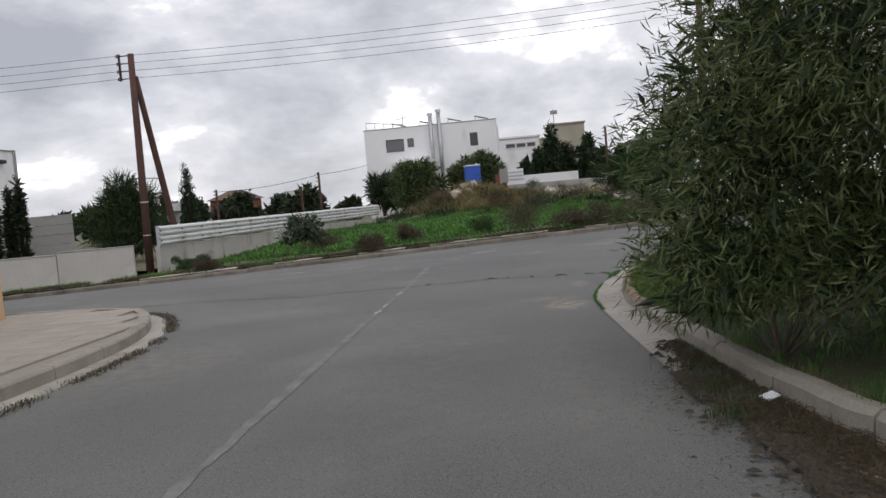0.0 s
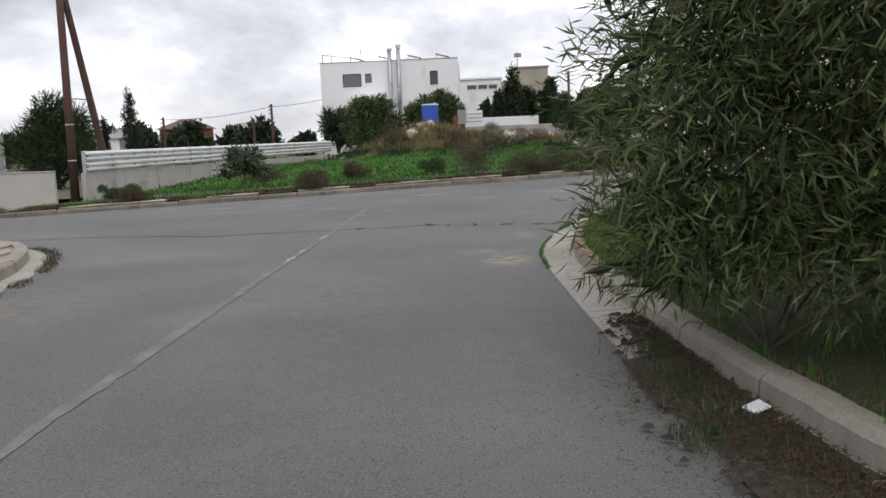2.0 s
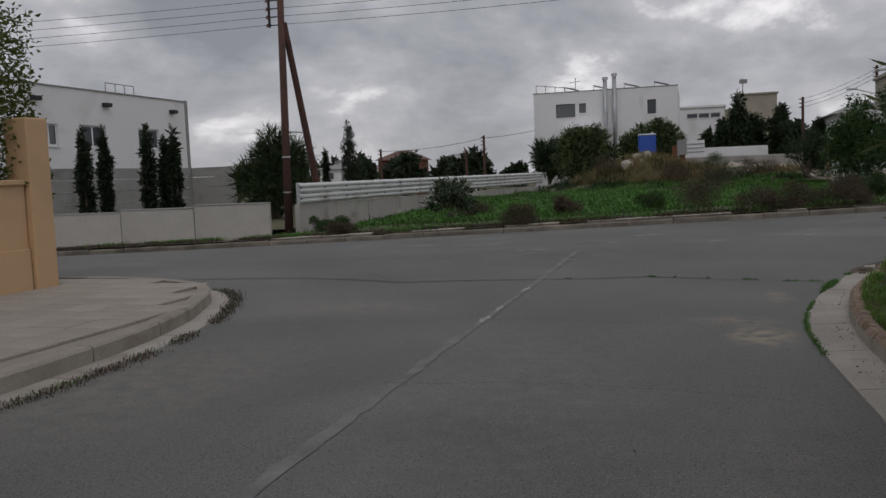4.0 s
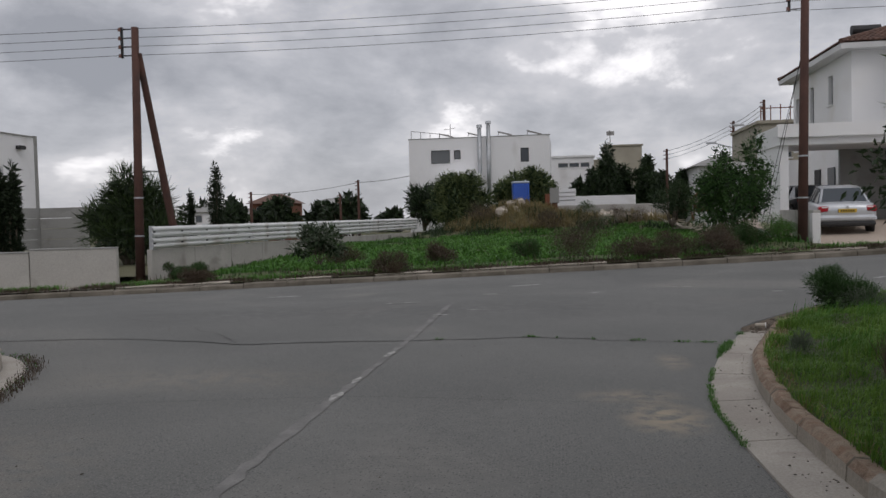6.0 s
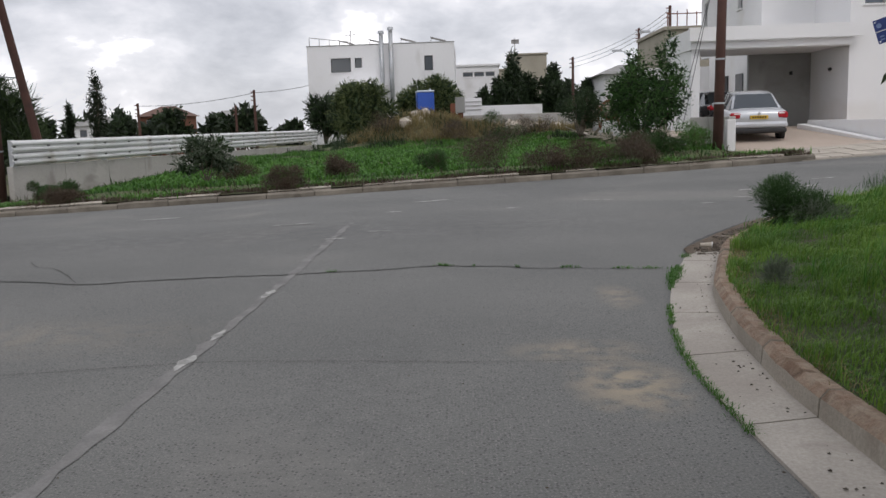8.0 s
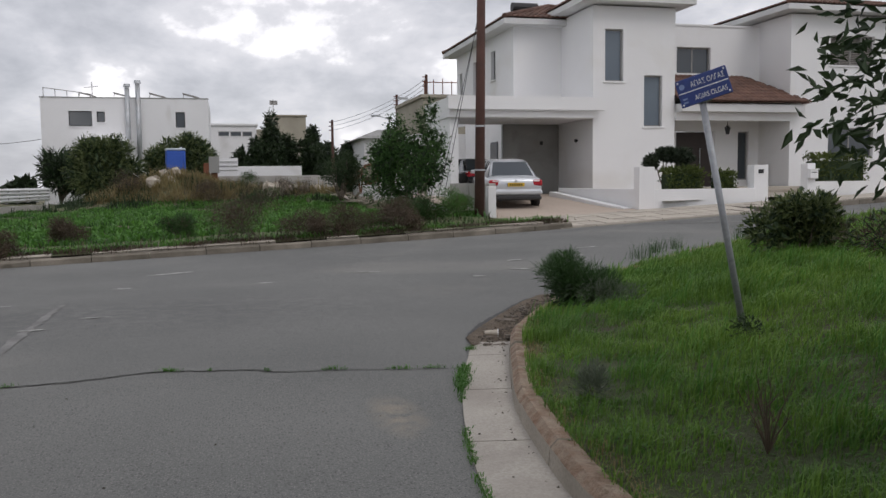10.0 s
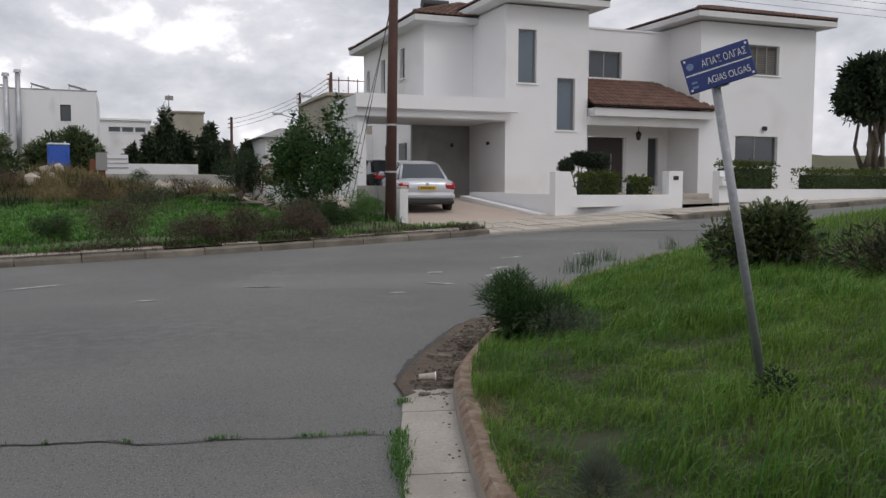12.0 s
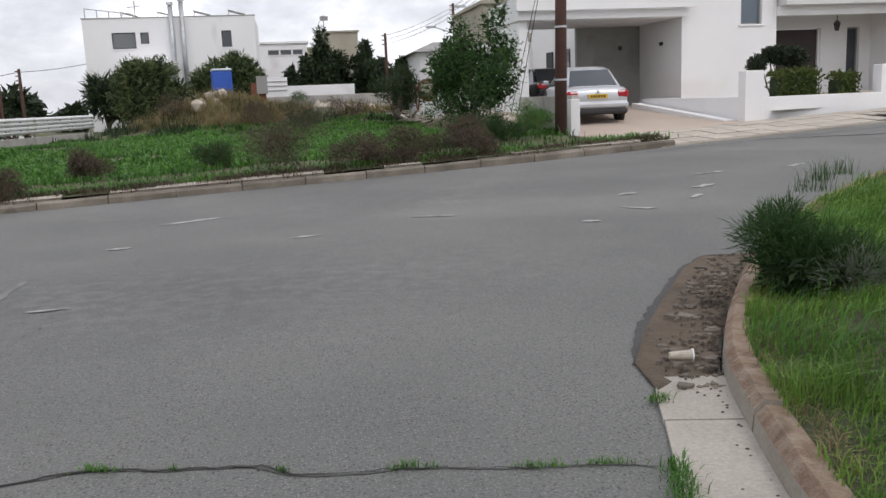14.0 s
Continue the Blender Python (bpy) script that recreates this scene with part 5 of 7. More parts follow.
def rail_fence():
    """Steel road-barrier rails fixed along the top of a concrete wall that runs back along the lot."""
    a, b = Vector((-10.1, 16.9, 0)), Vector((-7.45, 45.5, 0))
    d = (b - a).normalized()
    ang = math.degrees(math.atan2(d.y, d.x))
    L = (b - a).length
    w = empty("lot_wall", a.x, a.y, -0.6, "grey concrete wall along the empty lot", "wall", "", "structure", ang)
    n = 12
    for i in range(n):
        x0, x1 = L * i / n, L * (i + 1) / n
        part("panel", box(x0 + 0.01, -0.08, 0, x1 - 0.01, 0.08, 1.13 - 0.035 * i / n * 6, 0.012), "concrete", w)
    f = empty("rail_fence", a.x, a.y, 0, "galvanised steel barrier rails stacked on the lot wall", "fence", "", "", ang)
    prof = [(-0.0, -0.15), (0.03, -0.13), (0.08, -0.09), (0.08, -0.05), (0.02, -0.015), (0.02, 0.015), (0.08, 0.05), (0.08, 0.09), (0.03, 0.13), (0.0, 0.15)]
    for k in range(2):
        zc = 0.70 + 0.33 * k
        for i in range(7):
            x0, x1 = L * i / 7, L * (i + 1) / 7 + 0.05
            bm = bmesh.new()
            lo = [bm.verts.new((x0, -0.09 - px - 0.002 * (i % 2), zc + pz * 1.05)) for px, pz in prof]
            hi = [bm.verts.new((x1, -0.09 - px - 0.002 * (i % 2), zc + pz * 1.05)) for px, pz in prof]
            for q in range(len(prof) - 1):
                bm.faces.new((lo[q], hi[q], hi[q + 1], lo[q + 1]))
            r = part("rail", bm, "rail", f)
            r.modifiers.new("thick", "SOLIDIFY").thickness = 0.006
    for i in range(20):
        x = 0.15 + (L - 0.3) * i / 19
        part("post", box(x - 0.05, -0.085, 0.5, x + 0.05, 0.05, 1.2, 0.006), "galv", f)
        for zc in (0.70, 1.03):
            part("bolt", box(x - 0.09, -0.125, zc - 0.02, x + 0.02, -0.1, zc + 0.02), "darkmetal", f)


rail_fence()


# ---------- buildings beyond ----------
def block_window(parent, x0, x1, z0, z1, y, material="glass", frame_m="alu", bars=1):
    w = new("window")
    w.parent = parent
    w.matrix_basis = pose(x0, y, z0)
    W, H = x1 - x0, z1 - z0
    bm = bmesh.new()
    for q in ((0, 0, W, 0.06), (0, H - 0.06, W, H), (0, 0.06, 0.06, H - 0.06), (W - 0.06, 0.06, W, H - 0.06)):
        box(q[0], 0.07, q[1], q[2], 0.13, q[3], bm=bm)
    for i in range(bars):
        c = W * (i + 1) / (bars + 1)
        box(c - 0.03, 0.068, 0.06, c + 0.03, 0.128, H - 0.06, bm=bm)
    part("window_frame", bm, frame_m, w)
    part("pane", box(0.05, 0.095, 0.05, W - 0.05, 0.11, H - 0.05), material, w)
    part("sill", box(-0.05, -0.05, -0.07, W + 0.05, 0.07, 0.0), "white_far", w)
    return w


def white_house():
    h = empty("modern_house", 0, 0, 0, "white flat-roofed two-storey house with tall flue pipes", "house")
    y = 60.0
    holes = [(-8.6, -7.1, 5.36, 6.4), (-6.8, -6.27, 5.65, 6.38), (-1.62, -0.98, 5.3, 6.38), (-9.05, -8.15, 3.36, 3.75)]
    part("wall", panel(-10.35, 0.6, -1, 7.3, y, 0.3, holes), "white_far", h)
    part("side_wall", box(0.3, y + 0.3, 3.9, 0.6, y + 10, 7.3), "white_far", h)
    part("side_wall", box(-10.35, y + 0.3, -1, -10.05, y + 10, 7.3), "white_far", h)
    part("roof", box(-10.0, y + 0.3, 6.75, 0.3, y + 10, 6.95), "concrete", h)
    part("coping", box(-10.4, y - 0.03, 7.3, 0.65, y + 0.32, 7.36), "greywall", h)
    for q in holes:
        block_window(h, *q, y, "glass", "darkmetal", 0)
    part("dark_room_sheet", box(-9.9, y + 0.6, 0, 0.2, y + 0.7, 6.6), "room", h)
    for x in (-4.75, -4.05):
        part("flue", tube((x, y - 0.25, 2.0), (x, y - 0.25, 8.0 + (x > -4.5) * 0.25), 0.16, None, 12), "galv", h, "tall galvanised flue pipe", True)
        part("flue_cap", tube((x, y - 0.25, 8.05 + (x > -4.5) * 0.25), (x, y - 0.25, 8.25 + (x > -4.5) * 0.25), 0.24, 0.2, 12), "galv", h)
    for x in (-8.6, -6.3, -3.9, -1.6):
        sp = new("solar_panel")
        sp.parent = h
        sp.matrix_basis = pose(x + 1.0, y + 2, 7.72, 0, 15, 0) @ Matrix.Diagonal((0.62, 0.8, 0.8, 1))
        part("frame", box(-0.95, -0.7, -0.04, 0.95, 0.7, 0.0), "alu", sp)
        part("cells", box(-0.9, -0.65, 0.002, 0.9, 0.65, 0.012), "darkmetal", sp)
        part("leg", box(-0.85, -0.05, -0.55, -0.8, 0.05, -0.04), "alu", sp)
        part("leg", box(0.8, -0.05, -0.3, 0.85, 0.05, -0.04), "alu", sp)
    part("awning", box(-8.0, y - 2.2, 4.15, -4.6, y, 4.4), "white_far", h)
    part("awning_post", box(-7.9, y - 2.1, 0, -7.75, y - 1.95, 4.15), "white_far", h)
    r = new("roof_rail")
    r.parent = h
    for i in range(5):
        part("post", tube((-10.2 + 0.75 * i, y + 0.4, 7.3), (-10.2 + 0.75 * i, y + 0.4, 8.0 - 0.1 * i), 0.025), "alu", r)
    part("bar", tube((-10.2, y + 0.4, 8.0), (-7.2, y + 0.4, 7.6), 0.025), "alu", r)
    part("mast", tube((-7.3, y + 2, 7), (-7.3, y + 2, 8.6), 0.03), "alu", h)
    part("antenna", tube((-7.8, y + 2, 8.2), (-6.9, y + 2, 8.3), 0.02), "alu", h)
    part("slatted_screen", box(-9.6, y - 0.4, 2.4, -8.3, y - 0.3, 3.2), "white_far", h)


white_house()


def simple_house(name, label, x0, x1, y0, y1, z0, z1, wall, windows=(), roof="flat", roof_m="tile", rise=1.2, antenna=False):
    h = empty(name, 0, 0, 0, label, "house", "distant houses")
    part("wall", panel(x0, x1, z0, z1, y0, 0.3, [w for w in windows]), wall, h)
    part("side_wall", box(x0, y0 + 0.3, z0, x0 + 0.3, y1, z1), wall, h)
    part("side_wall", box(x1 - 0.3, y0 + 0.3, z0, x1, y1, z1), wall, h)
    part("dark_room_sheet", box(x0 + 0.3, y0 + 0.8, z0, x1 - 0.3, y0 + 0.9, z1 - 0.2), "room", h)
    for w in windows:
        block_window(h, *w, y0, "glass", "alu", 1 if w[1] - w[0] > 1.2 else 0)
    if roof == "flat":
        part("roof", box(x0 - 0.15, y0 - 0.15, z1, x1 + 0.15, y1, z1 + 0.18), wall, h)
    else:
        bm = bmesh.new()
        e = 0.4
        v = [bm.verts.new(p) for p in ((x0 - e, y0 - e, z1), (x1 + e, y0 - e, z1), (x1 + e, y1 + e, z1), (x0 - e, y1 + e, z1), ((x0 + x1) / 2 - (x1 - x0) * 0.2, (y0 + y1) / 2, z1 + rise), ((x0 + x1) / 2 + (x1 - x0) * 0.2, (y0 + y1) / 2, z1 + rise))]
        for q in ((0, 1, 5, 4), (1, 2, 5), (2, 3, 4, 5), (3, 0, 4), (3, 2, 1, 0)):
            bm.faces.new([v[i] for i in q])
        part("roof", bm, roof_m, h)
    if antenna:
        part("mast", tube(((x0 + x1) / 2 - 1.5, y0 + 1, z1), ((x0 + x1) / 2 - 1.5, y0 + 1, z1 + 2.0), 0.05), "alu", h)
        part("antenna", box((x0 + x1) / 2 - 1.9, y0 + 1, z1 + 1.4, (x0 + x1) / 2 - 1.0, y0 + 1.05, z1 + 1.9), "alu", h)
    return h


simple_house("long_white_house", "long white flat-roofed house with a strip window", 0.2, 4.6, 80, 88, 0, 6.8, "white_far", [(1.1, 2.1, 5.8, 6.25), (2.2, 3.2, 5.8, 6.25), (3.3, 4.2, 5.8, 6.25)])
simple_house("beige_house", "square beige house with a rooftop antenna", 6.6, 10.9, 98, 106, 0, 9.1, "beige", [], antenna=True)
simple_house("low_beige_house", "low beige wing beside the square house", 3.6, 6.6, 98, 104, 0, 7.4, "beige")
simple_house("red_roof_house", "distant reddish house with a clay tiled roof", -35.8, -31.8, 92, 100, -2, 3.3, "rust", [(-35.0, -34.2, 2.0, 2.9), (-33.4, -32.6, 2.0, 2.9)], "hip")
simple_house("far_white_house", "distant white house with a low roof", -32.0, -28.0, 105, 112, -2, 3.2, "white_far", [(-31.4, -30.6, 1.9, 2.7), (-29.8, -29.0, 1.9, 2.7)], "hip", "greywall", 0.9)
simple_house("far_gable_house", "distant white house with a shallow roof", -41, -38.2, 86, 94, -2, 2.4, "white_far", [(-40, -39.2, 1.2, 2.0)], "hip", "greywall", 1.2)
simple_house("far_flat_house", "distant white flat-roofed house", -41.2, -37.8, 100, 107, -2, 2.7, "white_far", [(-40.5, -39.6, 1.4, 2.2)])
simple_house("balcony_house", "grey-roofed house with a railed balcony behind the trees", 11.2, 17, 57, 66, 0, 4.4, "white_far", [(12.4, 13.4, 2.6, 3.9)], "hip", "greywall", 0.9)
simple_house("unfinished_building", "unfinished concrete building with rusty roof railings", 13.0, 21, 46, 54, 0, 6.2, "beige", [(13.6, 14.8, 4.2, 5.4)])
uf = bpy.data.objects["unfinished_building"]
for i in range(14):
    part("railing_post", tube((13.1 + 0.55 * i, 46.1, 6.35), (13.1 + 0.55 * i, 46.1, 7.2 + 0.06 * (i % 3)), 0.03), "rust", uf)
part("railing_bar", tube((13.1, 46.1, 7.1), (20.3, 46.1, 7.1), 0.03), "rust", uf)


def left_building():
    h = empty("white_building", 0, 0, 0, "white flat-roofed building with a grey yard wall", "building")
    T = Matrix(((0, -1, 0, -27.6), (1, 0, 0, 0), (0, 0, 1, 0), (0, 0, 0, 1)))
    holes = [(26.1, 27.2, 3.37, 4.42), (28.8, 30.7, 3.37, 4.45), (33.4, 35.3, 3.37, 4.46), (21.5, 22.6, 3.35, 4.45)]
    part("wall", turned(panel(16, 38, 0, 6.2, 0, 0.3, holes), T), "white_far", h)
    part("corner_strip", box(-27.95, 38.0, 0, -27.55, 38.25, 6.3), "greywall", h)
    part("end_wall", box(-42, 37.7, 0, -27.9, 38.0, 6.2), "white_far", h)
    part("roof", box(-42, 16, 6.05, -27.9, 37.7, 6.2), "concrete", h)
    part("coping", box(-27.95, 16, 6.2, -27.55, 38, 6.27), "greywall", h)
    part("dark_room_sheet", box(-28.6, 16.5, 0.3, -28.5, 37.5, 6.0), "room", h)
    for a, b, z0, z1 in holes:
        w = new("window")
        w.parent = h
        w.matrix_basis = T @ pose(a, 0, z0)
        W, H = b - a, z1 - z0
        bm = bmesh.new()
        for q in ((0, 0, W, 0.07), (0, H - 0.07, W, H), (0, 0.07, 0.07, H - 0.07), (W - 0.07, 0.07, W, H - 0.07), (W / 2 - 0.04, 0.07, W / 2 + 0.04, H - 0.07)):
            box(q[0], 0.1, q[1], q[2], 0.17, q[3], bm=bm)
        part("window_frame", bm, "white_far", w)
        part("pane", box(0.05, 0.12, 0.05, W - 0.05, 0.14, H - 0.05), "glass", w)
        part("sill", box(-0.06, -0.06, -0.08, W + 0.06, 0.1, 0), "white_far", w)
    for yy in (25.5, 30.5, 36.4):
        lamp = part("wall_light", box(-27.6, yy, 5.45, -27.3, yy + 0.5, 5.65, 0.02), "darkmetal", h)
    part("roof_tank", tube((-30, 24.0, 6.75), (-30, 26.0, 6.75), 0.3, None, 12), "galv", h, "rooftop solar water tank")
    for yy in (31.8, 32.6, 33.4, 34.2):
        part("roof_hoop", tube((-28.3, yy, 6.2), (-28.3, yy, 6.85), 0.025), "alu", h)
    part("roof_hoop", tube((-28.3, 31.8, 6.85), (-28.3, 34.2, 6.85), 0.025), "alu", h)
    part("mast", tube((-29.0, 22.5, 6.2), (-29.0, 22.5, 7.9), 0.03), "alu", h)
    yw = empty("yard_wall", 0, 0, 0, "grey rendered yard wall with horizontal bands", "wall", "", "structure")
    for k in range(4):
        part("band", box(-26.4 - 0.02 * (k % 2), 14, 0.0 + 0.56 * k, -26.2 - 0.03 * (k % 2), 36.5, 0.54 + 0.56 * k), "greywall", yw)
        part("end_band", box(-26.2, 36.2 + 0.02 * (k % 2), 0.0 + 0.56 * k, -23.5, 36.4 + 0.02 * (k % 2), 0.54 + 0.56 * k), "greywall", yw)


left_building()
sheet("west_yard", [(-26.4, 14.2), (-10.6, 17.2), (-7.8, 46), (-26.4, 60)], 3, lambda x, y: -0.25, "dryground", "dusty yard behind the boundary wall", "yard")


# ---------- trees around ----------
def cypress(x, y, z, h, r, seed, label="slender dark green cypress behind the concrete wall"):
    rng = random.Random(seed)
    cl = [(rng.uniform(-0.06, 0.06), rng.uniform(-0.06, 0.06), h * (0.08 + 0.86 * k / 9), r * (0.85 if k < 7 else 0.6 - 0.16 * (k - 7)) * rng.uniform(0.85, 1.1), r * (0.85 if k < 7 else 0.6 - 0.16 * (k - 7)), h * 0.10) for k in range(10)]
    return plant("cypress", label, "tree", x, y, z, cl, 2600, 0.16, 0.035, "lf_cypress", 0.06, seed, 0.5, 0.5, 0.9, "cypress trees", 900, "lf_cypress")


def on_ray(px, depth):
    """Plan place of a plant that stands depth metres off in the direction px (across tangent) from the junction."""
    return (1.72 + depth * px, -6.6 + depth)


for k, (tx, r, h) in enumerate(((-0.83, 0.37, 3.55), (-0.795, 0.27, 3.5), (-0.726, 0.33, 3.5), (-0.698, 0.2, 3.05), (-0.683, 0.24, 3.35))):
    x, y = on_ray(tx, 28.5)
    cypress(x, y, -0.1, h + 0.2, r, 20 + k)
pine = [(0, 0, 1.0, 1.5, 1.5, 0.8), (0.3, 0.2, 2.0, 1.3, 1.3, 0.8), (-0.9, 0, 1.7, 0.8, 0.8, 0.6), (0.9, 0.1, 2.5, 0.7, 0.7, 0.7), (0.1, 0, 3.0, 0.6, 0.6, 0.7), (-0.3, 0.2, 2.6, 0.7, 0.7, 0.5), (1.3, 0, 1.2, 0.8, 0.8, 0.8)]
plant("pine_tree", "bushy green pine behind the concrete wall", "tree", -14.6, 24.0, -0.25, pine, 10000, 0.42, 0.024, "lf_pine", 0.12, 31, 0.6, 0.5, 0.7, "", 1500, "lf_cypress")
cyp = cypress(-20.0, 45, 0.3, 4.7, 0.62, 33, "tall ragged dark cypress beyond the rail fence")
cypress(-22.6, 47, 0.2, 3.0, 0.2, 34, "tall ragged dark cypress beyond the rail fence")
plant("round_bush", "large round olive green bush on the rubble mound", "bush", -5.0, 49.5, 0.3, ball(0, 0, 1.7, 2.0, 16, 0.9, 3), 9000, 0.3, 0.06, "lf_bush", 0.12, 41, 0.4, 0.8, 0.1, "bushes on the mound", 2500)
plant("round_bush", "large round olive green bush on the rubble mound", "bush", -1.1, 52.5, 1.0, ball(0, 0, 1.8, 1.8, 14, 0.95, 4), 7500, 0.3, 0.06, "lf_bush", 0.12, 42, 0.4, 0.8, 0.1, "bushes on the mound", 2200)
plant("palm_bush", "dark spiky shrub at the end of the fence", "bush", -8.6, 56, 0.3, ball(0, 0, 1.4, 1.5, 10, 1.0, 6), 2500, 0.55, 0.07, "lf_cypress", 0.1, 43, 0.4, 0.8, 0.2, "", 500)


def spire(h, r, seed):
    """Clumps for an uneven tree that narrows upward, with a few side shoots."""
    rg = random.Random(seed)
    out = []
    for k in range(11):
        t = k / 10
        q = r * (1 - 0.75 * t) * rg.uniform(0.75, 1.1)
        out.append((rg.uniform(-0.35, 0.35) * r * (1 - t), rg.uniform(-0.3, 0.3) * r, h * (0.22 + 0.72 * t), q, q, h * 0.11))
    for k in range(6):
        a, t = rg.uniform(0, 6.28), rg.uniform(0.15, 0.75)
        out.append((r * 0.8 * math.cos(a), r * 0.8 * math.sin(a), h * t, r * 0.4, r * 0.4, h * 0.09))
    return out


for k, (x, y, h, r) in enumerate(((2.8, 66, 3.6, 1.6), (4.0, 64, 4.3, 1.5), (5.0, 63, 6.2, 1.7), (6.4, 64, 4.6, 1.6), (8.1, 62, 5.1, 1.5), (9.4, 64, 3.9, 1.6), (10.8, 63, 4.0, 1.5), (13.2, 58, 4.6, 1.5))):
    plant("yard_tree", "uneven dark green tree behind the yard wall", "tree", x, y, 0.3, spire(h, r, 200 + k), 5200, 0.34, 0.09, "lf_dark", 0.14, 44 + k, 0.5, 0.9, 0.25, "trees behind the yard", 700, "lf_cypress")
plant("mound_shrub", "dark green upright shrub beside the rubble", "bush", 7.0, 38, 0.5, ball(0, 0, 1.1, 1.15, 9, 1.1, 12), 3000, 0.2, 0.05, "lf_dark", 0.06, 48, 0.4, 0.8, 0.5)
plant("green_tree", "loose light green young tree by the drive", "tree", 7.0, 21.4, 0.2, ball(-0.2, 0, 1.5, 1.05, 20, 1.2, 14) + [(-0.5, 0, 0.8, 0.9, 0.8, 0.6), (0.35, 0, 2.7, 0.4, 0.4, 0.6), (0.7, 0, 2.2, 0.4, 0.4, 0.5), (-0.5, 0, 2.6, 0.4, 0.35, 0.5), (0.55, 0, 3.2, 0.22, 0.22, 0.4), (-1.0, 0.2, 1.9, 0.4, 0.4, 0.4)], 13000, 0.1, 0.034, "lf_bright", 0.035, 49, 0.6, 0.9, 0.1, "", 1600, "lf_dark")
plant("hill_tree", "large dark green tree beside the house", "tree", 36.6, 30.5, 0.6, ball(0, 0, 5.4, 1.7, 16, 0.85, 15) + [(0, 0, 4.6, 1.6, 1.6, 0.9)], 8000, 0.3, 0.12, "lf_dark", 0.2, 50, 0.4, 0.9, 0.1, "", 2000, "lf_cypress")
sheet("hill", [(30, 32), (60, 28), (75, 60), (40, 70), (30, 50)], 2.5, lambda x, y: 1.0 + 2.2 * smoothstep(30, 42, y) + 0.3 * noise.noise((x * 0.3, y * 0.3, 2)), "dryground", "low dry grassy hill behind the house", "hill")
plant("hill_bush", "dark green bush at the foot of the hill", "bush", 31.8, 33.5, 1.2, ball(0, 0, 1.0, 1.3, 9, 0.9, 16), 2500, 0.2, 0.06, "lf_dark", 0.06, 51)

for k in range(26):
    rng = random.Random(100 + k)
    x = -62 + 3.0 * k + rng.uniform(-1, 1)
    y = rng.uniform(76, 98)
    if -13 < x < 3:
        continue
    r = rng.uniform(1.3, 2.3)
    plant("distant_tree", "distant dark green tree along the skyline", "tree", x, y, -1.4, ball(0, 0, r * 1.15 + 0.3, r, 8, 1.0, 60 + k), 700, 0.6, 0.22, "lf_dark", 0.12, 60 + k, 0.45, 0.9, 0.1, "skyline trees", 250, "lf_cypress")


# far poles and street lamps
for k, (x, y, z, h) in enumerate(((9.35, 60, 1.2, 4.7), (14.2, 60, 1.0, 6.8), (14.6, 52, 1.0, 7.3), (-14.5, 60, 0.5, 3.8), (-23.4, 60, 0, 3.6), (-17.6, 66, 0, 3.4))):
    p = empty("far_pole", x, y, z, "distant dark wooden utility pole", "utility pole", "distant poles")
    part("shaft", tube((0, 0, -1.2), (0, 0, h), 0.12, 0.09, 10), "pole", p)
    for i in range(3):
        part("insulator", tube((-0.25, 0, h - 0.15 - 0.3 * i), (0.05, 0, h - 0.15 - 0.3 * i), 0.04), "insulator", p)
    if k in (1, 2):
        part("lamp_arm", tube((0, 0, h - 2.0), (-1.4, -0.2, h - 1.6), 0.04), "galv", p)
        part("lamp_head", box(-2.0, -0.3, h - 1.65, -1.3, -0.1, h - 1.5, 0.03), "galv", p)
for i in range(3):
    catenary("far_cable", (9.35, 60, 5.75 - 0.3 * i), (14.2, 60, 7.6 - 0.3 * i), 0.2, 0.015)
    catenary("far_cable", (14.2, 60, 7.6 - 0.3 * i), (14.6, 52, 8.1 - 0.3 * i), 0.1, 0.015)
catenary("far_cable", (-23.4, 60, 3.4), (-14.5, 60, 4.1), 0.25, 0.02)
catenary("far_cable", (-14.5, 60, 4.1), (-10.2, 61, 4.6), 0.1, 0.02)


# ---------- road surface details ----------
def ribbon(name, pts, width, material, label, category, lift=0.004, wobble=0.0, seed=1, step=0.12, taper=False):
    """A flat strip lying on the road along a line, with uneven edges."""
    rng = random.Random(seed)
    ln = curve_points(pts, step)
    ln = ln + np.array([[rng.uniform(-wobble, wobble), rng.uniform(-wobble, wobble)] for _ in ln])
    t = np.gradient(ln, axis=0)
    t /= np.hypot(t[:, 0], t[:, 1])[:, None] + 1e-9
    bm = bmesh.new()
    rows = []
    for k, (p, d) in enumerate(zip(ln, t)):
        w = width * rng.uniform(0.55, 1.3) / 2
        if taper:
            w *= min(1, 0.2 + 4 * min(k, len(ln) - 1 - k) / len(ln))
        rows.append([bm.verts.new((p[0] - s * d[1] * w, p[1] + s * d[0] * w, road_z(*p) + lift)) for s in (-1, 1)])
    for a, b in zip(rows, rows[1:]):
        bm.faces.new((a[0], b[0], b[1], a[1]))
    for f in bm.faces:
        f.normal_update()
        if f.normal.z < 0:
            f.normal_flip()
    return tagged(link(name, bm, material), label, category, "", "structure")


ribbon("road_seam", [(0.02, -14), (0.0, -6), (0.0, 0), (0.01, 3), (-0.06, 7.0)], 0.08, "seam", "pale worn seam along the middle of the side road", "road marking", 0.004, 0.012, 2)
def crack(pts, width, seed, lip=0.0):
    """A jagged open crack: a dark line that jumps sideways, in places with crumbled lips beside it."""
    ribbon("road_crack", pts, width, "crack", "dark jagged crack across the asphalt", "crack", 0.006, width * 0.9, seed, 0.035, True)
    if lip:
        ribbon("crack_lip", pts, lip, "crack_lip", "crumbled rough edge of the crack", "crack", 0.0035, lip * 0.35, seed + 40, 0.06, True)


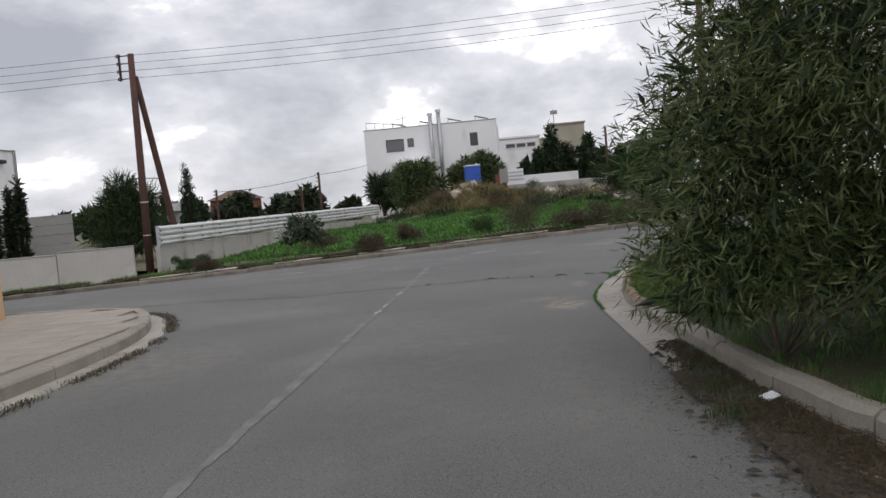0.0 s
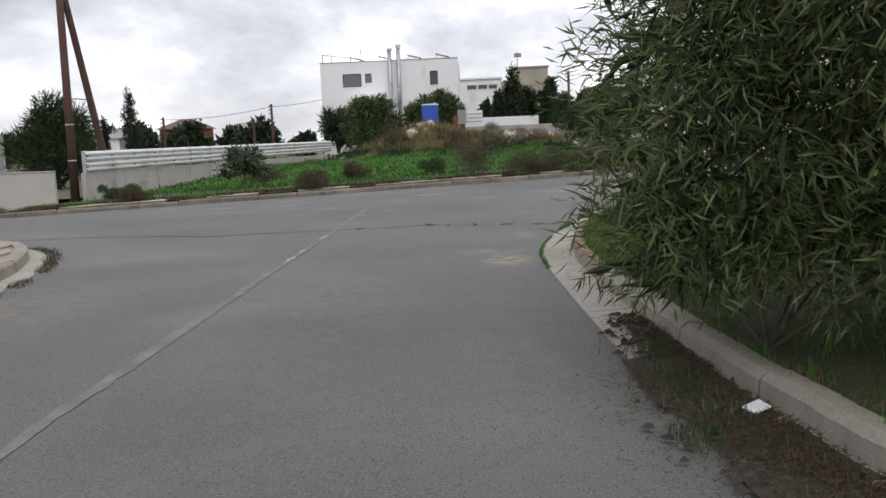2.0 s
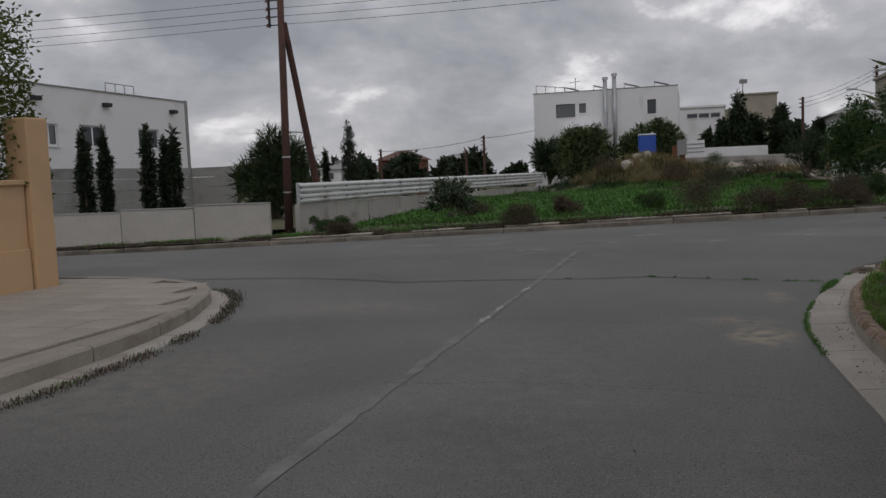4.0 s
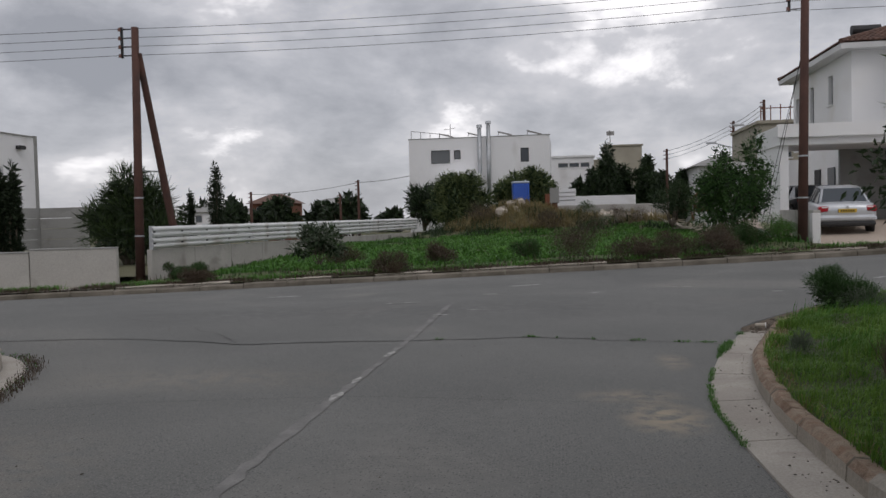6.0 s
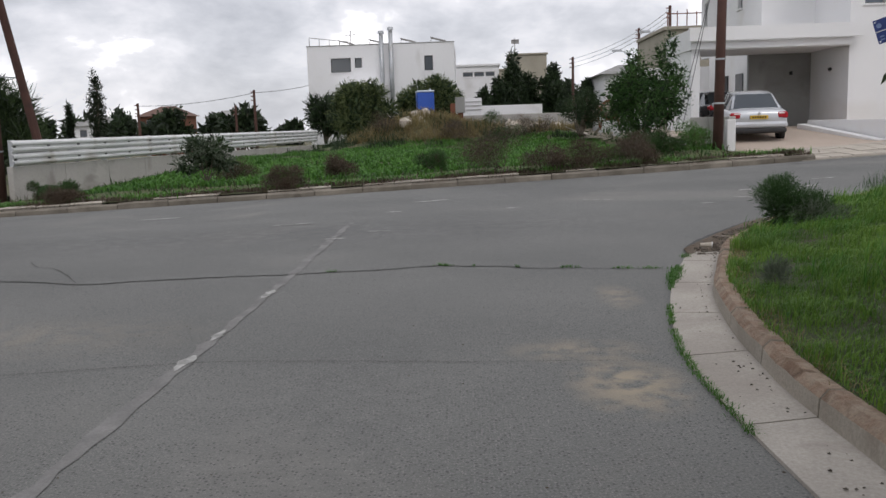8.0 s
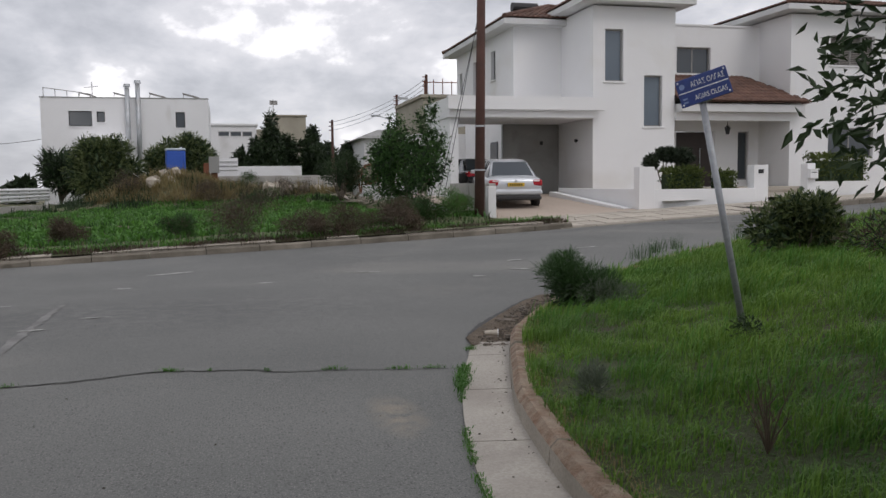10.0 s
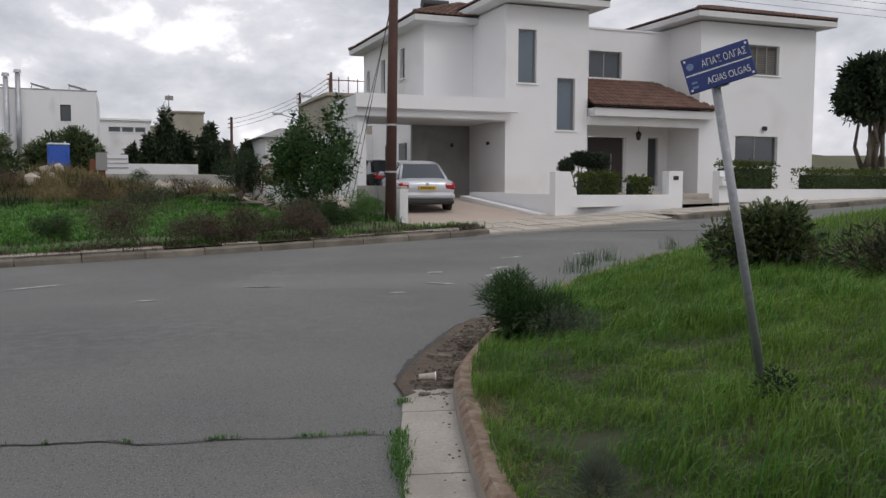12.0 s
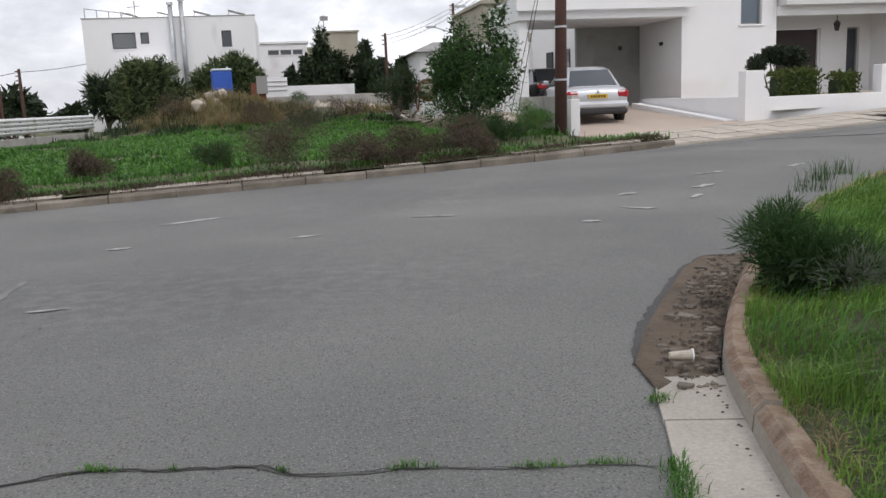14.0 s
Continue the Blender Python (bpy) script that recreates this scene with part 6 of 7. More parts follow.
CRACK_MAIN = [(-7.0, 2.3), (-3.74, 2.92), (-2.4, 2.75), (-1.71, 2.52), (-1.29, 2.6), (-0.49, 2.71), (0.0, 2.73), (0.35, 2.8), (0.67, 2.83), (1.0, 2.93), (1.25, 2.98), (1.54, 2.91), (1.83, 2.86), (1.97, 2.75), (2.2, 2.71), (2.35, 2.7), (2.58, 2.63), (2.85, 2.57), (3.04, 2.54), (3.14, 2.49)]
crack(CRACK_MAIN, 0.012, 3, 0.024)
crack([(-2.93, 4.03), (-2.6, 3.55), (-2.31, 3.35), (-1.75, 2.55)], 0.008, 4)
crack([(-3.0, -0.62), (-2.18, -0.5), (-1.53, -0.25), (-0.6, -0.08), (0.1, 0.03), (0.76, 0.0), (1.61, -0.08), (2.1, -0.1), (2.56, -0.14)], 0.0055, 5)
crack([(-0.6, -2.3), (0.22, -2.24), (0.88, -2.14), (1.69, -2.22), (2.5, -2.4)], 0.005, 6)
crack([(-4.6, 5.3), (-3.9, 4.7), (-3.4, 4.35)], 0.011, 7)
for k, (x0, y0, x1, y1, w) in enumerate(((0.0, -0.12, 0.0, 0.16, 0.075), (0.01, 1.75, 0.02, 2.05, 0.07), (0.01, 0.5, 0.0, 0.75, 0.07), (-1.14, 6.93, -0.6, 7.13, 0.09), (0.5, 10.4, 1.2, 10.7, 0.12), (0.25, 8.5, 0.5, 8.55, 0.1), (3.3, 9.2, 3.8, 9.0, 0.1), (5.5, 8.6, 5.8, 8.3, 0.1), (4.8, 7.85, 5.0, 7.8, 0.08), (5.9, 9.6, 6.2, 9.7, 0.12), (6.9, 9.7, 7.3, 9.9, 0.12), (6.5, 8.9, 6.7, 9.1, 0.1), (-3.9, 9.2, -3.2, 9.4, 0.1), (2.0, 8.3, 2.3, 8.35, 0.07), (0.3, 5.75, 0.55, 5.77, 0.06), (-0.1, 5.1, 0.15, 5.12, 0.06), (7.6, 11.0, 8.1, 11.1, 0.1), (9.0, 11.0, 9.4, 11.2, 0.1))):
    ribbon("road_mark", [(x0, y0), ((x0 + x1) / 2, (y0 + y1) / 2), (x1, y1)], w, "paint_worn", "worn white paint mark on the asphalt", "road marking", 0.008, 0.01, 30 + k, 0.05, True)
ribbon("pale_edge", [(11.5, 15.6), (13.6, 14.3), (15.5, 12.9)], 0.3, "seam", "pale concrete band across the street mouth", "road marking", 0.006, 0.02, 8)
ribbon("pale_edge", [(8.0, 15.0), (11.5, 15.6), (20, 17.2)], 0.12, "seam", "pale dusty band along the far kerb", "road marking", 0.007, 0.03, 9)
BROKEN_OUT = [(3.44, 3.12), (3.5, 3.5), (3.76, 4.0), (4.15, 4.62), (4.62, 5.32), (4.96, 5.74)]
BROKEN_IN = [tuple(p) for p in offset(KERB_RIGHT, 0.01) if 3.0 < p[1] < 5.75]
sheet("broken_gutter", BROKEN_OUT + BROKEN_IN[::-1], 0.06, lambda x, y: road_z(x, y) + 0.014 + 0.012 * noise.noise((x * 7, y * 7, 3.0)), "soil", "broken gutter filled with soil and stones", "soil", "structure", 0.004)
ribbon("dark_edge", BROKEN_OUT[1:], 0.085, "asphalt_dark", "dark crumbled asphalt edge", "road edge", 0.007, 0.012, 13, 0.08, True)


def gutter_rubble():
    """Cracked plates of the old gutter and loose stones lying in the soil."""
    rng = np.random.default_rng(91)
    out, inn = curve_points(BROKEN_OUT, 0.05), np.array(BROKEN_IN)
    verts, faces = [], []
    for k in range(260):
        t = rng.uniform(0, 1)
        a, b = out[int(t * (len(out) - 1))], inn[int(t * (len(inn) - 1))]
        p = a + (b - a) * rng.uniform(0.25, 0.95)
        r = rng.uniform(0.02, 0.06) if k < 40 else rng.uniform(0.006, 0.02)
        z = road_z(*p) + 0.012
        m, h = 6, (0.014 if k < 40 else r * 0.8) + rng.uniform(0, 0.008)
        b0 = len(verts)
        ang = np.sort(rng.uniform(0, 2 * np.pi, m))
        rad = r * rng.uniform(0.6, 1.2, m)
        for zz, q in ((z, 1.0), (z + h, 0.92)):
            verts += [(p[0] + q * rr * math.cos(g), p[1] + q * rr * math.sin(g), zz + rng.uniform(-0.002, 0.003)) for g, rr in zip(ang, rad)]
        faces += [[b0 + i, b0 + (i + 1) % m, b0 + m + (i + 1) % m, b0 + m + i] for i in range(m)] + [[b0 + m + i for i in range(m)]]
    tagged(soup("gutter_rubble", verts, faces, "rubble_dull"), "cracked concrete bits and stones in the broken gutter", "rubble", "", "stuff")


gutter_rubble()
gut = [tuple(p) for p in GUTTER_RIGHT if -15 < p[1] < -4.15]
kin = [tuple(p) for p in offset(KERB_RIGHT, 0.012) if -15 < p[1] < -4.15]
LITTER_POLY = [(x - 0.05 - 0.09 * noise.noise((y * 2.1, 4.0, 0.0)) - 0.05 * noise.noise((y * 7.0, 9.0, 0.0)), y) for x, y in gut] + kin[::-1]
sheet("leaf_litter", LITTER_POLY, 0.07, lambda x, y: 0.03 + 0.014 * noise.noise((x * 9, y * 9, 1.0)), "litter", "brown dead leaves and mulch in the gutter", "litter", "structure", 0.006)


def scatter_chips():
    """Small stones and dead leaves lying on road, gutter and verge edge."""
    rng = np.random.default_rng(12)
    verts, faces = [], []
    for k in range(1500):
        if k < 500:
            x, y = rng.uniform(-4, 3), rng.uniform(-8, 9)
            s = rng.uniform(0.002, 0.007)
        elif k < 1000:
            x, y = 3.0 + rng.normal(0, 0.16), rng.uniform(-9, -3.2)
            s = rng.uniform(0.012, 0.035)
        elif k < 1300:
            i = int(rng.integers(60, 200))
            q = KERB_RIGHT[i] + (KERB_RIGHT[i + 1] - KERB_RIGHT[i]) * rng.uniform(0, 1)
            x, y = q[0] - abs(rng.normal(0.0, 0.07)) - 0.01, q[1]
            s = rng.uniform(0.003, 0.009)
        else:
            t = rng.uniform(0, 1)
            x, y = 3.68 + 1.2 * t + rng.normal(0, 0.055), 3.2 + 2.0 * t + rng.normal(0, 0.06)
            s = rng.uniform(0.006, 0.02)
        z = road_z(x, y) + 0.003 + (0.022 if x > 2.62 else 0)
        b = len(verts)
        o = rng.uniform(0.6, 1.2, (5, 1))
        p = np.array([(-s, -s * 0.7, 0), (s, -s * 0.6, 0), (s * 0.8, s, 0), (-s * 0.9, s * 0.7, 0), (0, 0, s * 0.8)]) * o + (x, y, z)
        verts += p.tolist()
        faces += [[b, b + 1, b + 4], [b + 1, b + 2, b + 4], [b + 2, b + 3, b + 4], [b + 3, b, b + 4]]
    ob = soup("loose_chips", verts, faces, "litter")
    tagged(ob, "small stones and dead leaves scattered on the road edge", "debris", "", "stuff")


scatter_chips()


def dead_leaves():
    """Fallen leaves and twigs heaped along the gutter under the bush."""
    rng = np.random.default_rng(77)
    n = 19000
    y = rng.uniform(-10.5, -3.3, n)
    kx = np.interp(y, KERB_RIGHT[:, 1], KERB_RIGHT[:, 0])
    x = kx - 0.02 - np.abs(rng.normal(0, 0.26, n)) * np.where(y < -4.6, 1.0, 0.35)
    z = 0.032 + rng.uniform(0, 0.03, n)
    v, f = leaf_arrays(rng, np.stack([x, y, z], 1), np.tile([0.0, 0.0, 0.0], (n, 1)), 0.05, 0.008, 1.0, 0.0)
    v[:, 2] = np.maximum(0.008, 0.04 + (v[:, 2] - 0.04) * 0.35)
    tagged(soup("fallen_leaves", v.tolist(), f.tolist(), "lf_brown"), "brown fallen leaves heaped in the gutter", "leaf litter", "", "stuff")


dead_leaves()
for k, (x, y) in enumerate(((2.95, -4.6), (2.9, -4.9), (3.0, -5.2), (2.92, -4.3), (3.05, -3.8), (2.85, -5.5))):
    t = empty("gutter_weed", x, y, 0.02, "dull green weed clump growing in the gutter", "weed", "gutter weed clumps")
    rr = np.random.default_rng(140 + k)
    b = blades("foliage", np.c_[rr.normal(0, 0.07, 170), rr.normal(0, 0.09, 170), np.zeros(170)], 0.065, 0.005, "lf_fennel" if k % 2 else "lf_grey", 140 + k, 1.3, t)
    tagged(b, "", "", "", "stuff")
bottle = empty("plastic_cup", 3.68, 3.42, 0.035, "crushed clear plastic cup lying in the gutter", "litter")
part("cup", turned(tube((-0.05, 0, 0.02), (0.05, 0, 0.022), 0.018, 0.025, 12), pose(0, 0, 0, 0, 0, -15)), "card", bottle)
part("rim", turned(tube((0.05, 0, 0.022), (0.056, 0, 0.022), 0.031, None, 12), pose(0, 0, 0, 0, 0, -15)), "signwhite", bottle)
wrap = tagged(link("wrapper", turned(box(-0.05, -0.035, 0, 0.05, 0.035, 0.012, 0.004), pose(3.12, -5.25, 0.05, 12, -8, 30)), "signwhite"), "crumpled silver wrapper among dead leaves", "litter")


# ---------- verge grass ----------
def verge_places(n, x0, x1, y0, y1, seed, test=None):
    rng = np.random.default_rng(seed)
    edge = offset(KERB_RIGHT, -0.10)
    xs, ys = rng.uniform(x0, x1, n), rng.uniform(y0, y1, n)
    ok = xs > np.interp(ys, edge[:, 1], edge[:, 0])
    return [(x, y, verge_z(x, y) - 0.01) for x, y in zip(xs[ok].tolist(), ys[ok].tolist()) if test is None or test(x, y)]


def lush(x, y):
    return noise.noise((x * 0.8, y * 0.8, 7.0)) > -0.6


blades("verge_grass", verge_places(185000, 3, 8.5, -2.5, 7.5, 21, lush), 0.078, 0.006, "lf_grass", 1, 1.0, None, "fresh green grass on the verge", "grass", 1.3, 0.35)
blades("verge_grass_far", verge_places(46000, 5, 18, 2.5, 13.5, 22), 0.11, 0.012, "lf_grass", 2, 0.9, None, "fresh green grass on the verge", "grass", 1.2, 0.35)
blades("tall_grass", verge_places(26000, 3.5, 11, -1.0, 9, 23, lambda x, y: noise.noise((x * 1.1, y * 1.1, 17.0)) > 0.12), 0.19, 0.006, "lf_lush", 3, 1.2, None, "taller bent green grass", "grass", 0.9, 0.8)
blades("low_weeds", verge_places(30000, 3.0, 10, -2.0, 9, 26, lambda x, y: noise.noise((x * 1.4, y * 1.4, 47.0)) > 0.0), 0.045, 0.016, "lf_clover", 6, 1.3, None, "low broad-leaved weeds among the grass", "weeds", 0.8)
blades("dry_grass", verge_places(4500, 3, 14, -2, 12, 24, lambda x, y: noise.noise((x * 0.9, y * 0.9, 27.0)) > 0.12), 0.085, 0.0045, "lf_grass_dry", 4, 1.3, None, "dry straw among the grass", "grass", 0.8)
blades("shaded_grass", verge_places(26000, 3.2, 9, -9.5, -2.3, 25), 0.08, 0.007, "lf_clover", 5, 1.0, None, "short grass under the bush", "grass", 1.2)


def weed_line(name, line, i0, i1, side, n, height, material, seed, jitter=0.04, z=0.01, width=0.007):
    rng = np.random.default_rng(seed)
    out = []
    ln = offset(line, side)
    for _ in range(n):
        t = rng.uniform(i0, i1)
        if noise.noise((t * 0.35, seed, 0.0)) < -0.12:
            continue
        i = int(t)
        p = ln[i] + (ln[min(i + 1, len(ln) - 1)] - ln[i]) * (t - i) + rng.normal(0, jitter, 2)
        out.append((p[0], p[1], road_z(*p) + z))
    return blades(name, out, height, width, material, seed, 1.3, None, "weeds growing along the joint", "weeds")


G0, G1, G2 = (next(i for i, p in enumerate(GUTTER_RIGHT) if p[1] > v) for v in (-1.6, 1.8, 3.0))
weed_line("gutter_weeds", GUTTER_RIGHT, G0, G1, 0.0, 1500, 0.026, "lf_clover", 31, 0.012, 0.01, 0.005)
weed_line("gutter_grass", GUTTER_RIGHT, G1, G2, 0.0, 1100, 0.045, "lf_clover", 39, 0.025, 0.01, 0.005)
weed_line("gutter_weeds_left", KERB_LEFT, 30, 110, -0.23, 1500, 0.03, "lf_clover", 32, 0.035)
weed_line("gutter_straw_left", KERB_LEFT, 30, 110, -0.26, 9000, 0.035, "lf_scrub", 33, 0.05)
weed_line("kerb_straw", KERB_RIGHT, 40, 230, -0.17, 6500, 0.07, "lf_grass_dry", 34, 0.035, 0.11, 0.004)
weed_line("kerb_straw_bush", KERB_RIGHT, 44, 96, 0.2, 2600, 0.05, "lf_brown", 35, 0.12, 0.03, 0.005)
weed_line("far_kerb_weeds", KERB_FAR, 130, 205, 0.6, 16000, 0.1, "lf_scrub", 36, 0.16, 0.17, 0.014)
weed_line("far_kerb_fringe", KERB_FAR, 125, 205, 0.27, 9000, 0.09, "lf_scrub", 38, 0.06, 0.13, 0.012)
weed_line("far_kerb_green", KERB_FAR, 135, 205, 0.85, 9000, 0.17, "lf_lot", 37, 0.2, 0.14, 0.025)
rng_c = np.random.default_rng(40)
cw = np.array(CRACK_MAIN)
cx = np.concatenate([rng_c.normal(c, w, n) for c, w, n in ((1.3, 0.04, 60), (1.93, 0.012, 22), (2.34, 0.045, 55), (2.77, 0.04, 55), (2.97, 0.05, 60), (0.35, 0.03, 30), (1.56, 0.01, 14))])
blades("crack_weeds", [(x, float(np.interp(x, cw[:, 0], cw[:, 1])) + rng_c.normal(0, 0.008), 0.005) for x in cx], 0.03, 0.005, "lf_clover", 41, 1.5, None, "small weeds in the crack", "weeds")

# ---------- single plants on the verge ----------
fennel = empty("fennel_bush", 4.66, 4.02, verge_z(4.66, 4.02), "feathery dark green fennel clump at the road edge", "bush")
foliage("crown", fennel, [(0.05, 0, 0.2, 0.27, 0.24, 0.17), (-0.16, 0.05, 0.31, 0.17, 0.17, 0.14), (0.2, -0.1, 0.18, 0.18, 0.18, 0.14), (-0.05, 0.1, 0.38, 0.12, 0.12, 0.1)], 9000, 0.09, 0.0045, "lf_fennel", 61, 0.5, 0.8, 0.5)
# Dark leaves low in the clump, coloured for the shade inside it.
foliage("inner_shade_leaves", fennel, [(0, 0, 0.14, 0.24, 0.22, 0.1), (0.1, 0, 0.15, 0.2, 0.2, 0.1)], 700, 0.1, 0.03, "lf_dark", 62, 0.6, 1.0, 0.4)
limbs("stem", fennel, (0, 0, 0), [(0.1, 0, 0.28), (-0.2, 0, 0.3), (0.2, -0.1, 0.22)], 0.01, "lf_fennel")
plant("grey_shrub", "small grey-leaved wormwood beside the fennel", "plant", 4.75, 3.72, verge_z(4.75, 3.72), [(0, 0, 0.12, 0.2, 0.15, 0.13), (0.25, 0, 0.1, 0.15, 0.15, 0.1)], 1200, 0.05, 0.006, "lf_grey", 0.006, 63, 0.5, 0.6, 0.7)
plant("grey_tuft", "small grey-green tufted plant in the grass", "plant", 3.46, 1.02, verge_z(3.46, 1.02), [(0, 0, 0.09, 0.08, 0.08, 0.1)], 700, 0.05, 0.006, "lf_grey", 0.006, 64, 0.6, 0.4, 0.9)
plant("small_weed", "small dark leafy weed by the sign post", "plant", 4.66, 1.5, verge_z(4.66, 1.5), [(0, 0, 0.07, 0.09, 0.09, 0.08)], 220, 0.035, 0.013, "lf_dark", 0.006, 65)
dead = empty("dead_twig", 3.72, -0.05, verge_z(3.72, -0.05), "small leafless dead twig standing in the grass", "plant")
rng_t = random.Random(4)
bm = bmesh.new()
for k in range(16):
    a, r, h = rng_t.uniform(0, 6.28), rng_t.uniform(0.03, 0.12), rng_t.uniform(0.14, 0.3)
    m1 = Vector((r * 0.4 * math.cos(a), r * 0.4 * math.sin(a), h * 0.5))
    m2 = Vector((r * math.cos(a), r * math.sin(a), h))
    tube((0, 0, 0), m1, 0.004, 0.003, 5, bm)
    tube(m1, m2, 0.003, 0.0012, 5, bm)
    for q in range(2):
        tube(m1.lerp(m2, 0.4 + 0.3 * q), m1.lerp(m2, 0.6 + 0.3 * q) + Vector((rng_t.uniform(-0.04, 0.04), rng_t.uniform(-0.04, 0.04), 0.04)), 0.002, 0.001, 4, bm)
part("stem", bm, "twig", dead)
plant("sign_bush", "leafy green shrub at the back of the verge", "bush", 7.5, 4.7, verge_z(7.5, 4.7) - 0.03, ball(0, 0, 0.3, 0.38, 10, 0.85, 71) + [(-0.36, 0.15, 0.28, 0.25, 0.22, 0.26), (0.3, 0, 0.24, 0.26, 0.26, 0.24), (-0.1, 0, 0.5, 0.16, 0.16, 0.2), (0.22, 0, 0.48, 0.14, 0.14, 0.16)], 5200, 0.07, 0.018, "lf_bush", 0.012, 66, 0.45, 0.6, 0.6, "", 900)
plant("brown_scrub", "wide dark brown and green scrub on the verge", "bush", 8.1, 3.9, verge_z(8.1, 3.9) - 0.03, [(0, 0, 0.2, 0.7, 0.6, 0.3), (0.8, 0.15, 0.28, 0.75, 0.6, 0.36), (0.45, -0.65, 0.2, 0.6, 0.6, 0.26)], 7000, 0.085, 0.009, "lf_scrub", 0.012, 67, 0.5, 0.9, 0.5, "", 1200)
for k, (x, y) in enumerate(((7.9, 8.6), (8.4, 9.0), (7.3, 7.9), (10.2, 10.0), (11.2, 10.3))):
    t = empty("grass_tuft", x, y, verge_z(x, y) - 0.01, "dark grass tuft at the edge of the road", "grass tuft", "grass tufts")
    rr = np.random.default_rng(80 + k)
    b = blades("foliage", np.c_[rr.normal(0, 0.1, 70), rr.normal(0, 0.08, 70), np.zeros(70)], 0.26, 0.006, "lf_fennel", 80 + k, 0.9, t)
    tagged(b, "", "", "", "stuff")


# ---------- street sign ----------
def street_sign():
    s = empty("street_sign", 4.84, 1.76, verge_z(4.84, 1.76) - 0.01, "blue street name plate on a leaning grey steel post", "street sign")
    tip = Vector((-0.29, 0.08, 1.46))
    part("post", tube((0, 0, -0.1), tip, 0.021, 0.021, 14), "galv_dull", s, "leaning grey painted steel post", True)
    face = Matrix.Translation(tip + Vector((-0.005, -0.03, 0.055))) @ pose(0, 0, 0, 0, 0, -36) @ pose(0, 0, 0, 0, -17, 0)
    plate = part("plate", box(-0.155, -0.006, -0.085, 0.155, 0.006, 0.085, 0.004), "signblue", s, "blue enamelled plate with white lettering")
    plate.matrix_basis = face
    part("clamp", box(-0.03, 0.006, -0.09, 0.03, 0.035, -0.02, 0.004), "galv", s).matrix_basis = face
    for z0, z1, x0, x1 in ((-0.003, 0.003, -0.15, 0.15),):
        b = part("divider", box(x0, -0.009, z0, x1, -0.0065, z1), "signwhite", plate)
    for x in (-0.14, 0.14):
        for z in (-0.07, 0.07):
            part("screw", tube((x, -0.009, z), (x, -0.005, z), 0.006, None, 8), "signwhite", plate)
    part("emblem", tube((-0.122, -0.0085, 0.04), (-0.122, -0.006, 0.04), 0.017, None, 16), "emblem", plate)
    for k in range(2):
        part("small_writing", box(-0.135, -0.009, -0.042 - 0.022 * k, -0.108, -0.0065, -0.032 - 0.022 * k), "emblem", plate)
    for text, z in (("\u0391\u0393\u0399\u0391\u03a3 \u039f\u039b\u0393\u0391\u03a3", 0.022), ("AGIAS OLGAS", -0.062)):
        cu = bpy.data.curves.new("lettering", "FONT")
        cu.body, cu.size, cu.extrude, cu.align_x = text, 0.044, 0.0008, "CENTER"
        cu.materials.append(M["signwhite"])
        ob = new("lettering", cu)
        ob.parent = plate
        ob.matrix_basis = pose(0.034, -0.0085, z, 90, 0, 0) @ Matrix.Diagonal((0.72, 1.05, 1, 1))


street_sign()


# ---------- empty lot ----------
def lot_places(n, x0, x1, y0, y1, seed, test=None):
    rng = np.random.default_rng(seed)
    edge = offset(KERB_FAR, 0.2)
    xs, ys = rng.uniform(x0, x1, n), rng.uniform(y0, y1, n)
    ok = (ys > np.interp(xs, edge[:, 0], edge[:, 1])) & (xs > -10.0 + 0.092 * (ys - 17)) & (xs < 8.3 + 0.04 * np.maximum(0, ys - 18))
    return [(x, y, lot_z(x, y) - 0.02) for x, y in zip(xs[ok].tolist(), ys[ok].tolist()) if test is None or test(x, y)]


def patch(x, y, s, w):
    return noise.noise((x * s, y * s, w))


def on_mound(x, y):
    return math.exp(-(((x + 1.0) / 4.2) ** 2 + ((y - 45.0) / 4.0) ** 2)) + 0.6 * math.exp(-(((x - 5.5) / 3.5) ** 2 + ((y - 44.0) / 3.0) ** 2)) > 0.3


blades("lot_clover", lot_places(70000, -9, 8, 17.6, 41, 51, lambda x, y: patch(x, y, 0.25, 3.0) > -0.33), 0.15, 0.07, "lf_lot", 51, 1.0, None, "low bright green weeds covering the lot", "weeds", 0.8)
blades("lot_grass", lot_places(14000, -10, 8, 16, 42, 52), 0.17, 0.03, "lf_fennel", 52, 0.9, None, "dark green grass on the lot", "grass", 0.8)
blades("lot_dry_grass", lot_places(9000, -10, 9, 15, 42, 53, lambda x, y: patch(x, y, 0.4, 9.0) > 0.3 or y < 16.6 + 0.08 * x), 0.2, 0.02, "lf_scrub", 53, 1.0, None, "brown dry weeds on the lot", "weeds", 0.9)
blades("mound_grass", lot_places(26000, -7, 8, 40.5, 50, 54, on_mound), 0.42, 0.03, "lf_grass_dry", 54, 1.0, None, "tall dry straw over the rubble mound", "grass", 1.2)
blades("mound_weeds", lot_places(16000, -8, 9, 39.5, 50, 55, lambda x, y: patch(x, y, 0.5, 19.0) > 0.0), 0.4, 0.04, "lf_dark", 55, 0.9, None, "dark green weeds over the rubble mound", "weeds", 1.2)
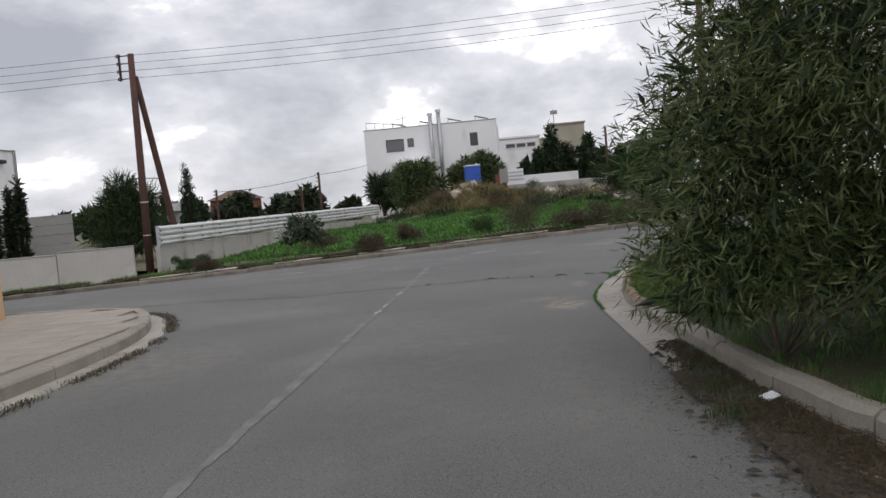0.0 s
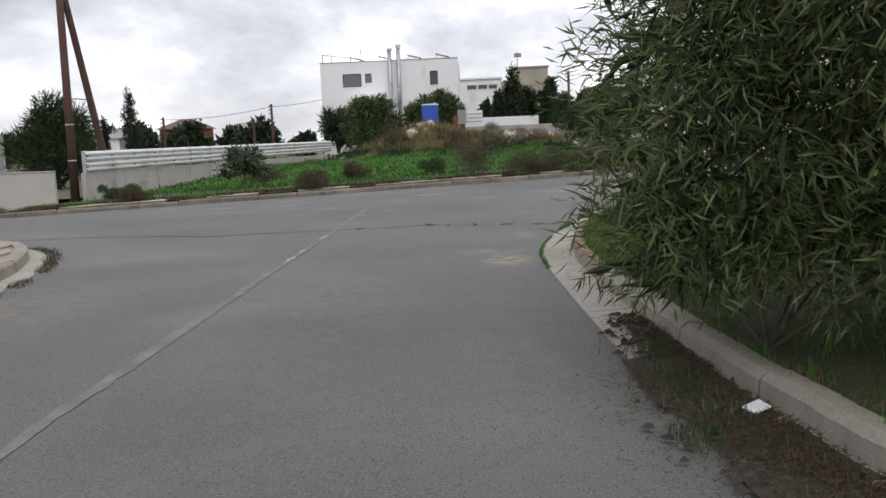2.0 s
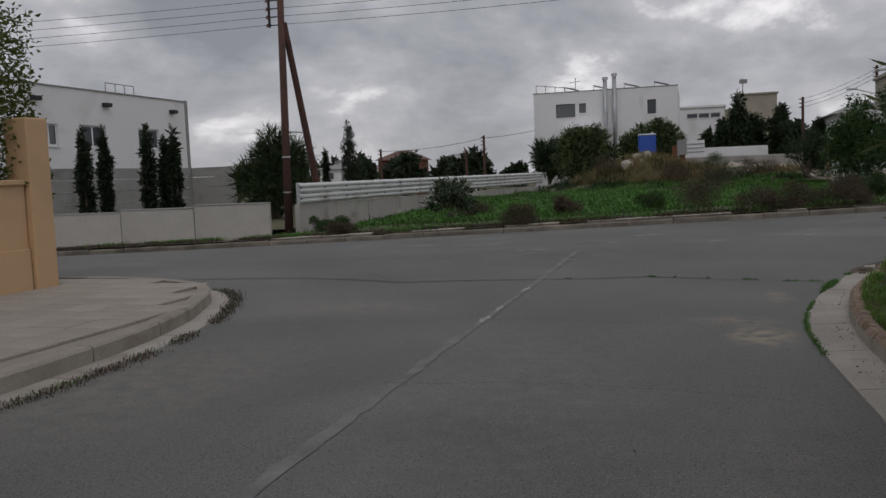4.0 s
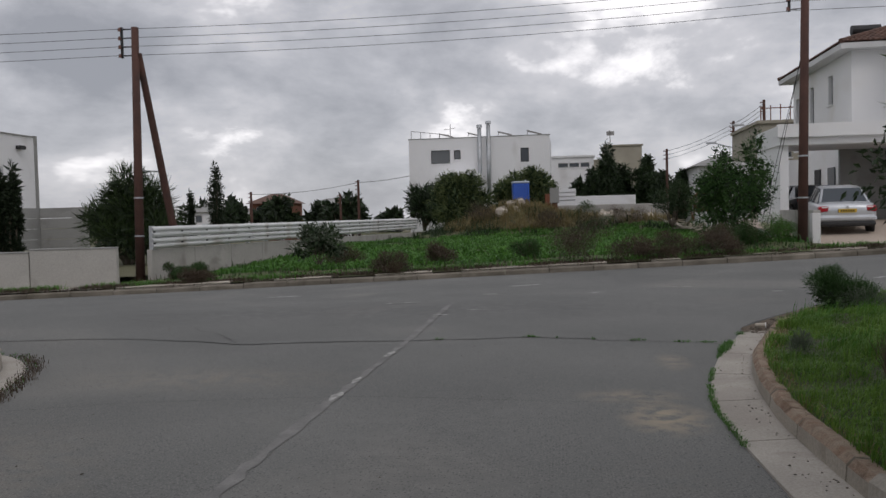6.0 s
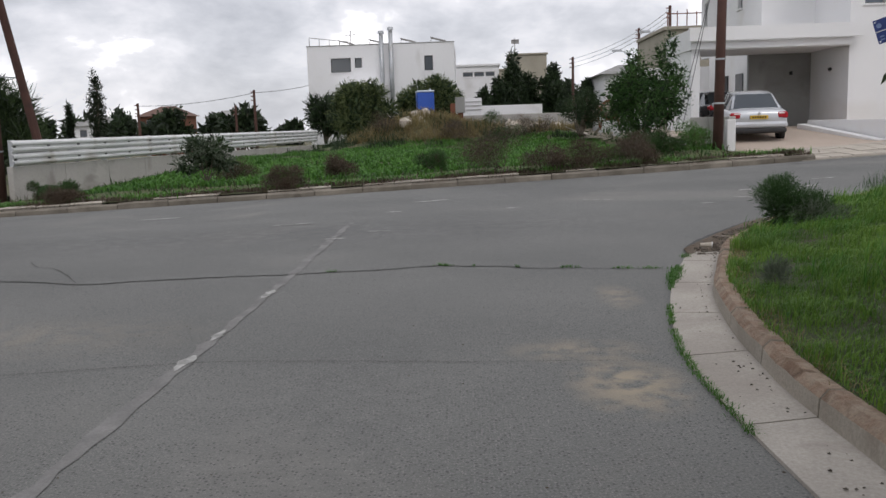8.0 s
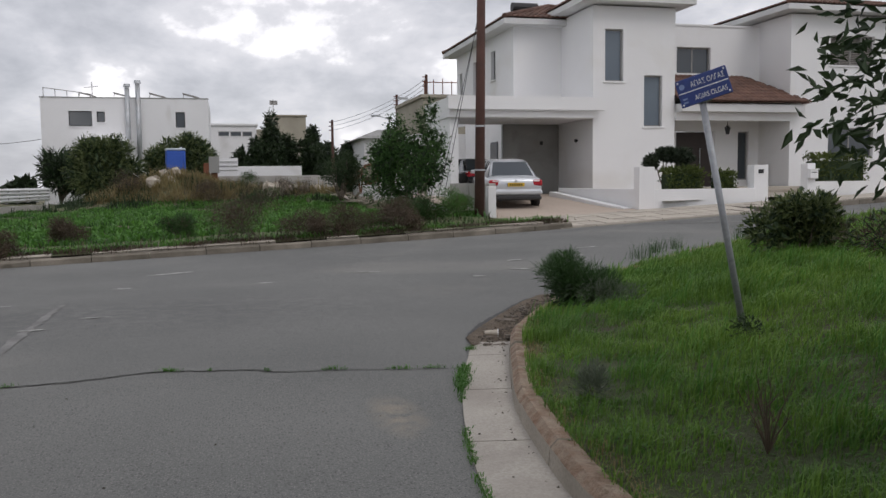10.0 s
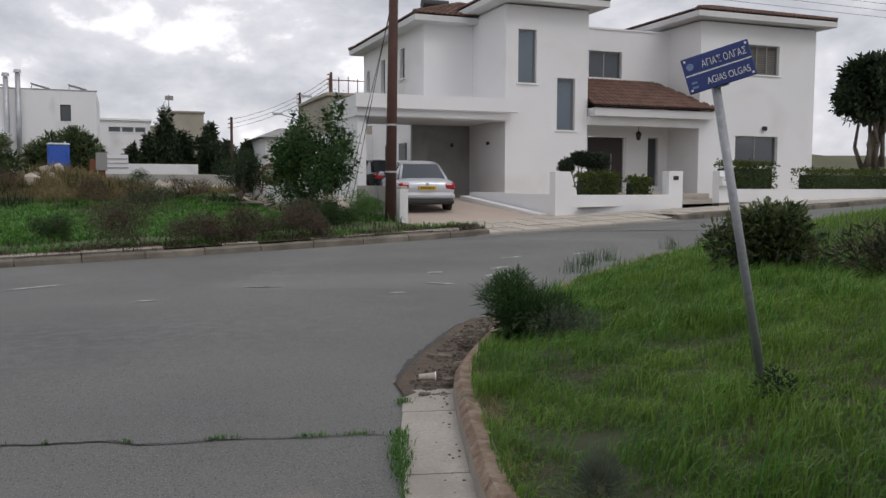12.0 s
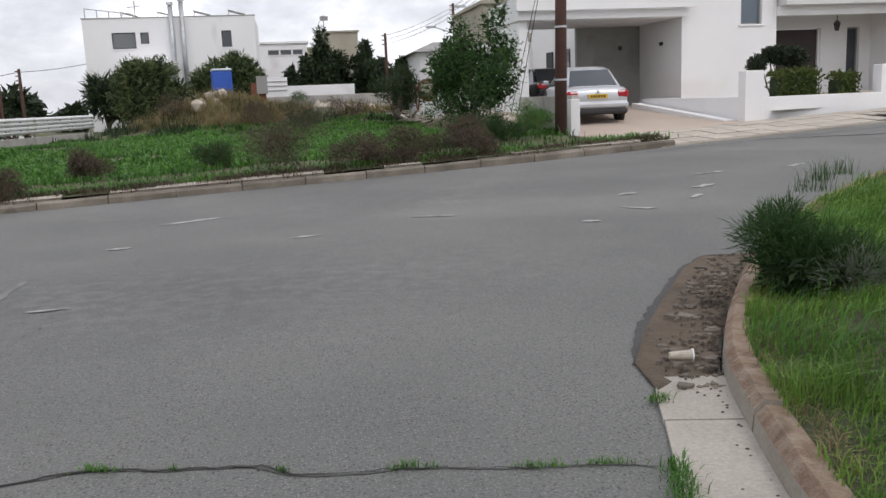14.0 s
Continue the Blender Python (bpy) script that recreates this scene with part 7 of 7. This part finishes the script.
for k, (x, y, r, m) in enumerate(((-7.4, 14.2, 0.45, "lf_scrub"), (-2.6, 14.7, 0.45, "lf_scrub"), (2.3, 15.3, 0.95, "lf_scrub"), (3.3, 15.5, 0.6, "lf_scrub"), (4.3, 15.6, 0.55, "lf_scrub"), (5.4, 15.7, 0.6, "lf_scrub"), (-1.9, 18.0, 0.5, "lf_scrub"), (0.6, 18.0, 0.5, "lf_fennel"), (5.9, 17.4, 0.55, "lf_fennel"), (6.6, 17.6, 0.5, "lf_fennel"), (7.3, 18.2, 0.6, "lf_clover"), (-5.2, 20.5, 0.6, "lf_scrub"), (-8.6, 16.4, 0.4, "lf_fennel"), (-9.3, 16.6, 0.4, "lf_fennel"), (3.4, 37, 0.9, "lf_fennel"), (4.8, 40, 1.0, "lf_scrub"), (0.8, 41, 0.9, "lf_scrub"), (-3.0, 43, 1.0, "lf_scrub"), (2.6, 44, 0.9, "lf_fennel"))):
    plant("dry_shrub", "low brown dried weed bush by the kerb" if m == "lf_scrub" else "low green weed bush on the lot", "bush", x, y, lot_z(x, y) - 0.03, ball(0, 0, r * 0.5, r, 6, 0.7, 90 + k), 5600, 0.085, 0.008, m, 0.012, 90 + k, 0.5, 0.8, 0.5, "weed bushes", 160, "lf_scrub")
plant("pale_shrub", "pale grey-green shrub on the lot", "bush", -5.6, 18.6, -0.05, ball(0, 0, 0.6, 0.7, 9, 0.9, 120), 1500, 0.14, 0.04, "lf_grey", 0.02, 120, 0.45, 0.9, 0.3, "", 250)


def portable_cabin():
    c = empty("portable_toilet", -1.0, 46.6, 1.68, "blue plastic portable toilet with a pale roof on the mound", "portable toilet", "", "", 8)
    part("body", box(-0.5, -0.5, -0.1, 0.5, 0.5, 1.48, 0.04), "blue", c)
    part("door", box(-0.38, -0.53, 0.05, 0.3, -0.5, 1.22, 0.015), "blue", c)
    part("roof", box(-0.53, -0.53, 1.48, 0.53, 0.53, 1.6, 0.05), "paleblue", c)
    part("vent", tube((0.35, 0.35, 1.59), (0.35, 0.35, 1.72), 0.05), "paleblue", c)
    for x in (-0.42, 0.42):
        part("corner_post", box(x - 0.05, -0.54, 0, x + 0.05, -0.505, 1.33, 0.01), "blue", c)


portable_cabin()


def lot_clutter():
    w = empty("yard_wall_white", 0, 0, 0, "low white painted block wall with peeling patches", "wall", "", "structure")
    part("wall", box(1.9, 50.0, 0.3, 6.2, 50.25, 2.35, 0.01), "white_far", w)
    part("end_block", box(0.9, 49.9, 0.3, 2.4, 50.2, 2.85, 0.01), "white_far", w)
    part("slab_edge", box(1.2, 47.6, 0.6, 8.0, 47.9, 1.75, 0.02), "concrete", w)
    for k in range(3):
        part("band", box(0.92, 49.86, 2.1 + 0.25 * k, 2.38, 49.9, 2.14 + 0.25 * k), "greywall", w)
    m = empty("rusty_machine", 0.85, 45.8, 1.2, "rusty red building machine standing on the mound", "machine")
    part("frame", box(-0.35, -0.3, 0, 0.0, 0.3, 1.25, 0.03), "rust", m)
    part("mast", box(0.05, -0.2, 0, 0.4, 0.2, 1.5, 0.02), "rust", m)
    part("beam", box(-0.9, -0.15, 0.1, 0.6, 0.15, 0.3, 0.02), "rust", m)
    part("plate", box(-0.05, -0.35, 0.7, 0.5, -0.3, 1.6, 0.01), "greywall", m)
    for k, x in enumerate((8.0, 9.1)):
        d = empty("cement_mixer", x, 41.5 + 0.4 * k, 0.9, "dusty grey concrete mixer drum on a frame", "concrete mixer", "concrete mixers")
        part("drum", tube((-0.15, -0.5, 0.95), (0.1, 0.5, 0.75), 0.28, 0.52, 14), "rubble", d)
        part("ring", tube((-0.03, 0.0, 0.86), (0.0, 0.1, 0.84), 0.54, None, 14), "rust", d)
        for sx in (-0.5, 0.5):
            part("leg", tube((sx, 0, -0.2), (sx * 0.8, 0, 0.85), 0.04), "rust", d)
        part("axle", tube((-0.5, 0, 0.3), (0.5, 0, 0.3), 0.03), "rust", d)
    rng = random.Random(8)
    for k in range(26):
        x, y = rng.uniform(7.2, 9.9), rng.uniform(38.5, 41)
        p = link("plank", turned(box(-rng.uniform(0.5, 1.1), -0.06, 0, rng.uniform(0.5, 1.1), 0.06, 0.04), pose(x, y, lot_z(x, y) + 0.1 + 0.03 * (k % 6), rng.uniform(-12, 12), rng.uniform(-18, 18), rng.uniform(0, 180))), "rubble")
        tagged(p, "weathered timber plank in a rubble heap", "plank", "planks in the heap")
    for k in range(22):
        x, y = rng.choice([(rng.uniform(-2.5, -0.5), rng.uniform(43, 44.5)), (rng.uniform(3.6, 6.5), rng.uniform(41, 45))])
        r = rng.uniform(0.15, 0.42)
        bm = bmesh.new()
        bmesh.ops.create_icosphere(bm, subdivisions=1, radius=r, matrix=Matrix.Translation((x, y, lot_z(x, y) + r * 0.4)))
        for v in bm.verts:
            v.co += Vector((rng.uniform(-1, 1), rng.uniform(-1, 1), rng.uniform(-1, 1))) * r * 0.3
        tagged(link("rubble_block", bm, "rubble"), "broken pale concrete lump in the weeds", "rubble", "rubble lumps")


lot_clutter()


# ---------- garden of the house ----------
def clipped(name, x0, x1, y0, y1, z0, z1, label, n, seed):
    h = empty(name, (x0 + x1) / 2, (y0 + y1) / 2, z0, label, "hedge", "clipped garden hedges")
    W, D, H = (x1 - x0) / 2, (y1 - y0) / 2, z1 - z0
    rng = np.random.default_rng(seed)
    p = np.stack([rng.uniform(-W, W, n), rng.uniform(-D, D, n), rng.uniform(0, H, n)], 1)
    k = rng.integers(0, 3, n)
    p[k == 0, 1] = -D + rng.normal(0, 0.05, (k == 0).sum())
    p[k == 1, 2] = H + rng.normal(0, 0.05, (k == 1).sum())
    v, f = leaf_arrays(rng, p, np.tile([0, -0.4, 0.5], (n, 1)), 0.11, 0.06, 0.8)
    soup("leaves", v.tolist(), f.tolist(), "lf_hedge", h)
    # Solid dark core: shade between the leaves, given as colour.
    part("inner_shade_box", box(-W * 0.9, -D * 0.85, -0.3, W * 0.9, D * 0.85, H * 0.88, 0.05), "lf_dark", h)


clipped("clipped_hedge", 14.5, 15.7, 20.15, 20.75, 0.7, 1.52, "clipped green box hedge behind the garden wall", 1600, 1)
clipped("clipped_hedge", 16.2, 16.85, 20.2, 20.7, 0.7, 1.4, "clipped green box hedge behind the garden wall", 900, 2)
clipped("clipped_hedge", 20.45, 22.6, 21.35, 21.95, 0.8, 1.95, "clipped green box hedge under the window", 1900, 3)
clipped("clipped_hedge", 23.9, 31.0, 21.4, 22.2, 0.8, 1.75, "long clipped green hedge beside the house", 4200, 4)
top = [(-0.6, 0, 1.12, 0.25, 0.25, 0.25), (0.0, 0, 1.36, 0.34, 0.34, 0.26), (0.48, 0, 1.3, 0.36, 0.34, 0.28), (-0.25, 0, 1.38, 0.22, 0.22, 0.2)]
plant("topiary_tree", "dark green topiary tree with rounded clipped heads", "tree", 15.1, 21.2, 0.66, top, 4200, 0.08, 0.03, "lf_cypress", 0.05, 130, 0.45, 0.9, 0.1, "", 700, "lf_cypress")
stand = empty("plant_stand", 19.3, 26.6, 0.94, "dark metal plant stand on the porch", "plant stand")
part("pot", tube((0, 0, 0.35), (0, 0, 0.6), 0.12, 0.17, 12), "darkmetal", stand)
for sx in (-0.12, 0.12):
    part("leg", tube((sx, 0, 0), (sx * 0.6, 0, 0.4), 0.015), "darkmetal", stand)
